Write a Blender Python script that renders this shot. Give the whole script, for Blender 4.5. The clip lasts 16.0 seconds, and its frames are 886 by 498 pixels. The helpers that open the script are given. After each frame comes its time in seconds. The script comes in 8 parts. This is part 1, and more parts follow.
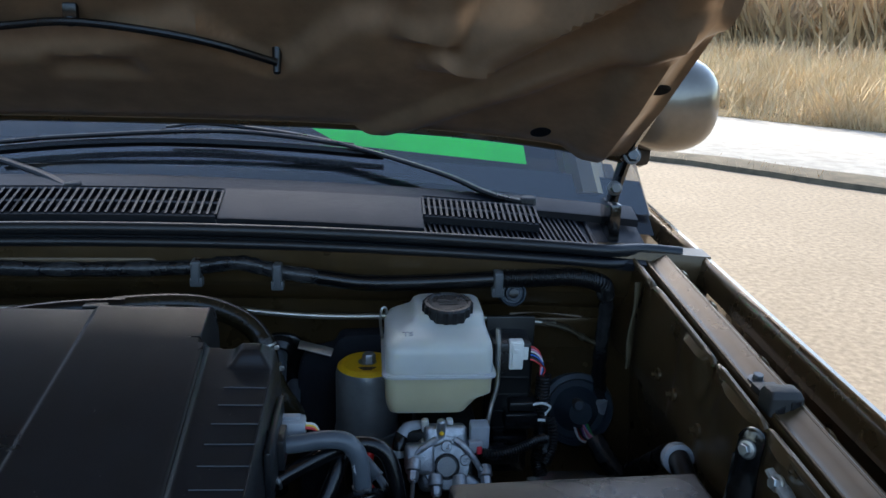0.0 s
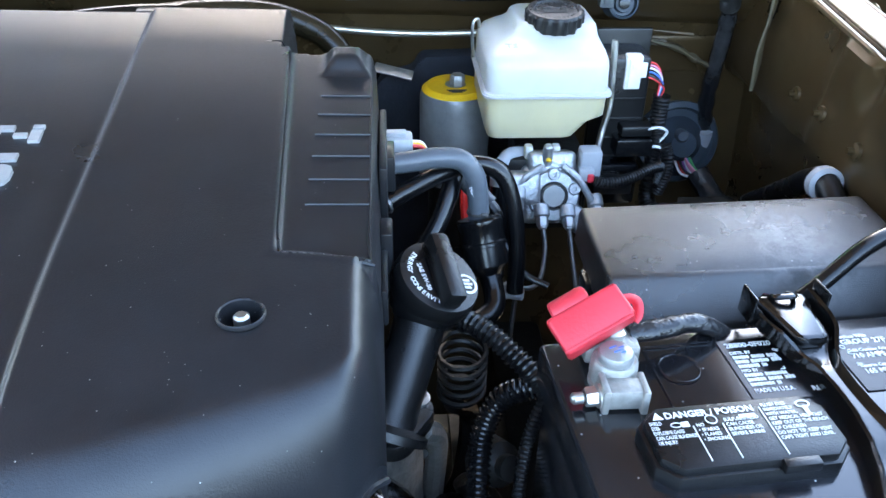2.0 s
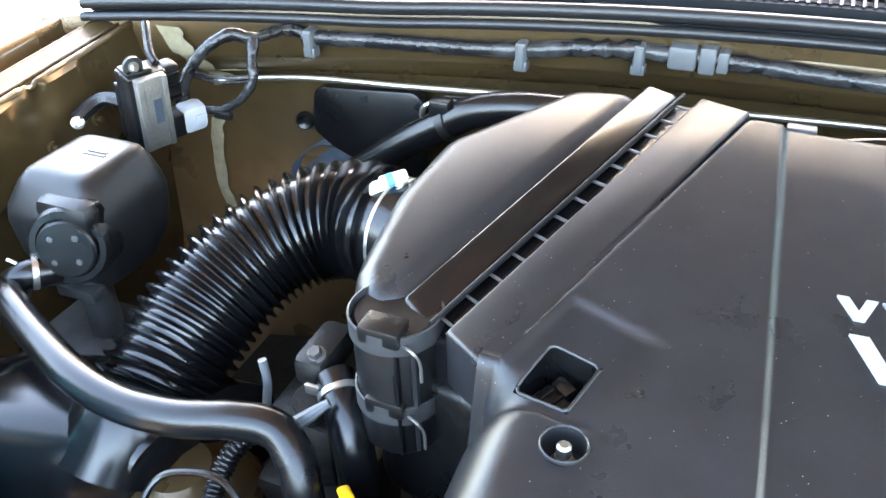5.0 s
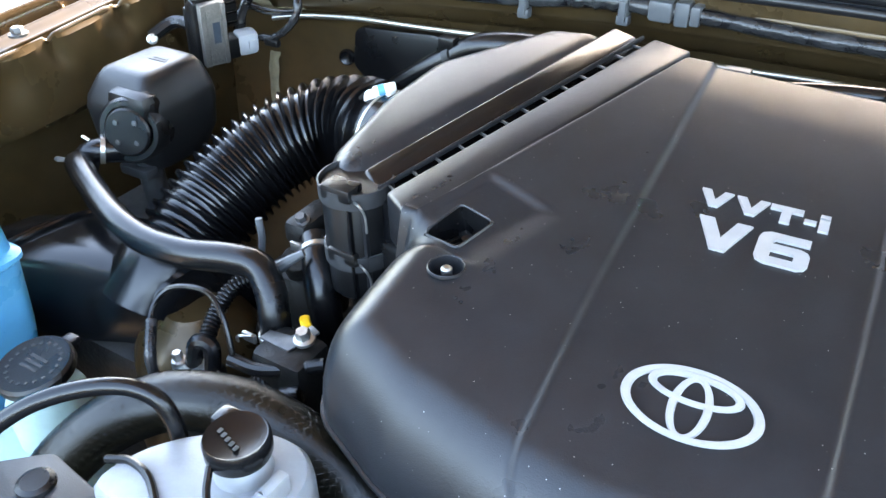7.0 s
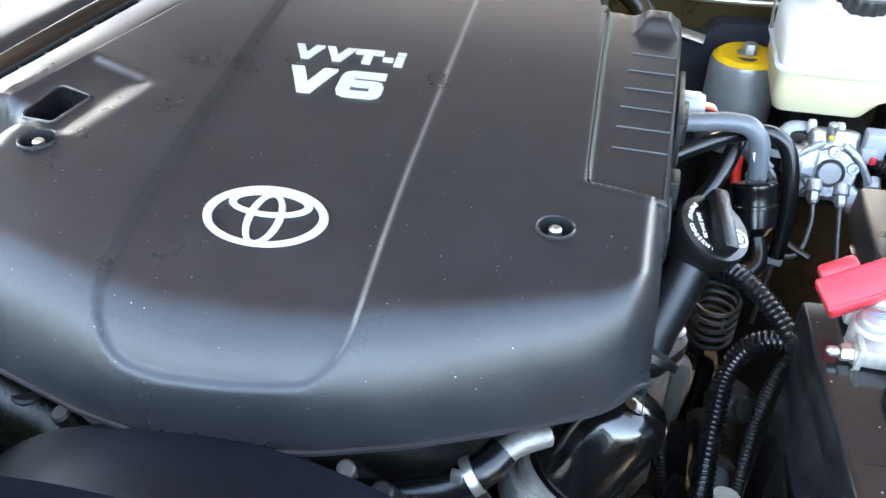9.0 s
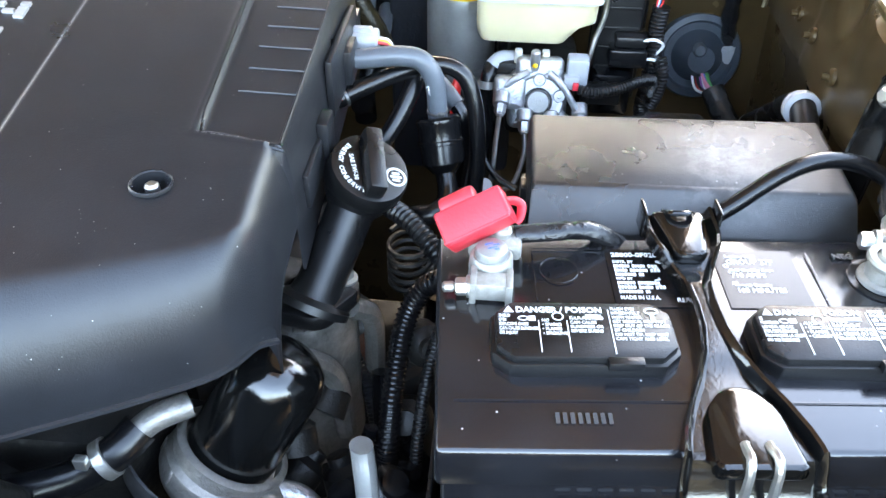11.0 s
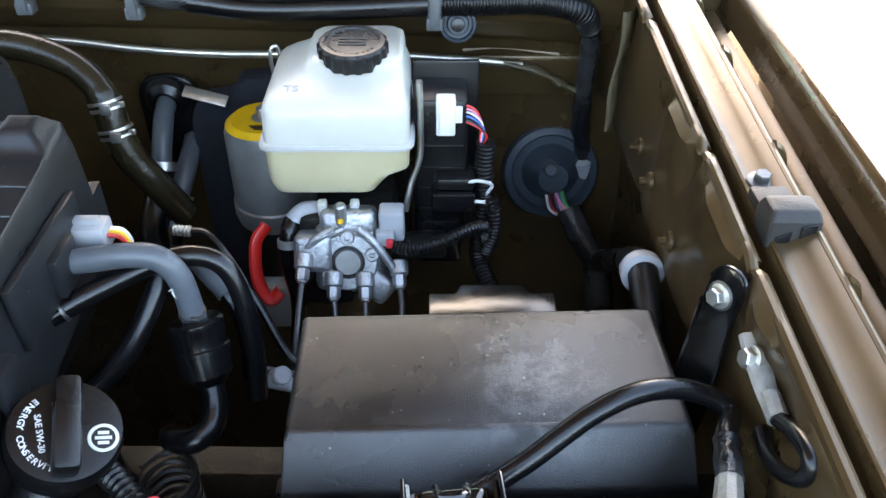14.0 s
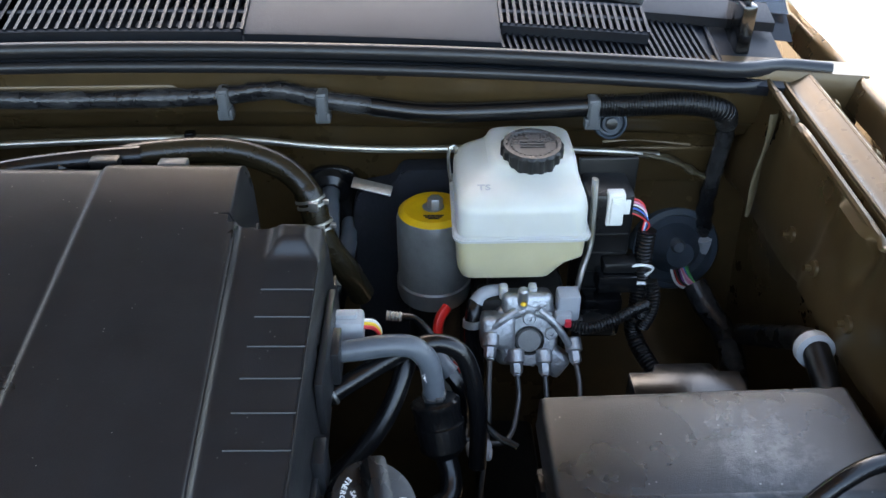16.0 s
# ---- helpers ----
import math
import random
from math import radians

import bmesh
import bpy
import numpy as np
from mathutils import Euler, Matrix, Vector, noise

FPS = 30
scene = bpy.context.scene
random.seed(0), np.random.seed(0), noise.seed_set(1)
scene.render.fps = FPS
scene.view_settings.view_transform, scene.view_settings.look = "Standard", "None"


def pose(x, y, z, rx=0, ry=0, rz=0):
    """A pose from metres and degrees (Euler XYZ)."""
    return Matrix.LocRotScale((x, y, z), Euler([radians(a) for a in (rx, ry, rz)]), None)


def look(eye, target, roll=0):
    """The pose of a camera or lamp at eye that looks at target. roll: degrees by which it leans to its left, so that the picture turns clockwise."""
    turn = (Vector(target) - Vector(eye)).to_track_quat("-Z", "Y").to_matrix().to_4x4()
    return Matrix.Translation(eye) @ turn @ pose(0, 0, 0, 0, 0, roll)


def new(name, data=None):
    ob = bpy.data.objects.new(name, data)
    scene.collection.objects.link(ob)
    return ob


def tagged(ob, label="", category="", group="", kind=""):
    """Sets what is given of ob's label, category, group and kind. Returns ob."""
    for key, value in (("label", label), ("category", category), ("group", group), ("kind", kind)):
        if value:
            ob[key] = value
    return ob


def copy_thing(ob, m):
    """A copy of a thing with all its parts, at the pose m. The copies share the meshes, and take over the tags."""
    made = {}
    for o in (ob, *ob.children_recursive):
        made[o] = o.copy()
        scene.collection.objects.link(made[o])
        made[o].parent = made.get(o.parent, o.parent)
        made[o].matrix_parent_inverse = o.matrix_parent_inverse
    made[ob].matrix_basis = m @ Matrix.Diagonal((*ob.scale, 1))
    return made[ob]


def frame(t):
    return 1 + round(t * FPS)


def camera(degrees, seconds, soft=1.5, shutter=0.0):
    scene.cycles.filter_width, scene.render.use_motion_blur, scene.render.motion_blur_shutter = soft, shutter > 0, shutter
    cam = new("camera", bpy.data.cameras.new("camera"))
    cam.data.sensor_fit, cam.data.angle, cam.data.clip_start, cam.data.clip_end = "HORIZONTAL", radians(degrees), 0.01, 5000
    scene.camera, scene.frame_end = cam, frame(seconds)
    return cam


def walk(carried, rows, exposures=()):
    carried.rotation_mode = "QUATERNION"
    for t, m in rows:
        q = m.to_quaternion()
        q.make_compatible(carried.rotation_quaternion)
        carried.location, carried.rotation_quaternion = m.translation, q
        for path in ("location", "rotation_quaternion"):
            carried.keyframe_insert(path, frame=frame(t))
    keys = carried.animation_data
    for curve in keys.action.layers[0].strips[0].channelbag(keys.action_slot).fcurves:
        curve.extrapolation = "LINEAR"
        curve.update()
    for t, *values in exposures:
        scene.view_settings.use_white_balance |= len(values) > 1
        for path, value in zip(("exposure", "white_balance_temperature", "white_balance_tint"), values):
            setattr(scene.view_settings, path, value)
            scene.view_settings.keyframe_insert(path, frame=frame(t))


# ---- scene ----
cam = camera(57.6, 16.0)
PATH = [
    (0, (0.367, -0.445, 1.429), (0.545, 1.468, 0.873), 1.7),
    (0.5, (0.376, -0.387, 1.364), (0.541, 1.523, 0.795), 1.4),
    (1, (0.356, -0.355, 1.32), (0.522, 1.497, 0.583), 1.5),
    (1.5, (0.317, -0.355, 1.314), (0.48, 1.37, 0.314), 1.7),
    (2, (0.287, -0.354, 1.34), (0.414, 1.32, 0.253), 1.1),
    (2.5, (0.229, -0.33, 1.369), (0.329, 1.329, 0.257), 0.5),
    (3, (0.138, -0.318, 1.405), (0.124, 1.336, 0.281), 0.2),
    (3.5, (0.042, -0.297, 1.419), (-0.132, 1.342, 0.287), -0.3),
    (4, (-0.049, -0.291, 1.433), (-0.419, 1.32, 0.307), -0.7),
    (4.5, (-0.103, -0.299, 1.438), (-0.643, 1.267, 0.316), -1.0),
    (4.7, (-0.12, -0.307, 1.443), (-0.718, 1.236, 0.32), -1.5),
    (6.8, (0.04, -0.421, 1.437), (-0.841, 0.977, 0.311), -1.0),
    (7, (0.074, -0.421, 1.442), (-0.807, 0.971, 0.306), -1.4),
    (7.5, (0.154, -0.43, 1.454), (-0.646, 1.004, 0.313), -0.9),
    (8, (0.201, -0.43, 1.429), (-0.455, 1.071, 0.28), -0.8),
    (8.5, (0.224, -0.432, 1.407), (-0.297, 1.115, 0.251), -0.3),
    (9, (0.245, -0.446, 1.383), (-0.163, 1.104, 0.186), -0.2),
    (9.5, (0.286, -0.444, 1.382), (-0.001, 1.107, 0.153), 0.3),
    (10, (0.329, -0.438, 1.384), (0.128, 1.115, 0.139), 0.8),
    (10.2, (0.344, -0.428, 1.382), (0.161, 1.121, 0.131), 0.7),
    (12.3, (0.504, -0.329, 1.336), (0.493, 1.166, 0.008), 1.2),
    (12.5, (0.509, -0.317, 1.346), (0.508, 1.18, 0.02), 0.9),
    (13, (0.508, -0.278, 1.367), (0.528, 1.237, 0.061), 0.7),
    (13.5, (0.517, -0.234, 1.375), (0.542, 1.323, 0.12), 0.5),
    (14, (0.526, -0.198, 1.378), (0.555, 1.391, 0.164), 0.4),
    (14.5, (0.525, -0.167, 1.377), (0.564, 1.446, 0.195), 0.4),
    (15, (0.521, -0.163, 1.393), (0.566, 1.467, 0.235), 0.5),
    (15.5, (0.473, -0.204, 1.419), (0.524, 1.441, 0.282), 0.4),
    (16, (0.357, -0.239, 1.452), (0.393, 1.417, 0.331), -0.2),
]
EXPOSURES = [(0, 1.85, 6250, 9), (0.6, 2.1, 6200, 9), (1.0, 2.35, 6200, 9), (1.5, 3.4, 6400, 10), (2.0, 4.2, 6700, 11), (2.5, 4.6, 7300, 12), (3.5, 4.85, 7900, 13), (4.0, 4.85, 8000, 13), (4.5, 5.3, 8000, 13), (7.0, 4.6, 7700, 13),
             (8.0, 5.0, 7900, 13), (9.0, 4.95, 8000, 13), (10.0, 4.9, 8000, 13), (12.5, 4.8, 8000, 13), (13.5, 4.3, 7900, 13), (14.5, 3.75, 7900, 13), (15.5, 3.45, 7800, 13), (16, 3.5, 7700, 13)]
walk(cam, [(t, look(eye, target, roll)) for t, eye, target, roll in PATH], EXPOSURES)


# ---- world, sun ----
SUN_FROM = Vector((-0.12, 1.0, 0.42)).normalized()
world = bpy.data.worlds.new("sky")
scene.world = world
world.use_nodes = True
wn = world.node_tree.nodes
sky = wn.new("ShaderNodeTexSky")
sky.sky_type = "NISHITA"
sky.sun_disc = False
sky.sun_elevation = math.asin(SUN_FROM.z)
sky.sun_rotation = math.atan2(SUN_FROM.x, SUN_FROM.y)
sky.air_density, sky.dust_density, sky.ozone_density = 1.0, 1.3, 1.2
wn["Background"].inputs["Strength"].default_value = 0.15
world.node_tree.links.new(sky.outputs[0], wn["Background"].inputs["Color"])
sun = new("sun", bpy.data.lights.new("sun", "SUN"))
sun.data.energy, sun.data.angle, sun.data.color = 2.8, radians(0.6), (1.0, 0.90, 0.76)
sun.matrix_world = look(SUN_FROM * 30, (0, 0, 0))


# ---- materials ----
def ramp(nt, src, lo, hi, a, b):
    r = nt.nodes.new("ShaderNodeMapRange")
    for k, v in zip((1, 2, 3, 4), (lo, hi, a, b)):
        r.inputs[k].default_value = v
    nt.links.new(src, r.inputs[0])
    return r.outputs[0]


def noise_tex(nt, co, scale, detail=4.0, rough=0.6):
    n = nt.nodes.new("ShaderNodeTexNoise")
    n.inputs["Scale"].default_value, n.inputs["Detail"].default_value, n.inputs["Roughness"].default_value = scale, detail, rough
    nt.links.new(co, n.inputs["Vector"])
    return n.outputs[0]


def mixc(nt, fac, a, b):
    m = nt.nodes.new("ShaderNodeMix")
    m.data_type = "RGBA"
    nt.links.new(fac, m.inputs[0])
    for sock, v in ((m.inputs[6], a), (m.inputs[7], b)):
        if isinstance(v, tuple):
            sock.default_value = (*v[:3], 1)
        else:
            nt.links.new(v, sock)
    return m.outputs[2]


def mat(name, col, rough=0.5, metal=0.0, var=0.25, scale=60.0, bump=0.15, bscale=400.0, rvar=0.12, coat=0.0, spec=0.5,
        speck=0.0, dust=None, dust_amount=0.0, sub=0.0, trans=0.0, ior=1.45, blotch=8.0, stain=None, speck_scale=130.0):
    """A surface with colour varied at two scales, uneven gloss and fine relief; optional pale specks and dusty film."""
    m = bpy.data.materials.new(name)
    m.use_nodes = True
    nt = m.node_tree
    b = nt.nodes["Principled BSDF"]
    co = nt.nodes.new("ShaderNodeTexCoord").outputs["Object"]
    fine, big = noise_tex(nt, co, scale), noise_tex(nt, co, blotch, 5.0)
    dark = tuple(c * (1 - var) for c in col)
    lite = tuple(min(1.0, c * (1 + var)) for c in col)
    c = mixc(nt, ramp(nt, fine, 0.3, 0.7, 0.0, 1.0), dark, lite)
    c = mixc(nt, ramp(nt, big, 0.35, 0.75, 0.0, 0.5), c, tuple(v * (1 - 0.6 * var) for v in col))
    if dust:
        film = noise_tex(nt, co, 14.0, 6.0, 0.7)
        c = mixc(nt, ramp(nt, film, 0.45, 0.75, 0.0, dust_amount), c, dust)
    if stain:
        sp = nt.nodes.new("ShaderNodeVectorMath")
        sp.operation = "DISTANCE"
        nt.links.new(co, sp.inputs[0])
        sp.inputs[1].default_value = stain[:3]
        spot = nt.nodes.new("ShaderNodeMath")
        spot.operation = "MULTIPLY"
        nt.links.new(ramp(nt, sp.outputs["Value"], stain[3] * 0.3, stain[3], 1.0, 0.0), spot.inputs[0])
        nt.links.new(ramp(nt, noise_tex(nt, co, 70.0, 8.0, 0.75), 0.46, 0.60, 0.0, 0.9), spot.inputs[1])
        c = mixc(nt, spot.outputs[0], c, (0.11, 0.105, 0.10))
    if speck:
        v = nt.nodes.new("ShaderNodeTexVoronoi")
        v.inputs["Scale"].default_value = speck_scale
        nt.links.new(co, v.inputs["Vector"])
        few = nt.nodes.new("ShaderNodeMath")
        few.operation = "MULTIPLY"
        nt.links.new(ramp(nt, v.outputs["Distance"], 0.05, 0.11, 1.0, 0.0), few.inputs[0])
        nt.links.new(ramp(nt, noise_tex(nt, co, speck_scale * 0.5, 1.0), 0.57, 0.66, 0.0, speck), few.inputs[1])
        c = mixc(nt, few.outputs[0], c, (0.5, 0.48, 0.45))
    nt.links.new(c, b.inputs["Base Color"])
    nt.links.new(ramp(nt, big, 0.25, 0.75, max(0.02, rough - rvar), min(1.0, rough + rvar)), b.inputs["Roughness"])
    b.inputs["Metallic"].default_value = metal
    b.inputs["Coat Weight"].default_value = coat
    b.inputs["Coat Roughness"].default_value = 0.08
    b.inputs["Specular IOR Level"].default_value = spec
    b.inputs["IOR"].default_value = ior
    b.inputs["Transmission Weight"].default_value = trans
    if sub:
        b.inputs["Subsurface Weight"].default_value = sub
        b.inputs["Subsurface Radius"].default_value = (0.02, 0.018, 0.012)
        b.inputs["Subsurface Scale"].default_value = 1.0
    if bump:
        bp = nt.nodes.new("ShaderNodeBump")
        bp.inputs["Strength"].default_value = bump
        bp.inputs["Distance"].default_value = 0.0015
        nt.links.new(noise_tex(nt, co, bscale, 3.0), bp.inputs["Height"])
        nt.links.new(bp.outputs[0], b.inputs["Normal"])
    return m


# Hood underside: the body's bronze, lightened to stand in for ground bounce.
HOODPAINT_LIT = mat("hood_inner_paint_lightened", (0.36, 0.245, 0.155), 0.36, 0.5, 0.2, 25, 0.05, 900, 0.06, coat=0.2, dust=(0.12, 0.09, 0.06), dust_amount=0.3)
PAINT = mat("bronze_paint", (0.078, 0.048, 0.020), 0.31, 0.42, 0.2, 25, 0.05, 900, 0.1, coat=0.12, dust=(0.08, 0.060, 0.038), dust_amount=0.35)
PAINT_GLOSS = mat("bronze_clearcoat", (0.10, 0.062, 0.028), 0.28, 0.65, 0.12, 30, 0.02, 1200, 0.05, coat=0.9)
PAINT_SILVER = mat("mirror_paint", (0.17, 0.145, 0.115), 0.3, 0.7, 0.08, 40, 0.02, 900, 0.05, coat=0.7)
COVER = mat("textured_black_plastic", (0.0145, 0.0150, 0.0170), 0.29, 0, 0.25, 30, 0.16, 900, 0.03, spec=0.46, speck=0.7, speck_scale=210.0)
PLASTIC = mat("black_plastic", (0.0045, 0.0045, 0.005), 0.30, 0, 0.3, 50, 0.2, 900, 0.1, dust=(0.03, 0.028, 0.025), dust_amount=0.12)
PLASTIC_GREY = mat("dark_grey_plastic", (0.028, 0.029, 0.031), 0.42, 0, 0.2, 60, 0.2, 800, 0.1, dust=(0.05, 0.048, 0.045), dust_amount=0.3)
PUMP = mat("matt_grey_black_plastic", (0.0065, 0.0068, 0.0075), 0.36, 0, 0.2, 60, 0.2, 900, 0.1, dust=(0.03, 0.028, 0.025), dust_amount=0.12)
GLOSSBLACK = mat("gloss_black_plastic", (0.004, 0.004, 0.0045), 0.18, 0, 0.3, 40, 0.06, 700, 0.06, dust=(0.02, 0.019, 0.018), dust_amount=0.15)
ENAMEL = mat("black_enamel", (0.003, 0.003, 0.003), 0.12, 0, 0.2, 40, 0.12, 350, 0.05, coat=0.6)
BATTERY = mat("battery_black", (0.009, 0.009, 0.0105), 0.14, 0, 0.3, 35, 0.04, 900, 0.05, spec=0.9, speck=0.7, dust=(0.025, 0.025, 0.027), dust_amount=0.25)
RUBBER = mat("black_rubber", (0.0035, 0.0035, 0.004), 0.22, 0, 0.25, 70, 0.12, 700, 0.08, dust=(0.022, 0.021, 0.020), dust_amount=0.10)
RUBBER_SEAL = mat("seal_rubber", (0.012, 0.0125, 0.014), 0.33, 0, 0.15, 50, 0.1, 900, 0.08)
HOSE_GREY = mat("grey_hose_rubber", (0.085, 0.096, 0.110), 0.30, 0, 0.15, 60, 0.12, 900, 0.08)
HOSE_BROWN = mat("aged_hose_rubber", (0.016, 0.012, 0.006), 0.24, 0, 0.3, 40, 0.15, 600, 0.1)
WEAVE = mat("woven_hose_rubber", (0.006, 0.0052, 0.003), 0.24, 0, 0.3, 200, 0.3, 700, 0.06)
TAPE = mat("wrapped_tape", (0.009, 0.009, 0.010), 0.20, 0, 0.5, 90, 0.8, 150, 0.1, dust=(0.22, 0.22, 0.22), dust_amount=0.22)
COWL = mat("cowl_plastic", (0.0035, 0.005, 0.008), 0.34, 0, 0.15, 60, 0.25, 900, 0.08, spec=0.38)
ALU = mat("cast_aluminium", (0.43, 0.44, 0.45), 0.40, 0.85, 0.25, 120, 0.7, 320, 0.12)
ALU_DULL = mat("dull_aluminium", (0.26, 0.245, 0.225), 0.45, 0.7, 0.35, 60, 0.6, 300, 0.12, dust=(0.07, 0.055, 0.045), dust_amount=0.7)
ZINC = mat("zinc_steel", (0.50, 0.49, 0.46), 0.32, 0.9, 0.2, 90, 0.3, 300, 0.1)
LEAD = mat("terminal_metal", (0.30, 0.29, 0.265), 0.48, 0.4, 0.25, 120, 0.5, 250, 0.1)
STEEL = mat("grey_steel", (0.30, 0.305, 0.30), 0.36, 0.55, 0.15, 60, 0.25, 400, 0.1, dust=(0.3, 0.29, 0.27), dust_amount=0.3)
DARKSTEEL = mat("dark_line_steel", (0.12, 0.12, 0.12), 0.4, 0.8, 0.2, 90, 0.2, 300, 0.1)
RUST = mat("rusted_steel", (0.13, 0.055, 0.032), 0.8, 0.1, 0.5, 60, 0.8, 150, 0.1)
TUBE_METAL = mat("plated_tube", (0.48, 0.45, 0.38), 0.32, 0.9, 0.15, 50, 0.1, 400, 0.08)
YELLOW = mat("yellow_label", (0.75, 0.44, 0.01), 0.45, 0, 0.1, 60, 0.05, 500)
RED = mat("red_plastic", (0.62, 0.035, 0.05), 0.4, 0, 0.12, 60, 0.12, 500, 0.08)
REDPAINT = mat("red_paint", (0.6, 0.02, 0.015), 0.35, 0, 0.15, 60, 0.1, 400)
WHITE_PL = mat("white_nylon", (0.72, 0.70, 0.64), 0.45, 0, 0.08, 60, 0.1, 500)
GREY_PL = mat("pale_grey_plastic", (0.33, 0.34, 0.355), 0.4, 0, 0.1, 60, 0.1, 500)
MILKY = mat("milky_plastic", (0.52, 0.51, 0.46), 0.35, 0, 0.05, 30, 0.06, 600, 0.08, sub=0.6)
MILKY_FLUID = mat("milky_plastic_with_fluid", (0.50, 0.44, 0.28), 0.35, 0, 0.06, 30, 0.06, 600, 0.08, sub=0.6)
MILKY_COOL = mat("milky_coolant_tank", (0.27, 0.277, 0.285), 0.36, 0, 0.14, 40, 0.1, 500, 0.08, sub=0.5, dust=(0.20, 0.20, 0.20), dust_amount=0.4)
NECK = mat("greenish_tank", (0.36, 0.48, 0.44), 0.45, 0, 0.15, 30, 0.1, 500, 0.08, sub=0.4)
BLUE = mat("blue_fluid_tank", (0.07, 0.31, 0.50), 0.3, 0, 0.12, 14, 0.05, 400, 0.06, sub=0.3)
BLUE_PALE = mat("pale_blue_tank", (0.55, 0.74, 0.86), 0.3, 0, 0.06, 20, 0.05, 400, 0.06, sub=0.4)
LABEL_BLACK = mat("label_black", (0.005, 0.005, 0.006), 0.2, 0, 0.2, 60, 0.05, 600)
INK = mat("white_print", (0.72, 0.72, 0.70), 0.5, 0, 0.1, 200, 0.0)
INK_GREY = mat("faint_moulded_print", (0.032, 0.032, 0.032), 0.5, 0, 0.1, 200, 0.0)
INK_BLACK = mat("black_print", (0.02, 0.02, 0.02), 0.5, 0, 0.1, 200, 0.0)
BADGE = mat("silver_badge", (0.42, 0.42, 0.42), 0.42, 0.35, 0.08, 60, 0.3, 900, 0.08)
GROMMET = mat("blue_grey_grommet", (0.034, 0.046, 0.060), 0.42, 0, 0.2, 50, 0.2, 600)
FOAM = mat("dark_foam_mat", (0.008, 0.010, 0.015), 0.85, 0, 0.3, 60, 0.5, 300)
SEALER_PALE = mat("cream_seam_sealer", (0.24, 0.20, 0.125), 0.55, 0, 0.25, 60, 0.7, 140)
SEALER = mat("seam_sealer", (0.085, 0.066, 0.036), 0.5, 0, 0.25, 50, 0.6, 120)
CLIP = mat("grey_clip_nylon", (0.085, 0.09, 0.095), 0.4, 0, 0.12, 60, 0.1, 500)
DASH = mat("dark_dashboard", (0.003, 0.003, 0.0035), 0.7, 0, 0.3, 50, 0.3, 600)
SHROUD = mat("shroud_plastic", (0.004, 0.0055, 0.009), 0.5, 0, 0.2, 60, 0.2, 900, spec=0.16)
DARK = mat("engine_grime", (0.008, 0.0075, 0.007), 0.5, 0.2, 0.5, 50, 0.8, 120, 0.15, dust=(0.03, 0.025, 0.02), dust_amount=0.4)
GREEN = mat("bright_green_sheet", (0.03, 0.95, 0.07), 0.5, 0, 0.08, 20, 0.05, 300)
WIRES = [mat("wire_" + n, c, 0.4, 0, 0.1, 60, 0.0) for n, c in
         (("red", (0.6, 0.03, 0.03)), ("white", (0.7, 0.7, 0.68)), ("yellow", (0.75, 0.5, 0.03)), ("green", (0.06, 0.3, 0.1)), ("violet", (0.3, 0.12, 0.4)), ("pink", (0.7, 0.25, 0.35)), ("blue", (0.05, 0.15, 0.5)), ("black", (0.02, 0.02, 0.02)))]
GLASS = bpy.data.materials.new("windscreen_glass")
GLASS.use_nodes = True
_g = GLASS.node_tree.nodes["Principled BSDF"]
_g.inputs["Base Color"].default_value = (0.75, 0.85, 0.85, 1)
_g.inputs["Transmission Weight"].default_value, _g.inputs["Roughness"].default_value, _g.inputs["IOR"].default_value = 1.0, 0.09, 1.75


# ---- mesh tools ----
def axis_pose(p0, p1):
    """A pose at p0 whose z points to p1."""
    d = Vector(p1) - Vector(p0)
    return Matrix.Translation(p0) @ d.to_track_quat("Z", "Y").to_matrix().to_4x4()


def from_data(verts, faces):
    bm = bmesh.new()
    vs = [bm.verts.new(v) for v in verts]
    for f in faces:
        try:
            bm.faces.new([vs[i] for i in f])
        except ValueError:
            pass
    return bm


def join(*bms):
    out = bms[0]
    for b in bms[1:]:
        me = bpy.data.meshes.new("tmp")
        b.to_mesh(me)
        out.from_mesh(me)
        bpy.data.meshes.remove(me)
        b.free()
    return out


def moved(bm, m):
    bmesh.ops.transform(bm, matrix=m, verts=bm.verts)
    return bm


def box(c, s, bev=0.003, m=None, seg=2, taper=1.0):
    """A bevelled box with centre c and size s; taper narrows its top."""
    bm = bmesh.new()
    bmesh.ops.create_cube(bm, size=1.0)
    for v in bm.verts:
        k = taper if v.co.z > 0 else 1.0
        v.co = Vector((v.co.x * s[0] * k, v.co.y * s[1] * k, v.co.z * s[2]))
    if bev:
        bmesh.ops.bevel(bm, geom=bm.edges[:], offset=min(bev, min(s) * 0.45), segments=seg, affect="EDGES", profile=0.5)
    moved(bm, Matrix.Translation(c))
    return moved(bm, m) if m else bm


def lathe(profile, m=None, seg=28):
    """A body of revolution about z from rows of radius and height."""
    verts, faces, rows = [], [], []
    for r, z in profile:
        if r < 1e-6:
            rows.append([len(verts)])
            verts.append((0, 0, z))
        else:
            rows.append(list(range(len(verts), len(verts) + seg)))
            verts += [(r * math.cos(2 * math.pi * i / seg), r * math.sin(2 * math.pi * i / seg), z) for i in range(seg)]
    for a, b in zip(rows, rows[1:]):
        for i in range(seg):
            j = (i + 1) % seg
            if len(a) == 1 and len(b) > 1:
                faces.append((a[0], b[j], b[i]))
            elif len(b) == 1 and len(a) > 1:
                faces.append((a[i], a[j], b[0]))
            elif len(a) > 1:
                faces.append((a[i], a[j], b[j], b[i]))
    bm = from_data(verts, faces)
    return moved(bm, m) if m else bm


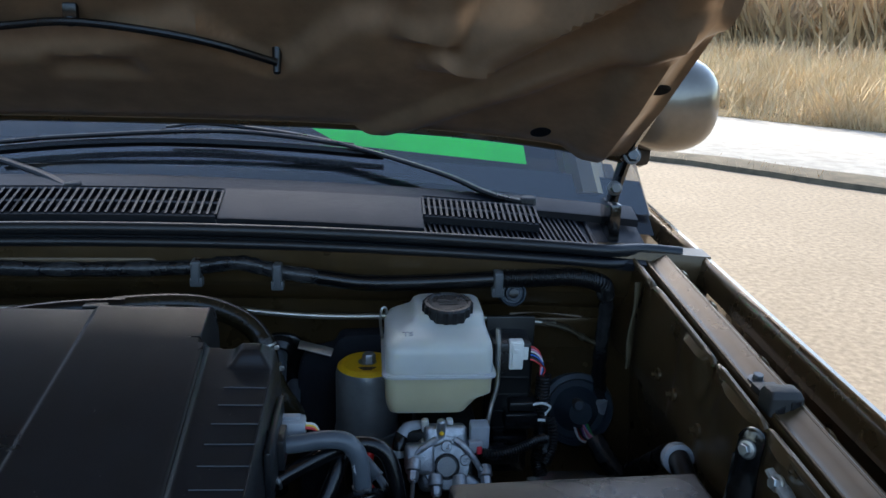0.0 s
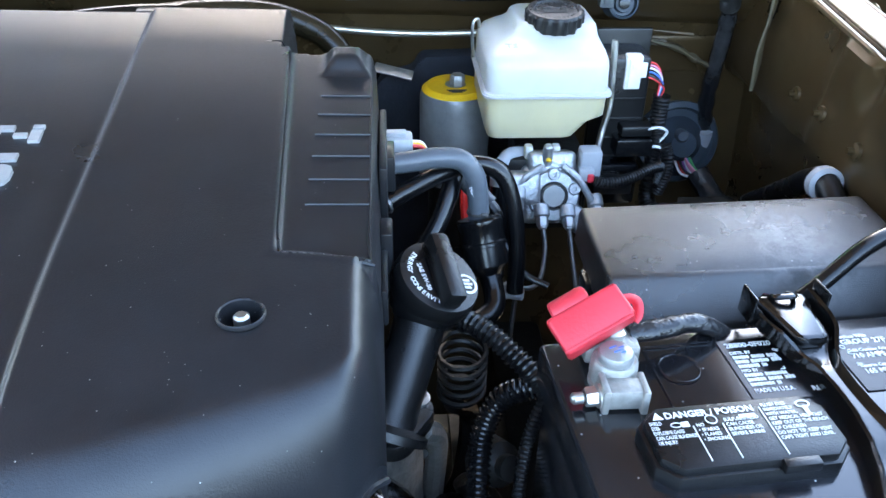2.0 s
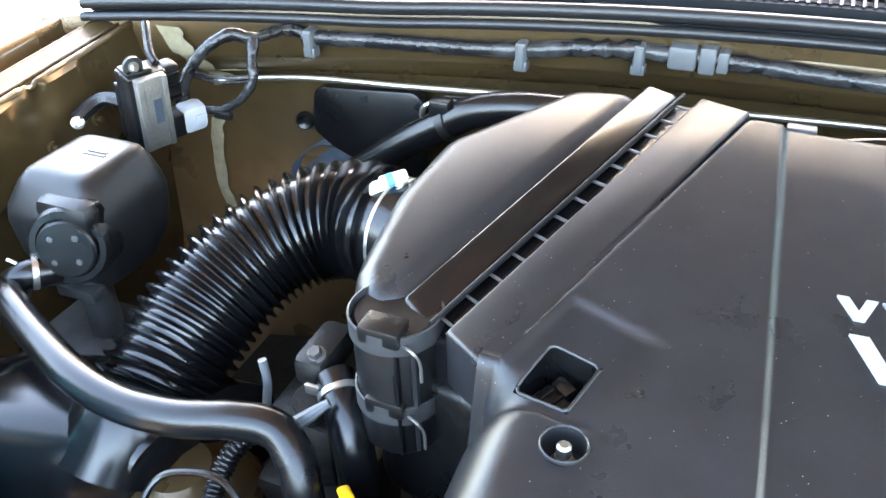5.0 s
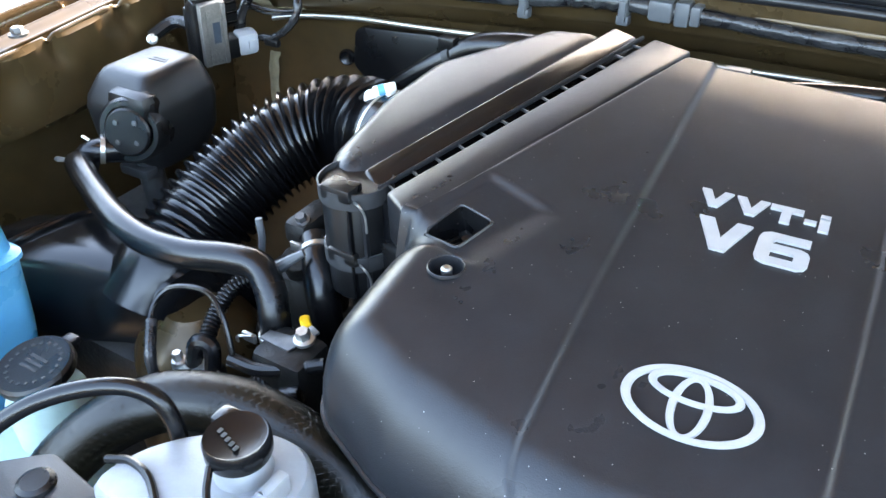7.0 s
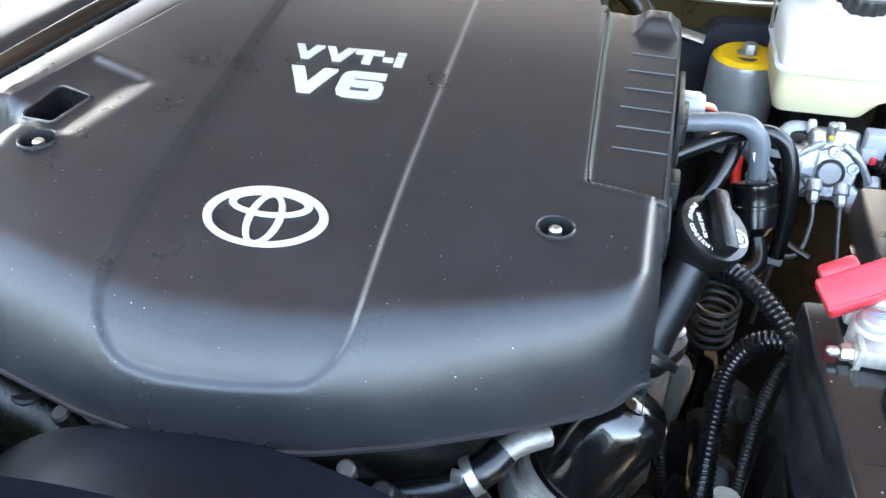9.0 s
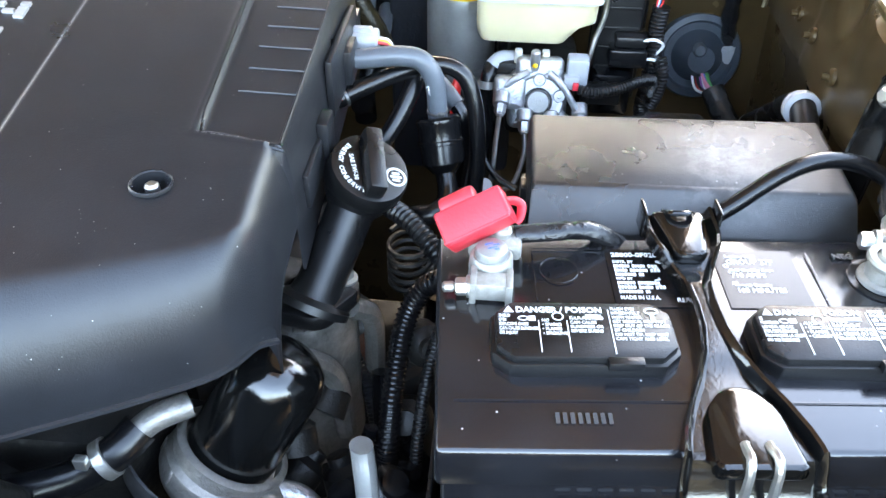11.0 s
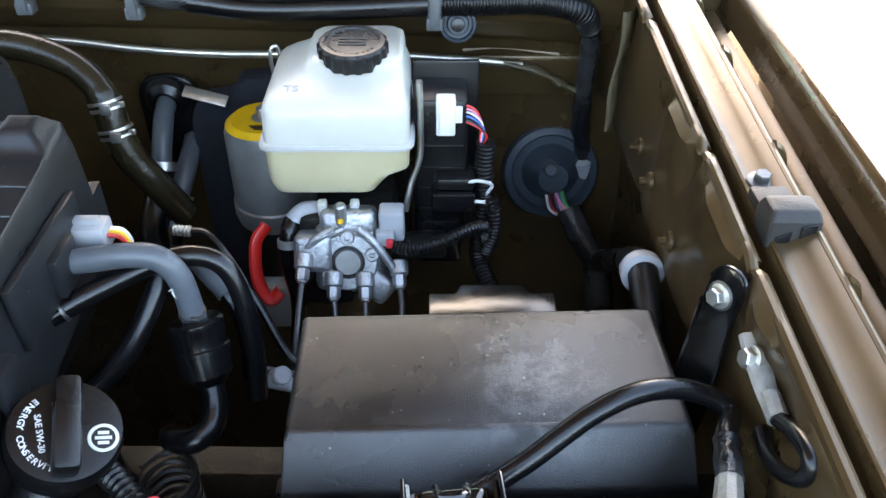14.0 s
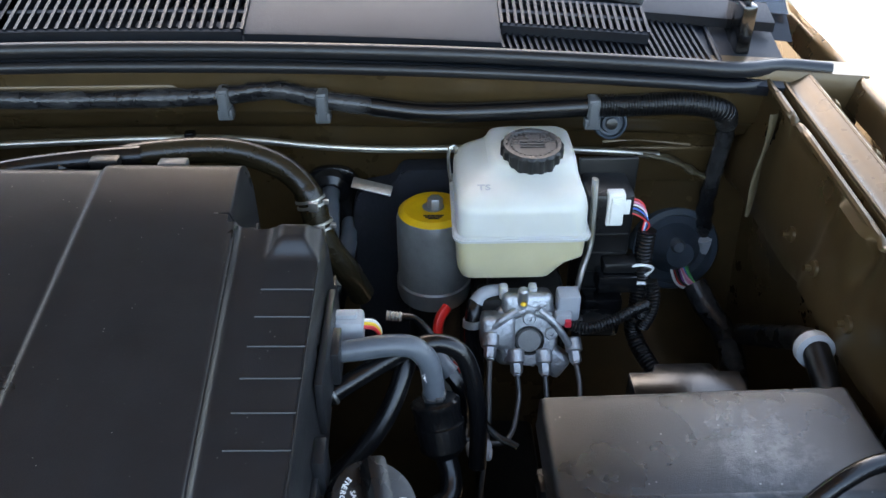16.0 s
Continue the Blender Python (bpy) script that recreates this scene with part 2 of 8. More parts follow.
def cyl(p0, p1, r, r1=None, bev=0.0015, seg=24):
    h = (Vector(p1) - Vector(p0)).length
    r1 = r if r1 is None else r1
    b = min(bev, h * 0.4, r * 0.5)
    return lathe([(0, 0), (r - b, 0), (r, b), (r1, h - b), (r1 - b, h), (0, h)], axis_pose(p0, p1), seg)


def hexbolt(p0, p1, r, washer=0.0):
    """A hexagon bolt head, with a flange where one is given."""
    h = (Vector(p1) - Vector(p0)).length
    bm = lathe([(0, 0), (r, 0), (r, h * 0.85), (r * 0.85, h), (0, h)], None, 6)
    if washer:
        bm = join(bm, lathe([(0, -0.001), (washer, -0.001), (washer, h * 0.2), (r * 0.9, h * 0.3), (0, h * 0.3)], None, 24))
    return moved(bm, axis_pose(p0, p1))


def smooth_path(pts, n):
    """A Catmull-Rom line through pts, n steps a span."""
    p = [Vector(q) for q in pts]
    p = [2 * p[0] - p[1]] + p + [2 * p[-1] - p[-2]]
    out = []
    for i in range(1, len(p) - 2):
        a, b, c, d = p[i - 1:i + 3]
        for k in range(n):
            t = k / n
            out.append(0.5 * ((2 * b) + (c - a) * t + (2 * a - 5 * b + 4 * c - d) * t * t + (3 * b - a - 3 * c + d) * t ** 3))
    out.append(p[-2])
    return out


def tube(pts, r, seg=14, n=8, ripple=0.0, pitch=0.006, flat=1.0, ends=True, wob=0.0):
    """A hose along pts; ripple and pitch make it corrugated; r may be a function of 0 to 1."""
    line = smooth_path(pts, n)
    if ripple:
        total, cut = 0.0, [0.0]
        for a, b in zip(line, line[1:]):
            total += (b - a).length
            cut.append(total)
        count = max(8, int(total / pitch * 6))
        even, j = [], 0
        for k in range(count + 1):
            s = total * k / count
            while j < len(cut) - 2 and cut[j + 1] < s:
                j += 1
            f = (s - cut[j]) / max(1e-9, cut[j + 1] - cut[j])
            even.append(line[j].lerp(line[j + 1], f))
        line = even
    verts, faces = [], []
    up = Vector((0, 0, 1))
    last = None
    s = 0.0
    for i, p in enumerate(line):
        if i:
            s += (p - line[i - 1]).length
        d = (line[min(i + 1, len(line) - 1)] - line[max(i - 1, 0)]).normalized()
        if last is None:
            side = d.cross(up)
            if side.length < 0.05:
                side = d.cross(Vector((1, 0, 0)))
        else:
            side = last - d * last.dot(d)
        side.normalize()
        last = side
        nor = side.cross(d)
        f = i / max(1, len(line) - 1)
        rr = r(f) if callable(r) else r
        if ripple:
            w = math.cos(2 * math.pi * s / pitch)
            rr += ripple * (w if w > -0.3 else -0.3)
        if wob:
            rr *= 1 + wob * noise.noise(p * 90)
        for k in range(seg):
            a = 2 * math.pi * k / seg
            verts.append(p + side * (rr * math.cos(a)) + nor * (rr * flat * math.sin(a)))
    for i in range(len(line) - 1):
        for k in range(seg):
            q = (k + 1) % seg
            faces.append((i * seg + k, i * seg + q, (i + 1) * seg + q, (i + 1) * seg + k))
    if ends:
        faces.append(tuple(reversed(range(seg))))
        faces.append(tuple(range((len(line) - 1) * seg, len(line) * seg)))
    return from_data(verts, faces)


def prism(poly, z0, z1, bev=0.0, m=None, seg=2):
    """An upright block over a polygon of x, y."""
    n = len(poly)
    bm = from_data([(x, y, z0) for x, y in poly] + [(x, y, z1) for x, y in poly],
                   [tuple(reversed(range(n))), tuple(range(n, 2 * n))] + [(i, (i + 1) % n, n + (i + 1) % n, n + i) for i in range(n)])
    bmesh.ops.recalc_face_normals(bm, faces=bm.faces)
    if bev:
        bmesh.ops.bevel(bm, geom=bm.edges[:], offset=bev, segments=seg, affect="EDGES", profile=0.5)
    return moved(bm, m) if m else bm


def round_poly(poly, r, n=4):
    """A polygon with its corners rounded by r."""
    out = []
    for i, p in enumerate(poly):
        p, a, b = Vector(p), Vector(poly[i - 1]), Vector(poly[(i + 1) % len(poly)])
        u, v = (a - p), (b - p)
        k = min(r, u.length * 0.45, v.length * 0.45)
        s, e = p + u.normalized() * k, p + v.normalized() * k
        for j in range(n + 1):
            t = j / n
            out.append(tuple((1 - t) ** 2 * s + 2 * t * (1 - t) * p + t * t * e))
    return out


def loft(rings, closed=True, caps=True):
    """A skin over rings that have the same number of points."""
    n = len(rings[0])
    verts = [v for ring in rings for v in ring]
    faces = []
    for i in range(len(rings) - 1):
        for k in range(n if closed else n - 1):
            q = (k + 1) % n
            faces.append((i * n + k, i * n + q, (i + 1) * n + q, (i + 1) * n + k))
    if caps and closed:
        faces.append(tuple(reversed(range(n))))
        faces.append(tuple(range((len(rings) - 1) * n, len(rings) * n)))
    bm = from_data(verts, faces)
    bmesh.ops.recalc_face_normals(bm, faces=bm.faces)
    return bm


def thing(name, at=(0, 0, 0), label="", category="", group="", kind=""):
    ob = new(name)
    ob.location = at
    ob.empty_display_size = 0.02
    return tagged(ob, label, category, group, kind)


PLACE = {}


def part(name, bm, material, parent=None, label="", flat=False, angle=35):
    """Links a bmesh, given in world places, as one mesh under a thing or part."""
    if bm.verts:
        lo = Vector([min(v.co[i] for v in bm.verts) for i in range(3)])
        hi = Vector([max(v.co[i] for v in bm.verts) for i in range(3)])
        c = (lo + hi) / 2
    else:
        c = Vector()
    bmesh.ops.translate(bm, vec=-c, verts=bm.verts)
    if not flat:
        lim = radians(angle)
        for f in bm.faces:
            f.smooth = True
        for e in bm.edges:
            if len(e.link_faces) == 2 and e.calc_face_angle(0) > lim:
                e.smooth = False
    me = bpy.data.meshes.new(name)
    bm.to_mesh(me)
    bm.free()
    me.materials.append(material)
    ob = new(name, me)
    if parent:
        ob.parent = parent
        ob.matrix_parent_inverse = Matrix.Translation(PLACE.get(parent.name, parent.location)).inverted()
    PLACE[ob.name] = c
    ob.location = c
    if label:
        ob["label"] = label
    return ob


def words(name, body, size, m, material, parent, bold=0.0, extrude=0.0003, sx=1.0, align="LEFT", shear=0.0, space=1.0):
    """Printed or raised letters as a mesh."""
    cu = bpy.data.curves.new(name, "FONT")
    cu.body, cu.size, cu.extrude, cu.offset, cu.align_x, cu.shear = body, size, extrude, bold, align, shear
    cu.resolution_u, cu.space_character = 2, space
    ob = bpy.data.objects.new("tmp", cu)
    scene.collection.objects.link(ob)
    me = bpy.data.meshes.new_from_object(ob.evaluated_get(bpy.context.evaluated_depsgraph_get()))
    bpy.data.objects.remove(ob)
    bm = bmesh.new()
    bm.from_mesh(me)
    bpy.data.meshes.remove(me)
    moved(bm, m @ Matrix.Diagonal((sx, 1, 1, 1)))
    return part(name, bm, material, parent, flat=True)


def bar(c, w, h, m, t=0.0003):
    """A thin printed bar in the plane of m."""
    return box((c[0], c[1], 0), (w, h, t * 2), 0, m)


def clamp_ring(p0, p1, r, w=0.008, t=0.0012):
    """A band round a hose, along p0 to p1."""
    a, b = Vector(p0), Vector(p1)
    d = (b - a).normalized()
    return lathe([(r, 0), (r + t, 0.0005), (r + t, w - 0.0005), (r, w), (r - 0.0005, w), (r - 0.0005, 0), (r, 0)], axis_pose(a, a + d), 28)


# ---- ground, verge, field and woods ----
def along(n, w, z=0.0):
    """A place n metres out across the lines of the lot and w metres along them."""
    k = math.sqrt(0.5)
    return (k * (n + w), k * (n - w), z)


ASPHALT = mat("sunlit_asphalt", (0.275, 0.215, 0.145), 0.9, 0, 0.36, 26, 0.5, 110, 0.05, blotch=1.4)
GRAVEL = mat("pale_gravel", (0.42, 0.38, 0.32), 0.95, 0, 0.3, 5, 0.8, 30, 0.03, blotch=0.4)
FIELD = mat("dry_field_soil", (0.24, 0.17, 0.075), 0.95, 0, 0.4, 3, 0.8, 20, 0.03, blotch=0.2)
STRAW = mat("dry_grass", (0.58, 0.44, 0.25), 0.8, 0, 0.3, 0.6, 0.0, blotch=0.12)
STRAW_DARK = mat("brown_grass", (0.48, 0.345, 0.20), 0.8, 0, 0.3, 0.6, 0.0, blotch=0.12)
BARK = mat("bare_branches", (0.10, 0.08, 0.065), 0.9, 0, 0.3, 3, 0.3, 40, 0.03)
DIRT = mat("dark_verge_dirt", (0.10, 0.08, 0.05), 0.95, 0, 0.5, 6, 0.8, 40, 0.03)


def sheet(n0, n1, w0, w1, z):
    return from_data([along(n0, w0, z), along(n0, w1, z), along(n1, w1, z), along(n1, w0, z)], [(0, 1, 2, 3)])


ground = part("ground", from_data([(-900, -900, 0), (900, -900, 0), (900, 900, 0), (-900, 900, 0)], [(0, 1, 2, 3)]), ASPHALT)
tagged(ground, "sun-bleached tan asphalt of a parking lot", "ground", kind="structure")
rng = random.Random(4)


def ragged_strip(n0, n1, z, w0=-60, w1=70, step=0.4, amp=0.15, hump=0.0):
    """A strip along the lot's edge with uneven sides."""
    rows, count = [], int((w1 - w0) / step)
    for i in range(count + 1):
        w = w0 + i * step
        a = n0 + amp * noise.noise((w * 0.7, 1, n0)) + 0.05 * rng.uniform(-1, 1)
        b = n1 + amp * noise.noise((w * 0.5, 7, n1)) + 0.05 * rng.uniform(-1, 1)
        m = (a + b) / 2
        rows.append([along(a, w, 0.001), along(a + 0.03, w, z), along(m, w, z + hump), along(b - 0.03, w, z), along(b, w, 0.001)])
    return loft(rows, closed=False)


tagged(part("verge", ragged_strip(7.95, 8.5, 0.05, hump=0.03), DIRT), "low ragged strip of dark dirt and dead grass", "verge", kind="structure")
tagged(part("gravel_path", ragged_strip(8.45, 12.9, 0.012, step=1.0), GRAVEL), "pale sunlit gravel strip beside the lot", "path", kind="structure")
tagged(part("field", ragged_strip(12.7, 600, 0.02, -500, 500, 5.0), FIELD), "dry tan field soil under dead grass", "field", kind="structure")


def grass_patch(n0, n1, w0, w1, count, h0, h1, seed, z=0.0):
    """Many thin bent blades."""
    r = random.Random(seed)
    verts, faces = [], []
    for _ in range(count):
        n, w = n0 + (n1 - n0) * r.random() ** 1.5, r.uniform(w0, w1)
        if noise.noise((n * 0.55, w * 0.55, seed)) < -0.18 + 0.5 * (r.random() - 0.5):
            continue
        p = Vector(along(n, w, z))
        h, a = r.uniform(h0, h1) * (0.7 + 0.9 * max(0.0, noise.noise((n * 0.9, w * 0.9, seed + 3)) + 0.3)), r.uniform(0, 6.28)
        wd = h * r.uniform(0.010, 0.030)
        s = Vector((math.cos(a), math.sin(a), 0)) * wd
        lean = Vector((r.uniform(-0.75, 0.75), r.uniform(-0.75, 0.75), 1)) * h
        k = len(verts)
        verts += [p - s, p + s, p + lean * 0.6 + s * 0.7, p + lean * 0.6 - s * 0.7, p + lean + s * 3 * r.uniform(-1, 1)]
        faces += [(k, k + 1, k + 2, k + 3), (k + 3, k + 2, k + 4)]
    return from_data(verts, faces)


def stuff(name, bm, material, label, category):
    return tagged(part(name, bm, material, flat=True), label, category, kind="stuff")


stuff("dry_grass", grass_patch(12.7, 36, -16, 8, 90000, 0.2, 0.62, 1), STRAW, "tall straw-coloured dead grass along the field edge", "grass")
stuff("dry_grass", grass_patch(30, 75, -45, 15, 40000, 0.4, 1.0, 2), STRAW_DARK, "reddish brown dead weeds farther out in the field", "grass")
stuff("tall_weeds", grass_patch(42, 60, -48, 12, 45000, 1.6, 4.6, 6), STRAW_DARK, "tall tangled brown weeds below the trees", "weeds")
stuff("verge_grass", grass_patch(8.0, 8.5, -8, 3, 3000, 0.03, 0.10, 3, 0.04), STRAW_DARK, "short dead grass on the dirt verge", "grass")


def bare_tree(at, h, seed):
    """A leafless tree: tapered trunk, limbs and many fine twigs."""
    r = random.Random(seed)
    verts, faces, twigs = [], [], []

    def limb(p, d, length, rad, depth):
        pts, q = [p.copy()], p.copy()
        dd = d.copy()
        for _ in range(4):
            dd = (dd + Vector((r.uniform(-0.22, 0.22), r.uniform(-0.22, 0.22), r.uniform(-0.05, 0.15)))).normalized()
            q = q + dd * length / 4
            pts.append(q.copy())
        k, sides = len(verts), 5 if depth < 2 else 3
        for i, c in enumerate(pts):
            rr = rad * (1 - 0.75 * i / 4)
            for j in range(sides):
                a = 2 * math.pi * j / sides
                verts.append(c + Vector((math.cos(a) * rr, math.sin(a) * rr, 0.3 * rr * math.sin(a * 2))))
        for i in range(4):
            for j in range(sides):
                b = (j + 1) % sides
                faces.append((k + i * sides + j, k + i * sides + b, k + (i + 1) * sides + b, k + (i + 1) * sides + j))
        if depth < 4:
            for _ in range(5 if depth < 3 else 6):
                i = r.randint(1, 4)
                nd = (dd + Vector((r.uniform(-1, 1), r.uniform(-1, 1), r.uniform(-0.2, 0.8)))).normalized()
                limb(pts[i], nd, length * r.uniform(0.45, 0.65), rad * 0.42, depth + 1)

    limb(Vector((0, 0, 0)), Vector((0, 0, 1)), h * 0.5, h * 0.022, 0)
    return moved(from_data(verts, faces), Matrix.Translation(at))


tree_kinds = []
for k in range(3):
    t = thing("bare_tree", (0, 0, 0), "leafless grey-brown tree at the field's far edge", "tree", "trees along the field")
    part("trunk", bare_tree((0, 0, -0.1), 7.5 + k, 11 + k), BARK, t)
    tree_kinds.append(t)
tr = random.Random(5)
spots = [along(tr.uniform(52, 80), -48 + i * 0.9 + tr.uniform(-0.6, 0.6)) for i in range(64)]
for i, s in enumerate(spots):
    m = Matrix.Translation(s) @ Matrix.Rotation(tr.uniform(0, 6.28), 4, "Z")
    if i < 3:
        tree_kinds[i].matrix_basis = m
    else:
        copy_thing(tree_kinds[i % 3], m)
stuff("brush", join(*[bare_tree(along(tr.uniform(48, 70), -46 + i * 1.6, -1.4), 5.2, 40 + i) for i in range(34)]), BARK, "tangled leafless brush below the trees", "brush")


# Unseen dark belt behind the viewer, added to cut light from the front.
wv, wf = [], []
for i in range(181):
    a = radians(180 + 185 * i / 180 - 2.5)
    for k in range(7):
        z = k * 0.62 * (1 + 0.22 * noise.noise((i * 0.35, k * 0.6, 2)))
        r = 15.5 + 1.3 * noise.noise((i * 0.5, k * 1.1, 5)) + 0.25 * k
        wv.append((r * math.cos(a), r * math.sin(a), z if k else 0.0))
for i in range(180):
    for k in range(6):
        wf.append((i * 7 + k, (i + 1) * 7 + k, (i + 1) * 7 + k + 1, i * 7 + k + 1))
DARK_BELT = mat("dark_belt_surface", (0.028, 0.030, 0.022), 0.9, 0, 0.5, 4, 0.8, 12, 0.03, blotch=0.6)
stuff("unseen_dark_belt", from_data(wv, wf), DARK_BELT, "unseen dark belt added round the lot behind the viewer to cut front light", "trees")


# ---- the vehicle's body round the engine bay ----
body = thing("truck_body", (0, 0.3, 0.5), "bronze-brown painted truck front with its bay open, standing on the lot", "vehicle body")


def wall_y(x):
    return 0.575 - (0.05 if x > 0 else 0.16) * x * x


def sweep_x(profile, x0, x1, steps, bend=wall_y, lift=None):
    """A pressed panel: a profile of y, z offsets carried along x."""
    rows = []
    for i in range(steps + 1):
        x = x0 + (x1 - x0) * i / steps
        rows.append([(x, bend(x) + dy, z + (lift(x, z) if lift else 0)) for dy, z in profile])
    return loft(rows, closed=False)


def crown(x, z):
    return -0.03 * x * x * max(0, (z - 0.9) / 0.25)


fw = sweep_x([(0.02, 1.158), (-0.012, 1.156), (-0.018, 1.14), (-0.012, 1.095), (-0.006, 1.088), (0.0, 1.082), (0.006, 1.07), (0.03, 1.055), (0.04, 1.03), (0.042, 0.90), (0.03, 0.78), (0.0, 0.62), (-0.02, 0.45)], -0.99, 0.81, 66, lift=crown)
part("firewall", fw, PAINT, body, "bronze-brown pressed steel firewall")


def emboss(poly, z0, z1, bev, m):
    return prism(round_poly(poly, 0.012), z0, z1, bev, m)


for x0, x1, z0, z1 in ((0.565, 0.70, 0.985, 1.03), (-0.12, 0.10, 1.098, 1.125)):
    y = wall_y((x0 + x1) / 2) + (0.038 if z1 < 1.05 else -0.012)
    part("firewall_pressing", moved(prism(round_poly([(x0, z0), (x1, z0), (x1, z1), (x0, z1)], 0.015), 0, 0.006, 0.003), Matrix(((1, 0, 0, 0), (0, 0, -1, y), (0, 1, 0, 0), (0, 0, 0, 1)))), PAINT, body)


for pts, rad in ((((0.585, 0.985), (0.600, 1.012), (0.630, 1.022), (0.662, 1.012), (0.672, 0.985)), 0.006), (((0.560, 1.032), (0.60, 1.036), (0.66, 1.030)), 0.005)):
    part("firewall_bead", tube([(x, wall_y(x) + (0.040 if z < 1.05 else 0.004), z) for x, z in pts], rad, 10, 8, flat=0.8), PAINT, body)
for x, z in ((0.575, 0.995), (0.655, 1.028), (0.625, 1.030), (0.69, 0.99)):
    part("firewall_stud", lathe([(0.006, 0), (0.005, 0.003), (0, 0.0035)], axis_pose((x, wall_y(x) + 0.041, z), (x, 0.0, z)), 12), PAINT, body)


def rail_lift(y):
    return -0.018 + 0.09 * y


def apron_lift(y):
    return rail_lift(y) + 0.012


def apron_relief(y, z):
    """How far the apron panel stands into the bay."""
    def bump(d, w):
        t = max(0.0, min(1.0, 0.5 + d / w))
        return t * t * (3 - 2 * t)
    h = 0.002 * noise.noise((y * 9, z * 9, 3.0))
    top = 1.083 + apron_lift(y)
    h += 0.004 * bump(0.330 + 0.30 * (top - z) - y, 0.012) * bump(z - 0.985, 0.02)
    for c in (0.156, 0.268):
        d = y - c - 0.35 * (top - z)
        h -= 0.007 * math.exp(-(d / 0.010) ** 2) * bump(z - top + 0.030, 0.03)
        h += 0.005 * bump(0.030 - abs(d - 0.040), 0.03) * bump(z - top + 0.045, 0.04)
    for c, q, k, w in ((0.261, 1.033, 0.0035, 0.018), (0.334, 1.037, 0.003, 0.016), (0.085, 1.055, -0.008, 0.030), (0.045, 1.045, 0.006, 0.026), (0.115, 1.085, 0.004, 0.016), (0.00, 1.035, -0.006, 0.04)):
        h += k * math.exp(-((y - c) ** 2 + (z - q) ** 2) / (w * w))
    return h


def side_panels(s):
    """Inner apron, upper rail, gutter and outer fender of one side; s is 1 or -1."""
    o = 0.0 if s > 0 else -0.165
    rows = []
    for i in range(231):
        y = -0.55 + 0.005 * i
        dip = sum(0.0055 * math.exp(-((y - c) / 0.0045) ** 2) for c in (0.156, 0.268, 0.455))
        row = []
        for k in range(46):
            f = k / 45
            z = 0.55 + (1.083 - dip + apron_lift(y) - 0.55) * f
            x = lerp3(((0.50, 0.745), (0.90, 0.742), (0.970, 0.737), (0.980, 0.735), (0.988, 0.708), (1.0, 0.7045), (1.07, 0.7055), (1.2, 0.7085)), z)
            row.append((s * (x - apron_relief(y, z)) + o, y, z))
        for x, z in ((0.7050, 1.0875), (0.7070, 1.0900), (0.7095, 1.0905), (0.7118, 1.0890), (0.7128, 1.0850), (0.7128, 1.045)):
            row.append((s * x + o, y, z - dip + apron_lift(y)))
        rows.append(row)
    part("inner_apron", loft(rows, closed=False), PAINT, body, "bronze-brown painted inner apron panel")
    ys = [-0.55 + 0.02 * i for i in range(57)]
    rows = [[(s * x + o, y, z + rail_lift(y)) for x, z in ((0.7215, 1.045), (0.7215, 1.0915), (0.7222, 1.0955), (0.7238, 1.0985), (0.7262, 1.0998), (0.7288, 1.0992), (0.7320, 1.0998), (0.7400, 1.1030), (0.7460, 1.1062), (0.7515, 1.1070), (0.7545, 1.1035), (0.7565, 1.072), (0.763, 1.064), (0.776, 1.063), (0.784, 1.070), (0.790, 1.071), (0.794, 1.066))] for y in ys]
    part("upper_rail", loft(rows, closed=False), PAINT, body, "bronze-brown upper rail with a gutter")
    part("rail_bead", tube([(s * 0.7250 + o, y, 1.0985 + rail_lift(y)) for y in ys[::2]], 0.0022, 8, 3), PAINT, body)
    part("rail_bead", tube([(s * 0.7495 + o, y, 1.1052 + rail_lift(y)) for y in ys[::2]], 0.0024, 8, 3), PAINT, body)
    stops = (-0.30, 0.156, 0.268, 0.455, 0.52)
    for y0, y1 in zip(stops, stops[1:]):
        run = [(s * (0.7088 + 0.0025 * (k in (0, 8))) + o, y0 + 0.006 + (y1 - y0 - 0.012) * k / 8, 1.0865 - 0.004 * (k in (0, 8)) + apron_lift(y0 + (y1 - y0) * k / 8)) for k in range(9)]
        part("apron_flange", tube(run, 0.0046, 10, 3), PAINT, body, "rolled apron flange")
    part("cowl_end", box((s * 0.755 + o, 0.68, 1.075), (0.07, 0.22, 0.03), 0.006), PAINT, body)
    rows = [[(s * x + o, y, z + (0.008 + 0.065 * y) * (1 if z > 0.9 else 0)) for x, z in ((0.7925, 1.060), (0.796, 1.082), (0.7985, 1.089), (0.803, 1.0925), (0.809, 1.0915), (0.815, 1.083), (0.822, 1.06), (0.834, 1.0), (0.856, 0.85), (0.87, 0.70), (0.87, 0.52), (0.85, 0.40))] for y in [-0.55 + 0.03 * i for i in range(61)]]
    part("fender", loft(rows, closed=False), PAINT_GLOSS, body, "glossy bronze-brown outer fender")
    for y in (-0.06, 0.035, 0.137, 0.262, 0.39, 0.48):
        lift = rail_lift(y)
        part("gutter_gusset", tube([(s * 0.7500 + o, y, 1.1035 + lift), (s * 0.7575 + o, y, 1.0990 + lift), (s * 0.7640 + o, y, 1.086 + lift)], lambda f: 0.0065 - 0.0045 * f, 8, 4), PAINT, body)
    for y, z in ((0.261, 1.033), (0.334, 1.037), (0.40, 1.03), (-0.05, 1.02)):
        part("apron_bolt", lathe([(0.008, 0), (0.0075, 0.003), (0.003, 0.004), (0.003, 0.010), (0, 0.010)], axis_pose((s * (0.7045 - apron_relief(y, z)) + o, y, z), (s * 0.5 + o, y, z + 0.02)), 12), PAINT, body)


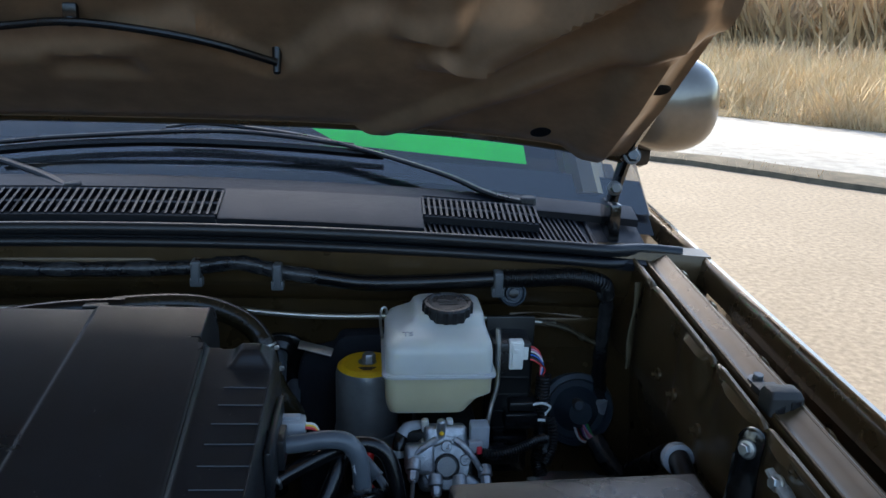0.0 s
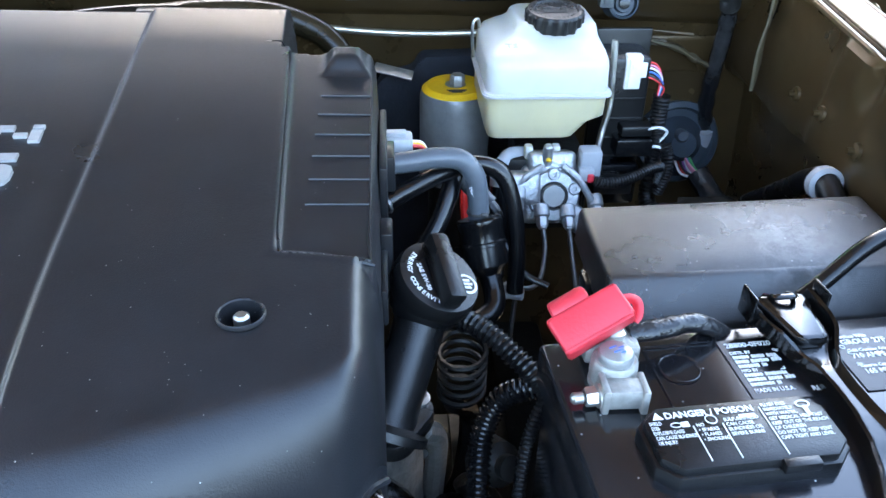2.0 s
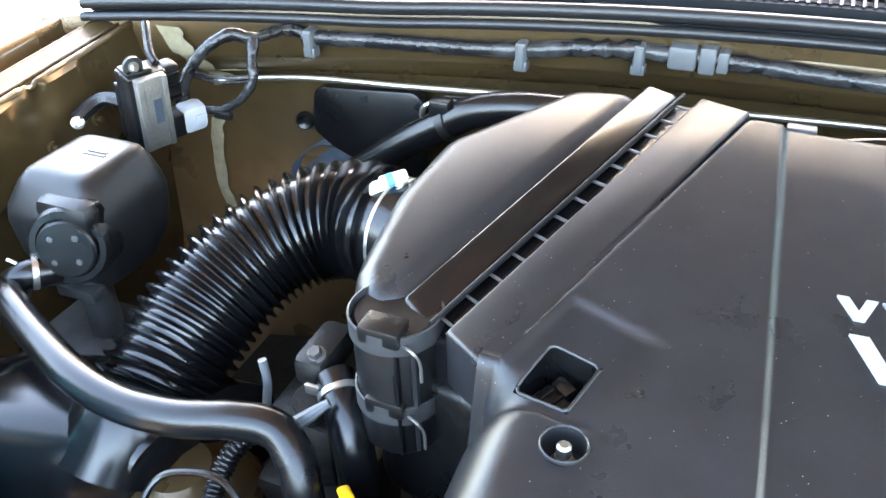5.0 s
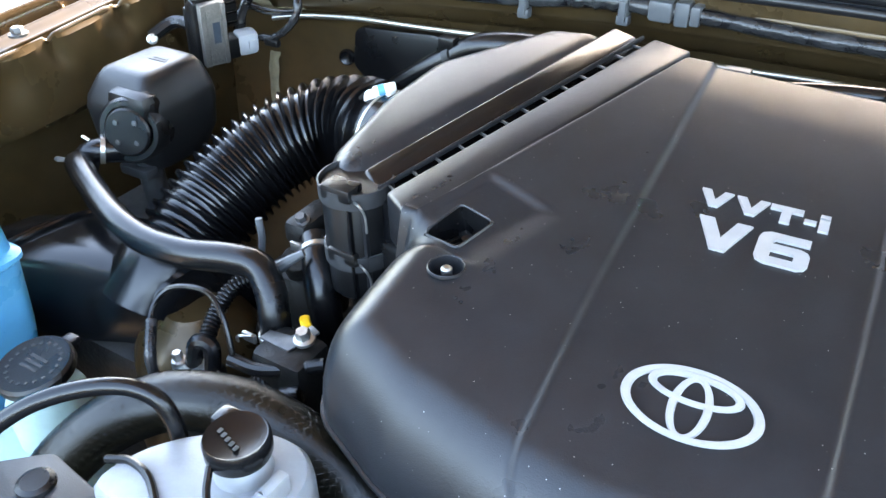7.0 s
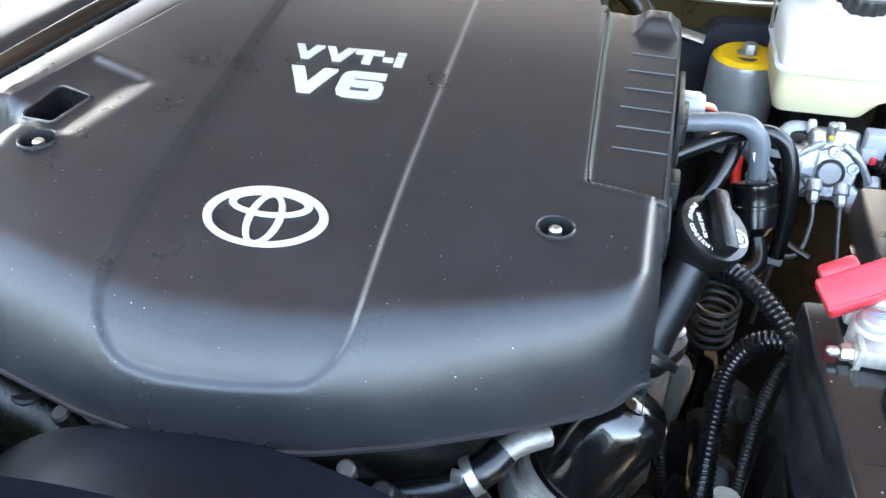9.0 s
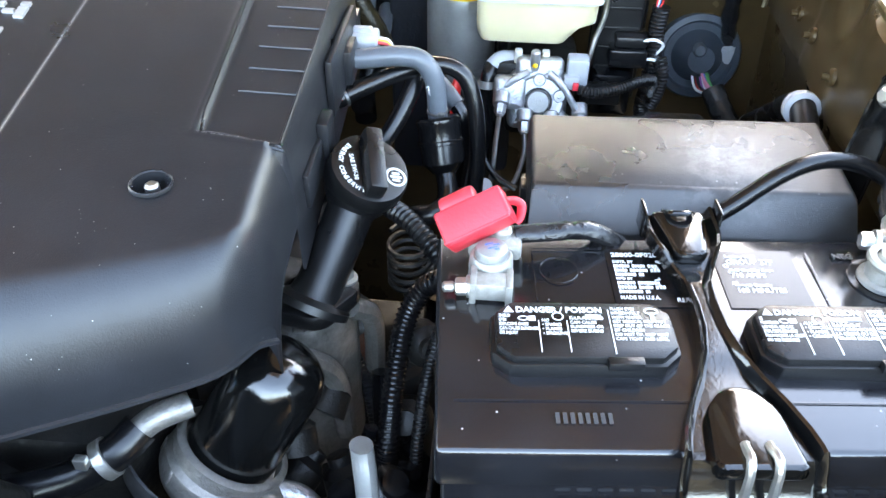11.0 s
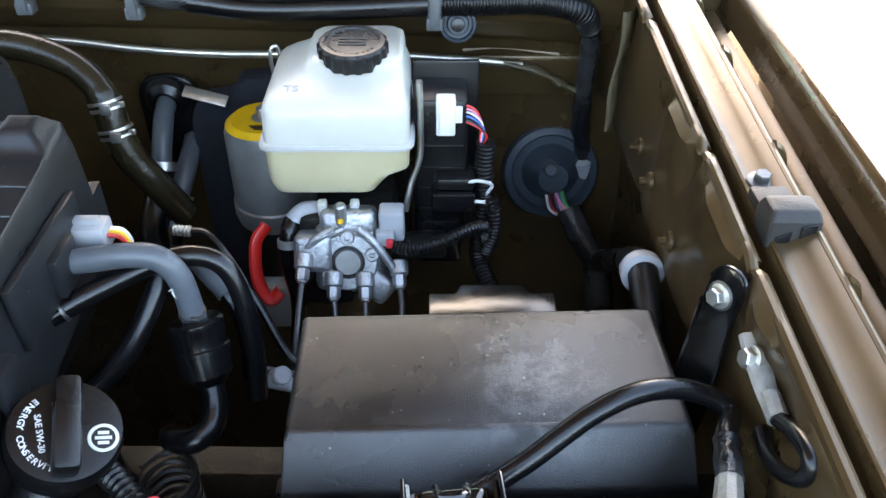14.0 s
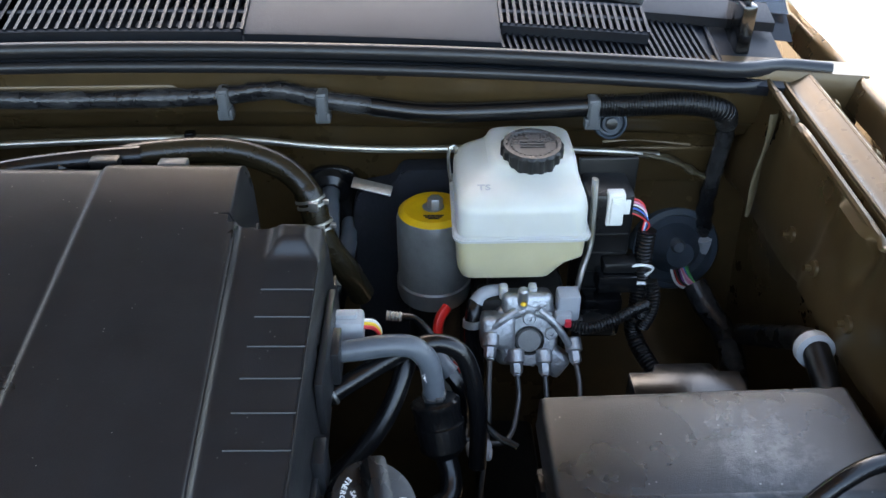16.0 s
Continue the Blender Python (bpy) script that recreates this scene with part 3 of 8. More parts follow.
def lerp3(tab, x):
    for (a, p), (b, q) in zip(tab, tab[1:]):
        if x <= b:
            return p + (q - p) * (x - a) / (b - a)
    return tab[-1][1]


side_panels(1)
side_panels(-1)
part("front_crossmember", box((-0.0, -0.60, 0.80), (1.5, 0.05, 0.28), 0.015), PLASTIC, body, "black front crossmember")
part("front_closing_panel", box((0, -0.66, 0.62), (1.7, 0.04, 0.75), 0.02), PAINT_GLOSS, body)
part("bay_floor_shield", box((-0.34, 0.0, 0.42), (1.32, 1.15, 0.02), 0.004), DARK, body, "grimy black under-shield")
part("bay_floor_shield", box((0.345, 0.39, 0.42), (0.05, 0.38, 0.02), 0.004), DARK, body)
part("bay_floor_shield", box((0.57, 0.0, 0.42), (0.40, 1.15, 0.02), 0.004), DARK, body)
for s in (1, -1):
    part("frame_rail", box((s * 0.46, 0.0, 0.55), (0.08, 1.25, 0.13), 0.012), DARK, body)

# cowl: seal lip, grille panel, closing shelf and windscreen
cowl = body


def cowl_z(x, y):
    return 1.168 + 0.28 * (y - 0.55) - 0.055 * x * x


def cowl_strip(x0, x1, y0, y1, dz=0.0, steps=24, t=0.004):
    rows = []
    for i in range(steps + 1):
        x = x0 + (x1 - x0) * i / steps
        b = -0.06 * x * x
        ring = [(x, y0 + b, cowl_z(x, y0) + dz - 0.012), (x, y0 + b, cowl_z(x, y0) + dz - 0.002), (x, y0 + 0.004 + b, cowl_z(x, y0) + dz), (x, y1 + b, cowl_z(x, y1) + dz), (x, y1 + b, cowl_z(x, y1) + dz - t)]
        rows.append(ring)
    return loft(rows, closed=False)


part("cowl_shelf", cowl_strip(-0.92, 0.735, 0.555, 0.80, -0.012), COWL, cowl, "grey-black plastic cowl shelf")
part("cowl_blank_panel", cowl_strip(0.172, 0.435, 0.570, 0.645, 0.004, 12), COWL, cowl)
part("cowl_blank_panel", cowl_strip(-0.595, -0.332, 0.570, 0.645, 0.004, 12), COWL, cowl)
part("cowl_upper_panel", cowl_strip(-0.92, 0.735, 0.642, 0.676, 0.003, 24), COWL, cowl)


def grille(x0, x1, y0, y1, n, slant=0.0):
    """An air grille: a dark bed, a frame and upright bars with a cross bar."""
    bms = []
    for i in range(n + 1):
        x = x0 + (x1 - x0) * i / n
        b = -0.06 * x * x
        ym = (y0 + y1) / 2
        z = cowl_z(x, ym)
        m = Matrix.Translation((x, ym + b, z + 0.002)) @ Matrix.Rotation(math.atan(0.28), 4, "X") @ Matrix.Rotation(slant, 4, "Z")
        bms.append(box((0, 0, 0), (0.0032, (y1 - y0) / max(0.4, math.cos(slant)), 0.008), 0, m))
    return bms


for sgn in (1, -1):
    CX = 0.0 if sgn > 0 else -0.16
    for x0, x1, n in ((0.0, 0.17, 24), (0.437, 0.590, 20)):
        a, b = (x0 - 0.08 if x0 == 0 else x0, x1) if sgn > 0 else (-x1 + CX, -x0 + CX + (0.08 if x0 == 0 else 0))
        g0_, g1_ = (0.572, 0.638) if x0 == 0 else (0.598, 0.646)
        bms = grille(a, b, g0_, g1_, n)
        for y in (g0_, (g0_ + g1_) / 2, g1_):
            bms.append(cowl_strip(a, b, y - 0.002, y + 0.002, 0.006, 8))
        part("cowl_grille", join(*bms), COWL, cowl)
    bms = []
    for i in range(36):
        x = 0.400 + 0.0071 * i
        yb = lerp3(((0.38, 0.574), (0.567, 0.636), (0.660, 0.640), (0.70, 0.640)), x)
        yf = 0.566 - 0.11 * (x - 0.38)
        m = Matrix.Translation((sgn * x + CX, (yb + yf) / 2, cowl_z(x, (yb + yf) / 2) - 0.004)) @ Matrix.Rotation(sgn * 0.14, 4, "Z") @ Matrix.Rotation(math.atan(0.28), 4, "X")
        bms.append(box((0, 0, 0), (0.0026, yb - yf, 0.007), 0, m))
    part("cowl_corner_grille", join(*bms), COWL, cowl, "grille of slanted slats at the cowl corner")
    rim = [(0.386, 0.572), (0.470, 0.601), (0.556, 0.634), (0.600, 0.638), (0.655, 0.641), (0.662, 0.59), (0.664, 0.536)]
    part("corner_grille_rim", tube([(sgn * x + CX, y, cowl_z(x, y) - 0.003) for x, y in rim], 0.0028, 8, 3), COWL, cowl)

seal = thing("cowl_seal", (0, 0.55, 1.15), "long black rubber weatherstrip along the cowl edge", "seal")


def seal_line(dy, dz):
    return [(x, wall_y(x) - 0.012 + dy + (0.0 if x < 0.7 else 0.02), 1.162 - 0.045 * x * x + 0.06 * max(0.0, -0.55 - x) + dz) for x in [-0.925 + 0.05 * i for i in range(35)]]


part("seal_bulb", tube(seal_line(-0.008, 0.002), 0.0085, 12, 3), RUBBER_SEAL, seal)
part("seal_lip", tube(seal_line(-0.014, -0.014), 0.0060, 12, 3), RUBBER_SEAL, seal)
part("seal_base", tube(seal_line(0.008, -0.006), 0.0085, 10, 3), RUBBER_SEAL, seal)

screen = thing("windscreen", (0, 0.9, 1.2), "curved tinted windscreen with a black dotted edge", "windscreen")


def glass_at(x, v):
    """A place on the windscreen; v runs up the glass in metres."""
    q = (x + 0.08) ** 2
    return Vector((x, 0.705 - 0.09 * q + v * 0.83, 1.196 - 0.045 * q + v * 0.56))


g0 = [[glass_at(-0.90 + 0.104 * i, 0.068 * k) for i in range(17)] for k in range(18)]
gm = part("pane", loft(g0, closed=False), GLASS, screen, "tinted glass pane")
gm.visible_shadow = False
off = Vector((0, 0.004, -0.007))
part("black_border", loft([[glass_at(-0.90 + 0.104 * i, v) + off for i in range(17)] for v in (-0.03, 0.0, 0.072)], closed=False), LABEL_BLACK, screen, "black ceramic border")
bms = []
for k in range(3):
    for i in range(90):
        p = glass_at(-0.85 + 0.008 * i, 0.076 + 0.006 * k) + off
        rr = 0.0022 - 0.0005 * k
        bms.append(((p.x, p.y, p.z), rr))
vs, fs = [], []
for (x, y, z), rr in bms:
    k = len(vs)
    vs += [(x + rr * math.cos(a), y + rr * 0.8 * math.sin(a), z + rr * 0.55 * math.sin(a)) for a in (0, 1.05, 2.09, 3.14, 4.19, 5.24)]
    fs.append(tuple(range(k, k + 6)))
part("border_dots", from_data(vs, fs), LABEL_BLACK, screen)
cab = thing("cabin", (0, 1.5, 1.0), "dark dashboard and closed cabin behind the windscreen", "cabin")
part("dashboard", box((-0.08, 1.18, 1.12), (1.55, 0.60, 0.12), 0.04), DASH, cab, "dark grey dashboard")
part("cabin_shell", loft([[(sx * hw - 0.08, y, z) for sx, z in ((-1, 0.45), (-1, 1.18), (-0.86, 1.84), (0.86, 1.84), (1, 1.18), (1, 0.45))] for y, hw in ((1.62, 0.96), (2.6, 0.98), (2.65, 0.96))], closed=False), PAINT_GLOSS, cab, "bronze-brown cabin sides and roof")
part("rear_wall", box((-0.08, 2.62, 1.05), (1.8, 0.03, 1.3), 0.01), PLASTIC, cab)
for s in (1, -1):
    part("pillar", tube([(s * 0.765 - 0.08, 0.70, 1.16), (s * 0.765 - 0.08, 1.2, 1.50), (s * 0.76 - 0.08, 1.65, 1.80)], 0.035, 10, 6), PAINT_GLOSS, cab, "bronze-brown windscreen pillar")
    part("door_skin", loft([[(s * x + (0 if s > 0 else -0.165), y, z) for x, z in ((0.79, 1.15), (0.812, 1.135), (0.834, 1.05), (0.86, 0.8), (0.86, 0.45))] for y in (1.24, 1.6, 2.6)], closed=False), PAINT_GLOSS, cab, "bronze-brown door")
greens = thing("sun_shade", (0.55, 0.95, 1.3), "bright green sheet behind the windscreen glass", "shade")
gp = [(0.255, 0.170), (0.262, 0.142), (0.320, 0.100), (0.60, 0.088), (0.60, 0.34), (0.255, 0.34)]
inn = Vector((0, 0.010, -0.015))
part("sheet", loft([[glass_at(x, v) + inn for x, v in gp], [glass_at(x, v) + inn * 1.06 for x, v in gp]]), GREEN, greens, flat=True)

# door mirror
mir = thing("door_mirror", (1.05, 1.25, 1.2), "grey-brown painted door mirror housing on the door", "mirror")
rings = []
for k in range(17):
    b = math.pi * (k + 0.15) / 16.3 - math.pi / 2
    c = max(0.02, math.cos(b)) ** 0.75
    rings.append([(0.985 + 0.118 * c * (abs(math.cos(a)) ** 0.8) * math.copysign(1, math.cos(a)), 1.25 + 0.10 * math.sin(b), 1.262 + 0.103 * c * (1 - 0.16 * (math.cos(a) < 0) * abs(math.cos(a))) * (abs(math.sin(a)) ** 0.8) * math.copysign(1, math.sin(a))) for a in [2 * math.pi * i / 36 for i in range(36)]])
part("housing", loft(rings), PAINT_SILVER, mir)
part("arm", box((0.90, 1.30, 1.15), (0.16, 0.09, 0.06), 0.02), PLASTIC, mir, "black mirror arm")
part("mirror_glass", box((0.985, 1.352, 1.262), (0.16, 0.006, 0.13), 0.003), ZINC, mir)

# hood, propped open
hood = thing("hood", (0, 0.65, 1.28), "bronze-brown hood propped open, its pressed underside shown", "hood")
HA = radians(31)


def hood_at(x, v, h=0.0):
    """A place on the open hood: v metres from its rear edge, h metres below its skin."""
    q = ((x + 0.08) / 0.83) ** 2
    y = 0.615 - 0.03 * q - v * math.cos(HA) - h * math.sin(HA)
    z = 1.300 - 0.050 * q * q + v * math.sin(HA) - h * math.cos(HA) + 0.05 * math.sin(min(1, v / 1.2) * math.pi) * math.cos(HA)
    return Vector((x, y, z))


def hood_relief(x, v):
    """Depth of the inner pressing under the skin."""
    a = abs(x + 0.08)

    def bump(d, w):
        t = max(0.0, min(1.0, 0.5 + d / w))
        return t * t * (3 - 2 * t)
    edge = lerp3(((0.0, 0.160), (0.15, 0.180), (0.27, 0.228), (0.305, 0.170), (0.335, 0.143), (0.368, 0.170), (0.42, 0.235), (0.50, 0.255), (0.62, 0.30), (0.70, 0.42), (0.9, 0.9)), a)
    h = 0.012 + (0.004 + 0.10 * min(v, 0.16)) * bump(edge - v, 0.036) * bump(v - 0.022, 0.03)
    h += 0.014 * bump(a - 0.705, 0.03) * bump(0.750 - a, 0.02)
    h += 0.009 * bump(min(0.036 - abs(a - 0.535), 0.017 - abs(v - 0.196)), 0.012)
    h -= 0.008 * bump(min(0.045 - abs(a - 0.15), 0.016 - abs(v - 0.145)), 0.02)
    h += 0.022 * bump(0.034 - abs(a - 0.505 - 0.05 * (v - 0.3)), 0.030) * bump(v - 0.235, 0.03)
    h += 0.024 * bump(0.024 - abs((a - 0.57) * 0.80 - (v - 0.235) * 0.60), 0.030) * bump(v - 0.20, 0.04)
    h += 0.012 * bump(0.016 - abs((a - 0.64) * 0.72 - (v - 0.20) * 0.69), 0.020)
    h += 0.018 * bump(0.05 - abs(a - 0.0), 0.05) * bump(v - 0.20, 0.05)
    h -= 0.010 * bump(min(0.09 - abs(a - 0.30), 0.08 - abs(v - 0.42)), 0.04)
    return h


NX, NV = 210, 150
inner = loft([[hood_at(-0.850 + 1.540 * i / NX, 0.008 + 1.11 * k / NV, hood_relief(-0.850 + 1.540 * i / NX, 0.008 + 1.11 * k / NV)) for i in range(NX + 1)] for k in range(NV + 1)], closed=False)
part("inner_panel", inner, HOODPAINT_LIT, hood, "pressed bronze hood underside, its paint lightened for ground bounce")
part("skin", loft([[hood_at(-0.860 + 1.560 * i / 40, 1.13 * k / 20, 0.0) for i in range(41)] for k in range(21)], closed=False), PAINT_GLOSS, hood, "glossy outer hood skin")
for s in (1, -1):
    part("side_hem", tube([hood_at(s * 0.776 - 0.08, 1.13 * k / 10, 0.008) for k in range(11)], 0.008, 8, 3), PAINT_GLOSS, hood)
    # Thin black discs paint the shade of holes; the panel is not cut.
    for v, r in ((0.21, 0.011), (0.42, 0.010), (0.62, 0.010)):
        q = hood_at(s * 0.748 - 0.08, v, hood_relief(s * 0.748 - 0.08, v) + 0.0015)
        part("hole_shade_disc", cyl(q, q + Vector((0, -0.56, -0.83)) * 0.001, r, seg=20), LABEL_BLACK, hood, "black disc painting the shade of a round hole")
    q = hood_at(s * 0.655 - 0.08, 0.055, hood_relief(s * 0.655 - 0.08, 0.055) + 0.002)
    part("hole_shade_disc", lathe([(0.0, 0), (0.012, 0), (0.013, 0.001), (0, 0.001)], axis_pose(q, q + Vector((0, -0.56, -0.83))), 20), LABEL_BLACK, hood)
part("rear_hem", tube([hood_at(-0.855 + 1.55 * k / 20, 0.004, 0.008) for k in range(21)], 0.008, 8, 2), PAINT_GLOSS, hood)
hose_pts = [(-0.55, 0.235), (-0.30, 0.215), (-0.12, 0.205), (0.0, 0.212), (0.07, 0.222), (0.15, 0.218), (0.21, 0.200), (0.265, 0.165)]
noz = thing("washer_hose", (0, 0.5, 1.35), "thin black washer hose clipped under the hood", "hose")
part("hose", tube([hood_at(x, v, hood_relief(x, v) + 0.017) for x, v in hose_pts], 0.0042, 10, 10), RUBBER, noz)
for x, v in ((0.07, 0.222), (-0.30, 0.215)):
    q = hood_at(x, v, hood_relief(x, v) + 0.005)
    part("clip", join(box(q, (0.014, 0.010, 0.016), 0.002), box(q + Vector((0, -0.004, -0.010)), (0.006, 0.004, 0.01), 0.001)), RUBBER, noz)
q = hood_at(0.265, 0.160, hood_relief(0.265, 0.160))
part("nozzle", cyl(q + Vector((0, 0.002, 0.01)), q + Vector((0, -0.008, -0.022)), 0.006, 0.004), RUBBER, noz, "small black spray nozzle")
for s in (1, -1):
    o = 0.0 if s > 0 else -0.16
    hinge = part("hinge", join(tube([(s * 0.690 + o, 0.60, 1.13), (s * 0.692 + o, 0.60, 1.19), (s * 0.698 + o, 0.59, 1.235), (s * 0.704 + o, 0.575, 1.275)], 0.0115, 10, 6, flat=0.7), box((s * 0.692 + o, 0.60, 1.165), (0.016, 0.05, 0.06), 0.004), box((s * 0.700 + o, 0.610, 1.133), (0.030, 0.07, 0.006), 0.002)), ENAMEL, hood, "black steel hood hinge")
    part("bolt", hexbolt((s * 0.702 + o, 0.562, 1.262), (s * 0.700 + o, 0.550, 1.266), 0.008, 0.011), DARKSTEEL, hinge)
    part("bolt", hexbolt((s * 0.690 + o, 0.585, 1.215), (s * 0.688 + o, 0.570, 1.218), 0.007, 0.010), DARKSTEEL, hinge)

# wipers resting on the glass
def wiper(pivot, pts, blade, label):
    w = thing("wiper", pivot, label, "wiper", "windscreen wipers")
    part("pivot_cap", cyl(Vector(pivot) + Vector((0, 0, -0.04)), Vector(pivot) + Vector((0, 0, 0.010)), 0.014, 0.011), PLASTIC_GREY, w)
    part("arm", tube([pivot] + pts, lambda f: 0.0085 - 0.005 * f, 8, 8, flat=0.6), PLASTIC, w)
    part("blade", tube(blade, 0.0045, 6, 6, flat=1.6), RUBBER, w)
    b = [Vector(q) + Vector((0, -0.006, 0.012)) for q in blade]
    part("blade_frame", tube([b[0].lerp(b[1], 0.3), b[1], b[2].lerp(b[3], 0.5) + Vector((0, 0, 0.008)), b[-1].lerp(b[-2], 0.3)], 0.0036, 8, 8), PLASTIC, w)


def on_glass(x, v, h=0.012):
    return tuple(glass_at(x, v) + Vector((0, -0.56, 0.83)) * h)


wiper((0.585, 0.640, 1.180), [on_glass(0.53, -0.01, 0.022), on_glass(0.46, 0.022, 0.024), on_glass(0.30, 0.070, 0.026), on_glass(0.14, 0.090, 0.028), on_glass(0.07, 0.085, 0.024)], [on_glass(-0.20, 0.036), on_glass(-0.06, 0.056), on_glass(0.08, 0.066), on_glass(0.24, 0.066), on_glass(0.385, 0.060)], "black wiper resting on the lower windscreen")
wiper((-0.03, 0.650, 1.192), [on_glass(-0.10, -0.005, 0.022), on_glass(-0.25, 0.05, 0.026), on_glass(-0.42, 0.08, 0.028)], [on_glass(-0.80, 0.036), on_glass(-0.66, 0.056), on_glass(-0.5, 0.066), on_glass(-0.35, 0.06), on_glass(-0.22, 0.05)], "black wiper resting on the lower windscreen")


# ---- engine and its cover ----
def plane_z(x, y):
    return 1.085 + 0.127 * y - 0.022 * x - 0.6 * max(0.0, 0.05 - y) ** 2


FRONT = [(-0.262, -0.055), (-0.252, -0.085), (-0.235, -0.108), (-0.17, -0.134), (-0.083, -0.152), (-0.02, -0.158), (0.03, -0.154), (0.08, -0.145), (0.138, -0.128), (0.195, -0.106), (0.25, -0.082), (0.268, -0.068), (0.282, -0.04)]


def lerp_table(tab, x):
    if x <= tab[0][0]:
        return tab[0][1]
    for (a, p), (b, q) in zip(tab, tab[1:]):
        if x <= b:
            return p + (q - p) * (x - a) / (b - a)
    return tab[-1][1]


def front_y(x):
    return sum(lerp_table(FRONT, x + d) for d in (-0.008, -0.004, 0, 0.004, 0.008)) / 5


def left_x(y):
    return lerp_table([(-0.2, -0.262), (0.0, -0.257), (0.039, -0.247), (0.383, -0.128), (0.5, -0.12)], y)


def right_x(y):
    return lerp_table([(-0.2, 0.282), (0.07, 0.280), (0.296, 0.279), (0.2985, 0.2055), (0.5, 0.200)], y)


def step(d, w):
    t = max(0.0, min(1.0, 0.5 + d / w))
    return t * t * (3 - 2 * t)


def roll_off(d, r, h, p=2.0):
    if d >= r:
        return 0.0
    q = (r - max(d, 0.0)) / r
    return h * (1 - max(0.0, 1 - q ** p) ** (1 / p))


def in_poly(x, y, poly):
    inside = False
    for (x0, y0), (x1, y1) in zip(poly, poly[1:] + poly[:1]):
        if (y0 > y) != (y1 > y) and x < (x1 - x0) * (y - y0) / (y1 - y0) + x0:
            inside = not inside
    return inside


def edge_dist(x, y, poly):
    best = 9.0
    for (x0, y0), (x1, y1) in zip(poly, poly[1:] + poly[:1]):
        dx, dy = x1 - x0, y1 - y0
        t = max(0.0, min(1.0, ((x - x0) * dx + (y - y0) * dy) / (dx * dx + dy * dy)))
        best = min(best, math.hypot(x - x0 - t * dx, y - y0 - t * dy))
    return best if in_poly(x, y, poly) else -best


WINDOW = [(-0.2165, 0.0695), (-0.2290, 0.0300), (-0.1930, 0.0195), (-0.1815, 0.0605)]
PATCH = [(-0.214, 0.112), (-0.134, 0.0845), (-0.159, 0.006), (-0.25, 0.02)]
BOLTS = [(-0.1870, -0.0045, 0.0150), (0.2065, -0.0085, 0.0134)]
CENTRE = round_poly([(-0.104, 0.44), (-0.072, -0.139), (0.100, -0.139), (0.081, 0.44)], 0.034, 6)


def side(x, y, a, b):
    """How far a place lies to the inner side of the line from a to b."""
    dx, dy = b[0] - a[0], b[1] - a[1]
    return ((y - a[1]) * dx - (x - a[0]) * dy) / math.hypot(dx, dy) * -1


def patch_depth(x, y):
    """A shallow ramp sunk at the back and front, running out flush on one side."""
    a, b, c, d = PATCH
    return step(side(x, y, a, b), 0.009) * step(side(x, y, b, c) - 0.014, 0.034) * step(side(x, y, c, d), 0.009) * step(side(x, y, d, a), 0.009)


def centre_left(y):
    return -0.072 - 0.032 * (y + 0.139) / 0.579


def centre_right(y):
    return 0.100 - 0.019 * (y + 0.139) / 0.579


def rib_line(y):
    return 0.222 - 0.018 * y / 0.384


def cover_z(x, y):
    z = plane_z(x, y)
    z -= DISH * step(edge_dist(x, y - (front_y(x) + 0.152) * step(0.12 - y, 0.2), CENTRE), 0.0070)
    z -= 0.0052 * patch_depth(x, y)
    ribbed = min(x - rib_line(y), y - 0.0415 + 0.11 * (x - 0.221))
    z -= 0.006 * step(ribbed, 0.006)
    z += 0.0016 * math.exp(-(ribbed / 0.0035) ** 2) * (1 if x > 0.2 and y > 0.03 else 0)
    raised = min(x - 0.236, 0.272 - x, y - 0.262, 0.296 - y)
    z += 0.012 * step(raised - 0.004, 0.014)
    d = front_y(x)
    wide = lerp_table([(-0.25, 0.050), (0.0, 0.055), (0.15, 0.047), (0.26, 0.036)], x)
    df = roll_off(y - d, wide, 0.066, 1.85)
    left = roll_off(x - left_x(y), 0.050, 0.075) * step(0.03 - y, 0.03)
    right = roll_off(right_x(y) - x, 0.021 if y < 0.035 else 0.006, 0.06, 2.2)
    back = roll_off(0.388 - y, 0.022, 0.03) + roll_off(x - left_x(y), 0.006, 0.005) * step(y - 0.045, 0.01)
    return z - min(0.072, math.sqrt(df * df + left * left)) - max(right, back) * (0.2 if df > 0.058 else 1.0)


DISH = 0.0048
LADDER = [k / 14 for k in range(15)]


def columns(y):
    """Places across the cover at one depth, closer together along the moulded lines."""
    xa, xb = left_x(y), right_x(y)
    p = min(rib_line(y), xb - 0.012)
    stops = [(xa, 0), (xa + 0.012, 8), (centre_left(y) - 0.010, 62), (centre_left(y) + 0.010, 12), (centre_right(y) - 0.010, 44), (centre_right(y) + 0.010, 12), (p - 0.006, 46), (p + 0.006, 9), (xb - 0.002 if xb - p < 0.03 else xb - 0.022, 14), (xb, 12)]
    out = [xa]
    for (a, _), (b, n) in zip(stops, stops[1:]):
        out += [a + (b - a) * (k + 1) / n for k in range(n)]
    return out


NW = 236
verts, idx, faces = [], {}, []
for k in range(NW + 1):
    f = k / NW
    v = f * 0.86 / 0.72 if f < 0.72 else 0.86 + 0.14 * (1 - (1 - (f - 0.72) / 0.28) ** 1.7)
    row = columns(0.388 + (-0.152 - 0.388) * v)
    NU = len(row) - 1
    for i, x in enumerate(row):
        y = 0.388 + (front_y(x) - 0.388) * v
        for bx, by, br in BOLTS:
            far, hole = math.hypot(x - bx, y - by), br - 0.0012
            if abs(far - hole) < 0.0013:
                x, y = bx + (x - bx) * hole / far, by + (y - by) * hole / far
        idx[k, i] = len(verts)
        verts.append((x, y, cover_z(x, y)))
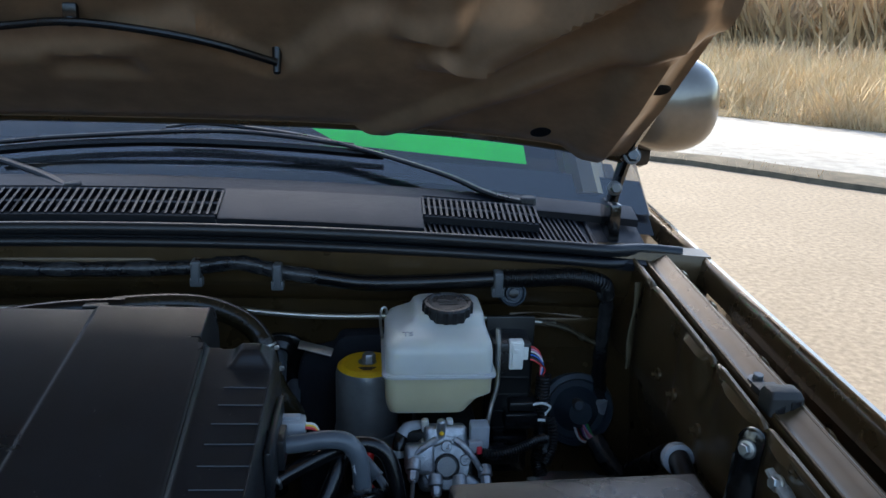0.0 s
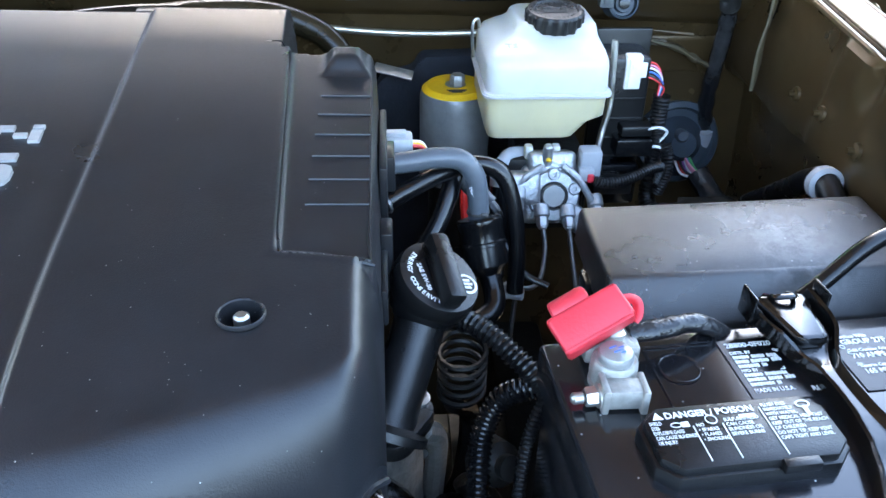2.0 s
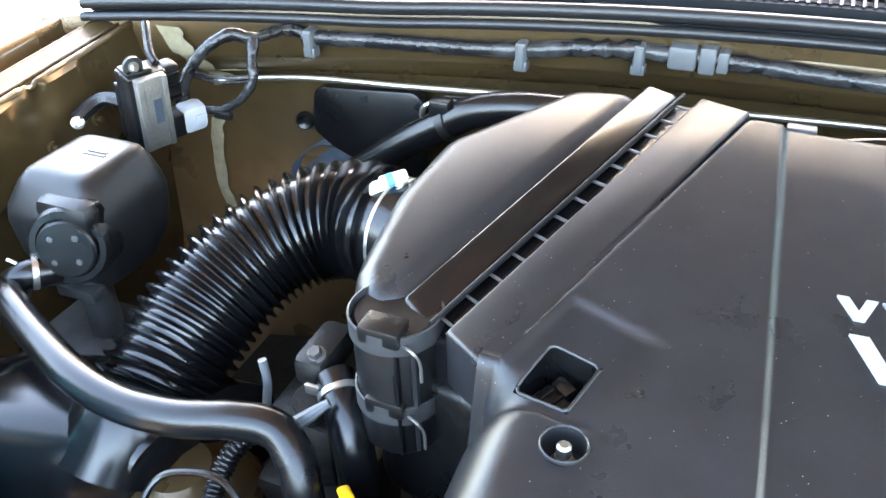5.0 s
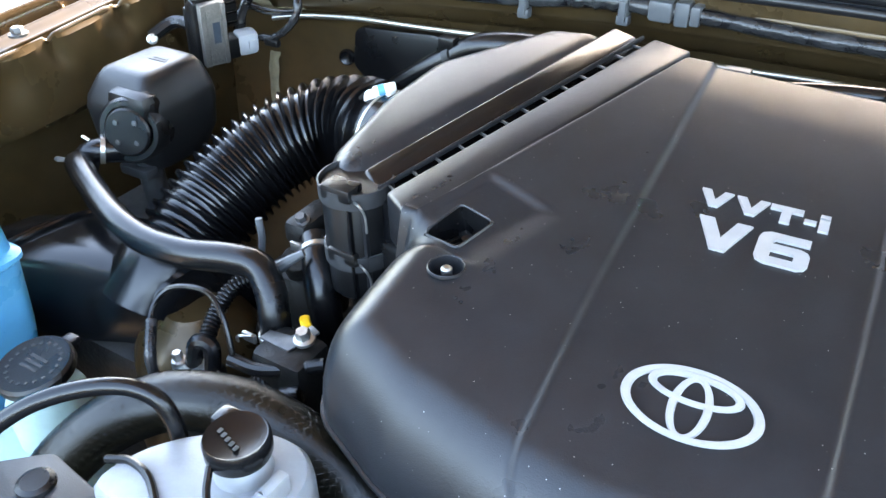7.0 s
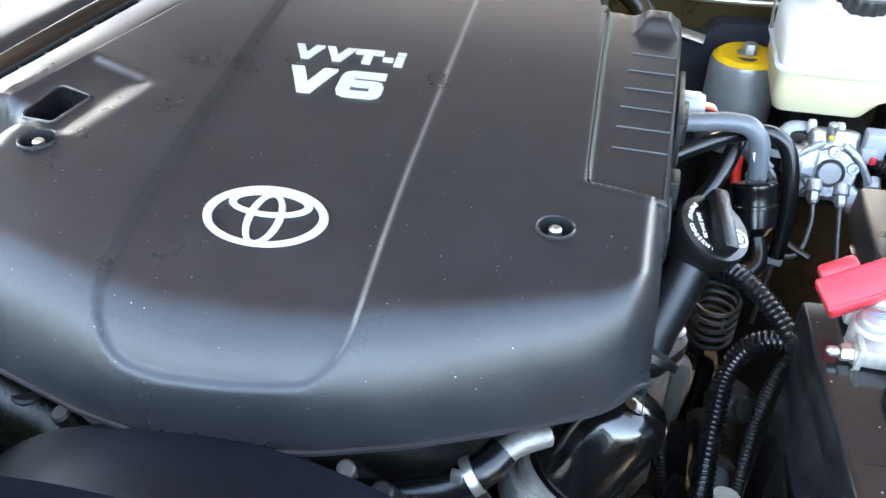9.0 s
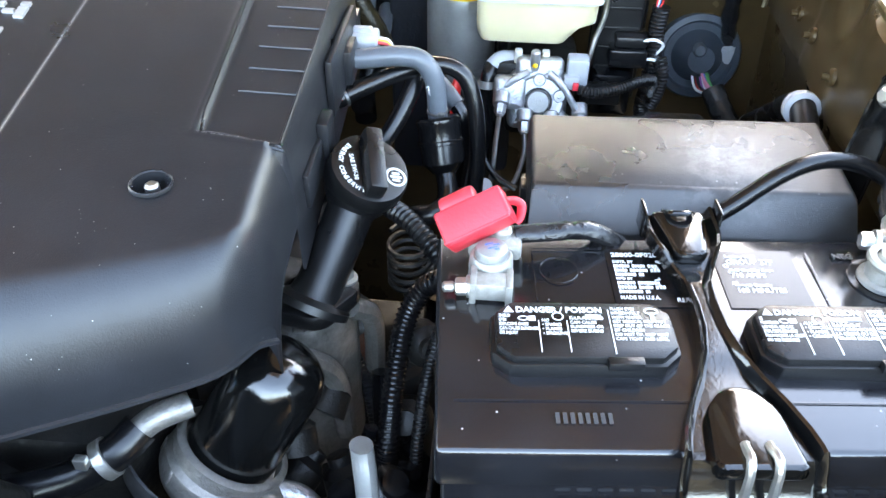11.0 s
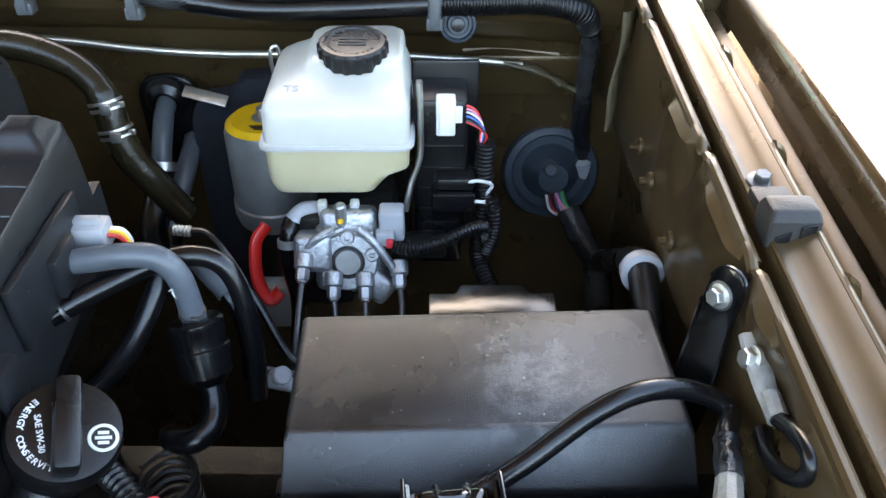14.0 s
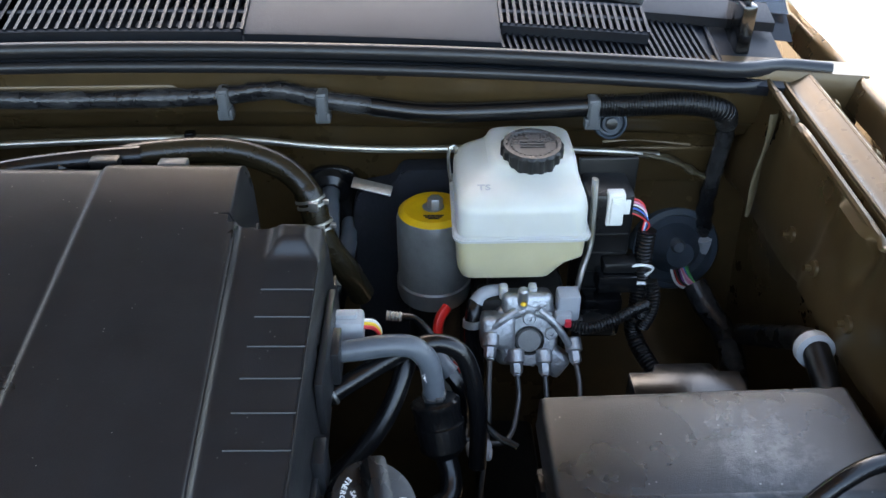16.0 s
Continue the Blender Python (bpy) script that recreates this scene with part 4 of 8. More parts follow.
for k in range(NW):
    for i in range(NU):
        q = (idx[k, i], idx[k + 1, i], idx[k + 1, i + 1], idx[k, i + 1])
        cx = sum(verts[j][0] for j in q) / 4
        cy = sum(verts[j][1] for j in q) / 4
        if in_poly(cx, cy, WINDOW) or any(math.hypot(cx - bx, cy - by) < br - 0.0015 for bx, by, br in BOLTS):
            continue
        faces.append(q)
rim = [idx[0, i] for i in range(NU + 1)] + [idx[k, NU] for k in range(1, NW + 1)] + [idx[NW, i] for i in range(NU - 1, -1, -1)] + [idx[k, 0] for k in range(NW - 1, 0, -1)]
base = len(verts)
for j in rim:
    x, y, z = verts[j]
    down = 0.004 if y < 0.03 else 0.045
    verts.append((x, y, z - down))
for j in range(len(rim)):
    q = (j + 1) % len(rim)
    faces.append((rim[j], base + j, base + q, rim[q]))
cover = thing("engine_cover", (0.0, 0.1, 1.0), "large satin black plastic engine cover with silver lettering, faintly dusty", "engine cover")
shell = part("shell", from_data(verts, faces), COVER, cover, angle=50)


def on_cover(x, y, h=0.0):
    return Vector((x, y, cover_z(x, y) + h))


lip = [on_cover(left_x(0.02), 0.02)] + [Vector((x, front_y(x) - 0.001, cover_z(x, front_y(x)) - 0.003)) for x in [-0.262 + 0.0085 * i for i in range(65)]]
part("edge_lip", tube(lip, 0.0022, 6, 2), COVER, cover)
ring = [on_cover(x, y, 0.0006) for x, y in round_poly(WINDOW, 0.006)]
part("window_rim", tube(ring + [ring[0]], 0.0013, 6, 2, ends=False), COVER, cover)
part("window_well", loft([[(x, y, cover_z(x, y)) for x, y in round_poly(WINDOW, 0.006)], [(x, y, 1.045) for x, y in round_poly(WINDOW, 0.006)]], caps=False), PLASTIC, cover)
plug_at = Matrix.Translation((-0.205, 0.042, 1.064)) @ Matrix.Rotation(radians(-35), 4, "Z") @ Matrix.Rotation(radians(12), 4, "X")
part("window_plug", box((0, 0, 0), (0.030, 0.016, 0.014), 0.002, plug_at), PLASTIC, cover, "black wiring plug seen in the cover's window")
part("window_plug", box((-0.004, 0.012, 0.006), (0.016, 0.010, 0.010), 0.002, plug_at), GLOSSBLACK, cover)
for k in range(3):
    part("plug_rib", box((-0.008 + 0.008 * k, 0.0, 0.0075), (0.003, 0.014, 0.003), 0.0006, plug_at), GLOSSBLACK, cover)
for bx, by, br in BOLTS:
    c = Vector((bx, by, plane_z(bx, by)))
    cup = part("bolt_recess", lathe([(br, -0.001), (br - 0.0002, 0.0008), (br - 0.0009, 0.0014), (br - 0.0017, 0.0006), (br - 0.0020, -0.003), (br - 0.0027, -0.018), (0.0, -0.018)], Matrix.Translation(c), 40), COVER, cover)
    part("bolt", join(hexbolt(c + Vector((0, 0, -0.020)), c + Vector((0, 0, -0.010)), 0.0068, 0.0095), cyl(c + Vector((0, 0, -0.011)), c + Vector((0, 0, 0.000)), 0.0045)), ZINC, cup, "bright zinc bolt")
for k in range(6):
    y = 0.2285 - 0.0272 * k
    x0 = 0.236 - 0.0006 * k
    part("rib", tube([on_cover(x0, y, 0.0003), on_cover(0.255, y, 0.0003), on_cover(0.2738, y, 0.0003)], 0.0009, 6, 3), COVER, cover)


def cover_pose(x, y, h=0.001):
    slope = 0.127 + 1.2 * max(0.0, 0.05 - y)
    return Matrix.Translation((x, y, plane_z(x, y) - DISH + h)) @ Matrix.Rotation(math.atan(slope), 4, "X") @ Matrix.Rotation(0.022, 4, "Y") @ Matrix.Rotation(radians(3.3), 4, "Z")


GLYPHS = {
    "V": [(0, 1), (0.30, 1), (0.52, 0.40), (0.74, 1), (1.04, 1), (0.66, 0), (0.38, 0)],
    "T": [(0, 1), (1.0, 1), (1.0, 0.72), (0.65, 0.72), (0.65, 0), (0.35, 0), (0.35, 0.72), (0, 0.72)],
    "-": [(0, 0.52), (0.36, 0.52), (0.36, 0.30), (0, 0.30)],
    "i": [(0, 0.68), (0.30, 0.68), (0.30, 0), (0, 0)],
    ".": [(0, 1.0), (0.30, 1.0), (0.30, 0.80), (0, 0.80)],
    "6": [(1.15, 1), (0.24, 1), (0.06, 0.92), (0, 0.76), (0, 0.22), (0.07, 0.07), (0.25, 0), (0.98, 0), (1.14, 0.07), (1.20, 0.20), (1.20, 0.46), (1.13, 0.58), (0.98, 0.64), (0.34, 0.64), (0.339, 0.421), (0.86, 0.42), (0.86, 0.22), (0.34, 0.22), (0.3401, 0.419), (0.3405, 0.641), (0.34, 0.72), (0.40, 0.78), (1.15, 0.78)],
}


def letter(ch, x, y, h, slant, wide):
    """One raised block letter on the cover, with its foot at x, y."""
    poly = [(px * h * wide + slant * py * h, py * h) for px, py in GLYPHS[ch]]
    part("letter", prism(poly, 0.0, 0.0022, 0, cover_pose(x, y, 0.0)), BADGE, cover, flat=True)


for ch, x in (("V", -0.0478), ("V", -0.0198), ("T", 0.0065), ("-", 0.0324), ("i", 0.0432), (".", 0.0432)):
    letter(ch, x, 0.1535 + 0.058 * (x + 0.0475), 0.0205, -0.02, 1.20)
letter("V", -0.0375, 0.1035, 0.0365, -0.03, 1.08)
letter("6", 0.0082, 0.1060, 0.0365, 0.0, 0.87)


def bead(pts, r=0.0012):
    part("panel_bead", tube([on_cover(x, y, 0.0) for x, y in pts], r, 6, 2, ends=False), COVER, cover)


bead([(lerp_table([(0.0, 0.222), (0.384, 0.204)], 0.375 - 0.33 * k / 20), 0.375 - 0.33 * k / 20) for k in range(20)] + [(0.2210, 0.0455), (0.2235, 0.0420), (0.2275, 0.0408), (0.25, 0.0385), (0.277, 0.0355)])


bead([(0.2742 - 0.0006 * k / 10, 0.252 - 0.021 * k) for k in range(11)], 0.0009)


def ellipse_ring(cx, cy, a, b, ta, tb, m, h=0.0022, n=56):
    """A flat raised elliptical band."""
    rings = []
    for ra, rb, z in ((a, b, 0), (a - 0.0006, b - 0.0006, h), (a - ta + 0.0006, b - tb + 0.0006, h), (a - ta, b - tb, 0)):
        rings.append([m @ Vector((cx + ra * math.cos(2 * math.pi * i / n), cy + rb * math.sin(2 * math.pi * i / n), z)) for i in range(n)])
    return loft(rings, caps=False)


em = cover_pose(0.0116, -0.0366, 0.0005)
part("emblem_ring", ellipse_ring(0, 0, 0.0446, 0.0275, 0.0066, 0.0042, em), BADGE, cover, "silver oval emblem")
part("emblem_ring", ellipse_ring(0, 0.0115, 0.0305, 0.0122, 0.0058, 0.0040, em, 0.0020), BADGE, cover)
part("emblem_ring", ellipse_ring(0, -0.0022, 0.0136, 0.0240, 0.0055, 0.0036, em, 0.0018), BADGE, cover)

for y0, y1, z0, z1, w in ((0.155, 0.262, 1.030, 1.078, 0.006), (0.112, 0.136, 1.018, 1.050, 0.009), (0.060, 0.110, 1.012, 1.040, 0.005), (0.200, 0.232, 1.034, 1.064, 0.012)):
    part("side_ledge", box((0.279 + w / 2, (y0 + y1) / 2, (z0 + z1) / 2), (w, y1 - y0, z1 - z0), 0.0018), COVER, cover)

# air cleaner lid, slotted joint and box beside the cover
lid = thing("air_cleaner", (-0.28, 0.25, 0.95), "satin black air cleaner box joined to the engine cover", "air cleaner")


def slab(poly, zs, depth, bev, seg=3):
    n = len(poly)
    bm = from_data([(x, y, z) for (x, y), z in zip(poly, zs)] + [(x, y, z - depth) for (x, y), z in zip(poly, zs)],
                   [tuple(range(n)), tuple(reversed(range(n, 2 * n)))] + [(i, n + i, n + (i + 1) % n, (i + 1) % n) for i in range(n)])
    bmesh.ops.recalc_face_normals(bm, faces=bm.faces)
    bmesh.ops.bevel(bm, geom=bm.edges[:], offset=bev, segments=seg, affect="EDGES", profile=0.5)
    return bm


part("lid_strip", slab([(-0.251, 0.037), (-0.1295, 0.388), (-0.176, 0.408), (-0.292, 0.066)], [1.089, 1.135, 1.134, 1.085], 0.05, 0.004), COVER, lid)
part("joint_bed", slab([(-0.288, 0.070), (-0.172, 0.412), (-0.196, 0.416), (-0.310, 0.078)], [1.069, 1.117, 1.116, 1.066], 0.05, 0.002), LABEL_BLACK, lid)
for k in range(13):
    f = (k + 0.35) / 13
    a = Vector((-0.291, 0.066, 1.080)).lerp(Vector((-0.175, 0.408, 1.1285)), f)
    b = Vector((-0.307, 0.077, 1.078)).lerp(Vector((-0.193, 0.418, 1.1265)), f)
    part("joint_tooth", tube([a, b], 0.0015, 6, 2), COVER, lid)
part("joint_wall", tube([(-0.3065, 0.076, 1.079), (-0.2495, 0.247, 1.104), (-0.1925, 0.419, 1.128)], 0.0020, 8, 4, flat=1.4), COVER, lid)
part("joint_wall", tube([(-0.291, 0.067, 1.081), (-0.233, 0.238, 1.1045), (-0.175, 0.409, 1.1285)], 0.0012, 8, 4), COVER, lid)
part("ridge", slab([(-0.311, 0.077), (-0.197, 0.420), (-0.228, 0.424), (-0.338, 0.094)], [1.077, 1.128, 1.134, 1.082], 0.07, 0.005), GLOSSBLACK, lid)
top_out = [(-0.334, 0.084), (-0.224, 0.420), (-0.300, 0.418), (-0.392, 0.305), (-0.402, 0.215), (-0.391, 0.112), (-0.369, 0.076)]
part("box_top", slab(top_out, [1.084 + 0.060 * (x + 0.334) + 0.125 * (y - 0.084) for x, y in top_out], 0.09, 0.024, 7), COVER, lid)
part("box_body", slab([(-0.250, 0.045), (-0.14, 0.38), (-0.28, 0.405), (-0.380, 0.190), (-0.380, 0.112), (-0.36, 0.085), (-0.30, 0.070)], [1.04, 1.09, 1.08, 1.04, 1.03, 1.03, 1.03], 0.16, 0.012), PLASTIC, lid)
HX, HY = -0.337, 0.082
part("housing", lathe([(0, 0), (0.030, 0), (0.033, 0.004), (0.033, 0.113), (0.030, 0.118), (0, 0.118)], Matrix.Translation((HX, HY, 0.960)), 32), PLASTIC, lid, "black air meter housing")
for z in (0.996, 1.064):
    band = part("band", clamp_ring((HX, HY, z), (HX, HY, z + 0.01), 0.0345, 0.017, 0.0012), PLASTIC_GREY, lid, "grey retaining band")
    part("band_buckle", tube([(HX + 0.020, HY - 0.030, z + 0.010), (HX + 0.030, HY - 0.036, z + 0.012), (HX + 0.034, HY - 0.034, z + 0.002), (HX + 0.034, HY - 0.033, z - 0.016)], 0.0012, 6, 5), ZINC, band, "bright wire buckle")
    part("band_block", box((HX + 0.002, HY - 0.024, z + 0.015), (0.032, 0.022, 0.014), 0.002, Matrix.Identity(4)), PLASTIC, band)
# Black bar paints the shade of an upright slot in the housing.
part("slot_shade", box((HX + 0.012, HY - 0.0305, 1.030), (0.003, 0.004, 0.030), 0.0005), LABEL_BLACK, lid)
part("seam_rib", box((HX + 0.024, HY - 0.020, 1.015), (0.004, 0.010, 0.10), 0.001), COVER, lid)
part("seam_rib", box((HX + 0.014, HY - 0.030, 1.015), (0.003, 0.008, 0.10), 0.001), GLOSSBLACK, lid)
el = thing("elbow_hose", (-0.375, 0.06, 0.95), "black elbow hose with a pale spring clip under the air cleaner", "hose")
part("hose", tube([(-0.402, 0.088, 0.985), (-0.385, 0.070, 0.978), (-0.372, 0.055, 0.960), (-0.366, 0.050, 0.935), (-0.366, 0.05, 0.88)], 0.017, 18, 8), RUBBER, el)
part("clip", clamp_ring((-0.392, 0.078, 0.982), (-0.384, 0.069, 0.978), 0.0178, 0.006, 0.001), ZINC, el, "pale spring clip")
part("clip_tail", box((-0.412, 0.070, 0.984), (0.014, 0.004, 0.010), 0.001), ZINC, el)

engine = thing("engine", (0, 0.12, 0.60), "grimy dark engine with dull aluminium castings below the cover", "engine")
part("block", box((0.0, 0.14, 0.74), (0.36, 0.46, 0.36), 0.03), DARK, engine)
for s in (1, -1):
    part("valve_cover", box((s * 0.175, 0.23, 0.93), (0.10, 0.30, 0.07), 0.02, Matrix.Translation((s * 0.01, 0, 0))), DARK, engine)
    for y in (0.12, 0.2, 0.28, 0.36):
        part("valve_cover_bolt", hexbolt((s * 0.22, y, 0.962), (s * 0.22, y, 0.974), 0.006, 0.008), ZINC, engine)
part("intake_plenum", box((-0.0, 0.20, 0.99), (0.30, 0.34, 0.07), 0.03), DARK, engine)
part("timing_cover", prism(round_poly([(-0.22, 0.55), (0.15, 0.55), (0.15, 0.84), (0.09, 0.90), (-0.12, 0.92), (-0.22, 0.86)], 0.03), -0.02, 0.03, 0.006, Matrix(((1, 0, 0, 0), (0, 0, -1, -0.09), (0, 1, 0, 0), (0, 0, 0, 1)))), DARK, engine, "grimy cast timing cover")
for x, z, r in ((-0.12, 0.84, 0.045), (0.02, 0.86, 0.055), (0.10, 0.78, 0.05), (-0.17, 0.74, 0.06)):
    part("pulley", lathe([(0, 0), (r, 0), (r, 0.006), (r - 0.006, 0.010), (r - 0.006, 0.018), (r, 0.022), (r, 0.028), (r * 0.4, 0.028), (0.0, 0.022)], axis_pose((x, -0.10, z), (x, -0.2, z)), 32), DARK, engine)
er = random.Random(9)
for k in range(26):
    x, y = er.uniform(-0.23, 0.14), er.uniform(-0.125, -0.08)
    z = er.uniform(0.88, 0.955)
    part("casting_boss", cyl((x, y, z - 0.03), (x + er.uniform(-0.01, 0.01), y - er.uniform(0, 0.015), z), er.uniform(0.006, 0.014), bev=0.002, seg=14), er.choice([DARK, DARK, ALU_DULL, RUBBER]), engine)
for k in range(14):
    x, y, z = er.uniform(0.24, 0.36), er.uniform(-0.06, 0.12), er.uniform(0.78, 0.87)
    part("casting_lug", lathe([(0, 0), (0.02, 0), (0.018, 0.02), (0.010, 0.026), (0.010, 0.034), (0, 0.036)], Matrix.Translation((x, y, z)) @ Euler((er.uniform(-1, 1), er.uniform(-1, 1), 0)).to_matrix().to_4x4(), 14), er.choice([DARK, DARK, DARK, RUBBER]), engine)
for k in range(9):
    x, y = er.uniform(0.29, 0.39), er.uniform(-0.09, 0.16)
    pts = [(x, y, 0.58)]
    for j in range(5):
        x += er.uniform(-0.03, 0.03)
        y += er.uniform(-0.04, 0.04)
        pts.append((x, y, 0.63 + 0.05 * j))
    part("dark_line", tube(pts, er.uniform(0.005, 0.011), 8, 6), RUBBER, engine)
part("engine_side", box((0.225, 0.18, 0.74), (0.05, 0.20, 0.26), 0.02), DARK, engine)
part("front_casting", prism(round_poly([(0.13, 0.030), (0.25, 0.018), (0.292, 0.035), (0.312, 0.075), (0.285, 0.115), (0.13, 0.14)], 0.02), 0.74, 0.918, 0.012), ALU_DULL, engine, "grimy aluminium casting under the filler")
part("casting_rib", tube([(0.236, 0.020, 0.912), (0.268, 0.020, 0.900), (0.292, 0.038, 0.86), (0.296, 0.045, 0.78)], 0.010, 10, 6), ALU_DULL, engine)
part("casting_rib", tube([(0.305, 0.062, 0.915), (0.318, 0.085, 0.88), (0.316, 0.095, 0.80)], 0.009, 10, 6), ALU_DULL, engine)
part("rusty_bracket", slab([(0.268, 0.150), (0.282, 0.146), (0.312, 0.128), (0.306, 0.092), (0.298, 0.100), (0.290, 0.128)], [0.868, 0.866, 0.826, 0.800, 0.806, 0.840], 0.004, 0.001), RUST, engine, "rusted steel bracket")

# oil filler
filler = thing("oil_filler", (0.28, 0.05, 0.93), "black oil filler tube with a black printed cap", "oil filler")
p0, p1 = Vector((0.279, 0.043, 0.930)), Vector((0.314, 0.107, 1.008))
ax = (p1 - p0).normalized()
part("tube", lathe([(0.030, 0), (0.030, 0.006), (0.021, 0.010), (0.0185, 0.02), (0.0185, 0.080), (0.025, 0.088), (0.026, 0.10), (0, 0.10)], axis_pose(p0, p1), 30), PLASTIC, filler)
part("flange", prism(round_poly([(0.240, 0.030), (0.292, 0.020), (0.318, 0.060), (0.300, 0.085), (0.262, 0.070)], 0.012), 0.925, 0.940, 0.003), PLASTIC, filler)
for x, y in ((0.254, 0.045), (0.303, 0.067)):
    part("flange_bolt", join(hexbolt((x, y, 0.940), (x, y, 0.950), 0.0065, 0.009), cyl((x, y, 0.95), (x, y, 0.962), 0.0035)), ZINC, filler, "zinc flange bolt")
capm = Matrix.Translation(p1) @ Euler((radians(24), radians(16), radians(28))).to_matrix().to_4x4()
cap = part("cap", lathe([(0.028, -0.006), (0.0305, -0.004), (0.0315, 0.000), (0.0315, 0.010), (0.030, 0.014), (0.024, 0.015), (0, 0.015)], capm, 40), PLASTIC, filler, "round black filler cap")
part("cap_grip", box((0, 0, 0.021), (0.015, 0.056, 0.018), 0.004, capm @ Matrix.Rotation(radians(-8), 4, "Z")), PLASTIC, cap)
words("cap_text", "SAE 5W-30", 0.0048, capm @ Matrix.Translation((-0.0150, 0.0115, 0.0152)) @ Matrix.Rotation(radians(-90), 4, "Z"), INK, cap, 0.0001, 0.0002)
arc = "ENERGY CONSERVING"
for k, ch in enumerate(arc):
    if ch != " ":
        a = radians(122 + 8.0 * k)
        words("cap_text", ch, 0.0050, capm @ Matrix.Rotation(a, 4, "Z") @ Matrix.Translation((0.0248, 0, 0.0152)) @ Matrix.Rotation(radians(90), 4, "Z"), INK, cap, 0.0001, 0.0002)
sm = capm @ Matrix.Rotation(radians(-8), 4, "Z") @ Matrix.Translation((0.0195, -0.006, 0.0152))
part("cap_seal_print", ellipse_ring(0, 0, 0.0085, 0.0085, 0.002, 0.002, sm, 0.0003, 24), INK, cap)
part("cap_seal_print", join(*[bar((0, dy), wd, 0.0018, sm) for dy, wd in ((0.003, 0.006), (0, 0.009), (-0.003, 0.006))]), INK, cap)

# oil filter
filt = thing("oil_filter", (0.235, -0.075, 0.86), "glossy black spin-on oil filter on an aluminium cup", "oil filter")
f0, f1 = Vector((0.2350, -0.0520, 0.872)), Vector((0.2826, -0.0205, 0.9505))
fm = axis_pose(f0, f1)
part("can", lathe([(0.0335, 0), (0.0340, 0.004), (0.0340, 0.070), (0.0328, 0.079), (0.0290, 0.088), (0.0215, 0.094), (0.011, 0.0965), (0, 0.097)], fm, 40), ENAMEL, filt)
part("cup", lathe([(0.0, -0.03), (0.040, -0.03), (0.0440, -0.022), (0.0440, -0.010), (0.0405, -0.006), (0.0405, -0.002), (0.0430, 0.000), (0.0430, 0.006), (0.0400, 0.008), (0.0375, 0.008), (0.036, 0.0), (0, 0.0)], fm, 40), ALU_DULL, filt, "dull aluminium filter cup")
part("drip_tray", lathe([(0.030, -0.060), (0.058, -0.034), (0.064, -0.016), (0.0625, -0.015), (0.056, -0.031), (0.029, -0.055)], fm @ Matrix.Translation((0.014, 0.004, -0.004)), 36), PLASTIC_GREY, filt, "grey drip tray")
part("label_band", loft([[fm @ Vector((0.0344 * math.cos(radians(-118 + 3.0 * k)), 0.0344 * math.sin(radians(-118 + 3.0 * k)), z)) for z in (0.030, 0.037)] for k in range(20)], closed=False), GREY_PL, filt, "pale grey printed band")
part("label_bars", loft([[fm @ Vector((0.0344 * math.cos(radians(-108 + 3 * k)), 0.0344 * math.sin(radians(-108 + 3 * k)), z)) for z in (0.018, 0.025)] for k in range(10)], closed=False), INK, filt)
part("pipe_stub", tube([fm @ Vector((-0.022, -0.036, -0.014)), fm @ Vector((-0.030, -0.056, -0.012)), fm @ Vector((-0.050, -0.072, -0.016))], 0.0085, 12, 5), ALU, filt)
part("side_lug", box((-0.040, -0.018, -0.010), (0.020, 0.022, 0.024), 0.004, fm), ALU_DULL, filt)
for a in range(0, 360, 45):
    part("cup_rib", box((0.0435, 0, -0.016), (0.003, 0.005, 0.012), 0.001, fm @ Matrix.Rotation(radians(a + 12), 4, "Z")), ALU_DULL, filt)

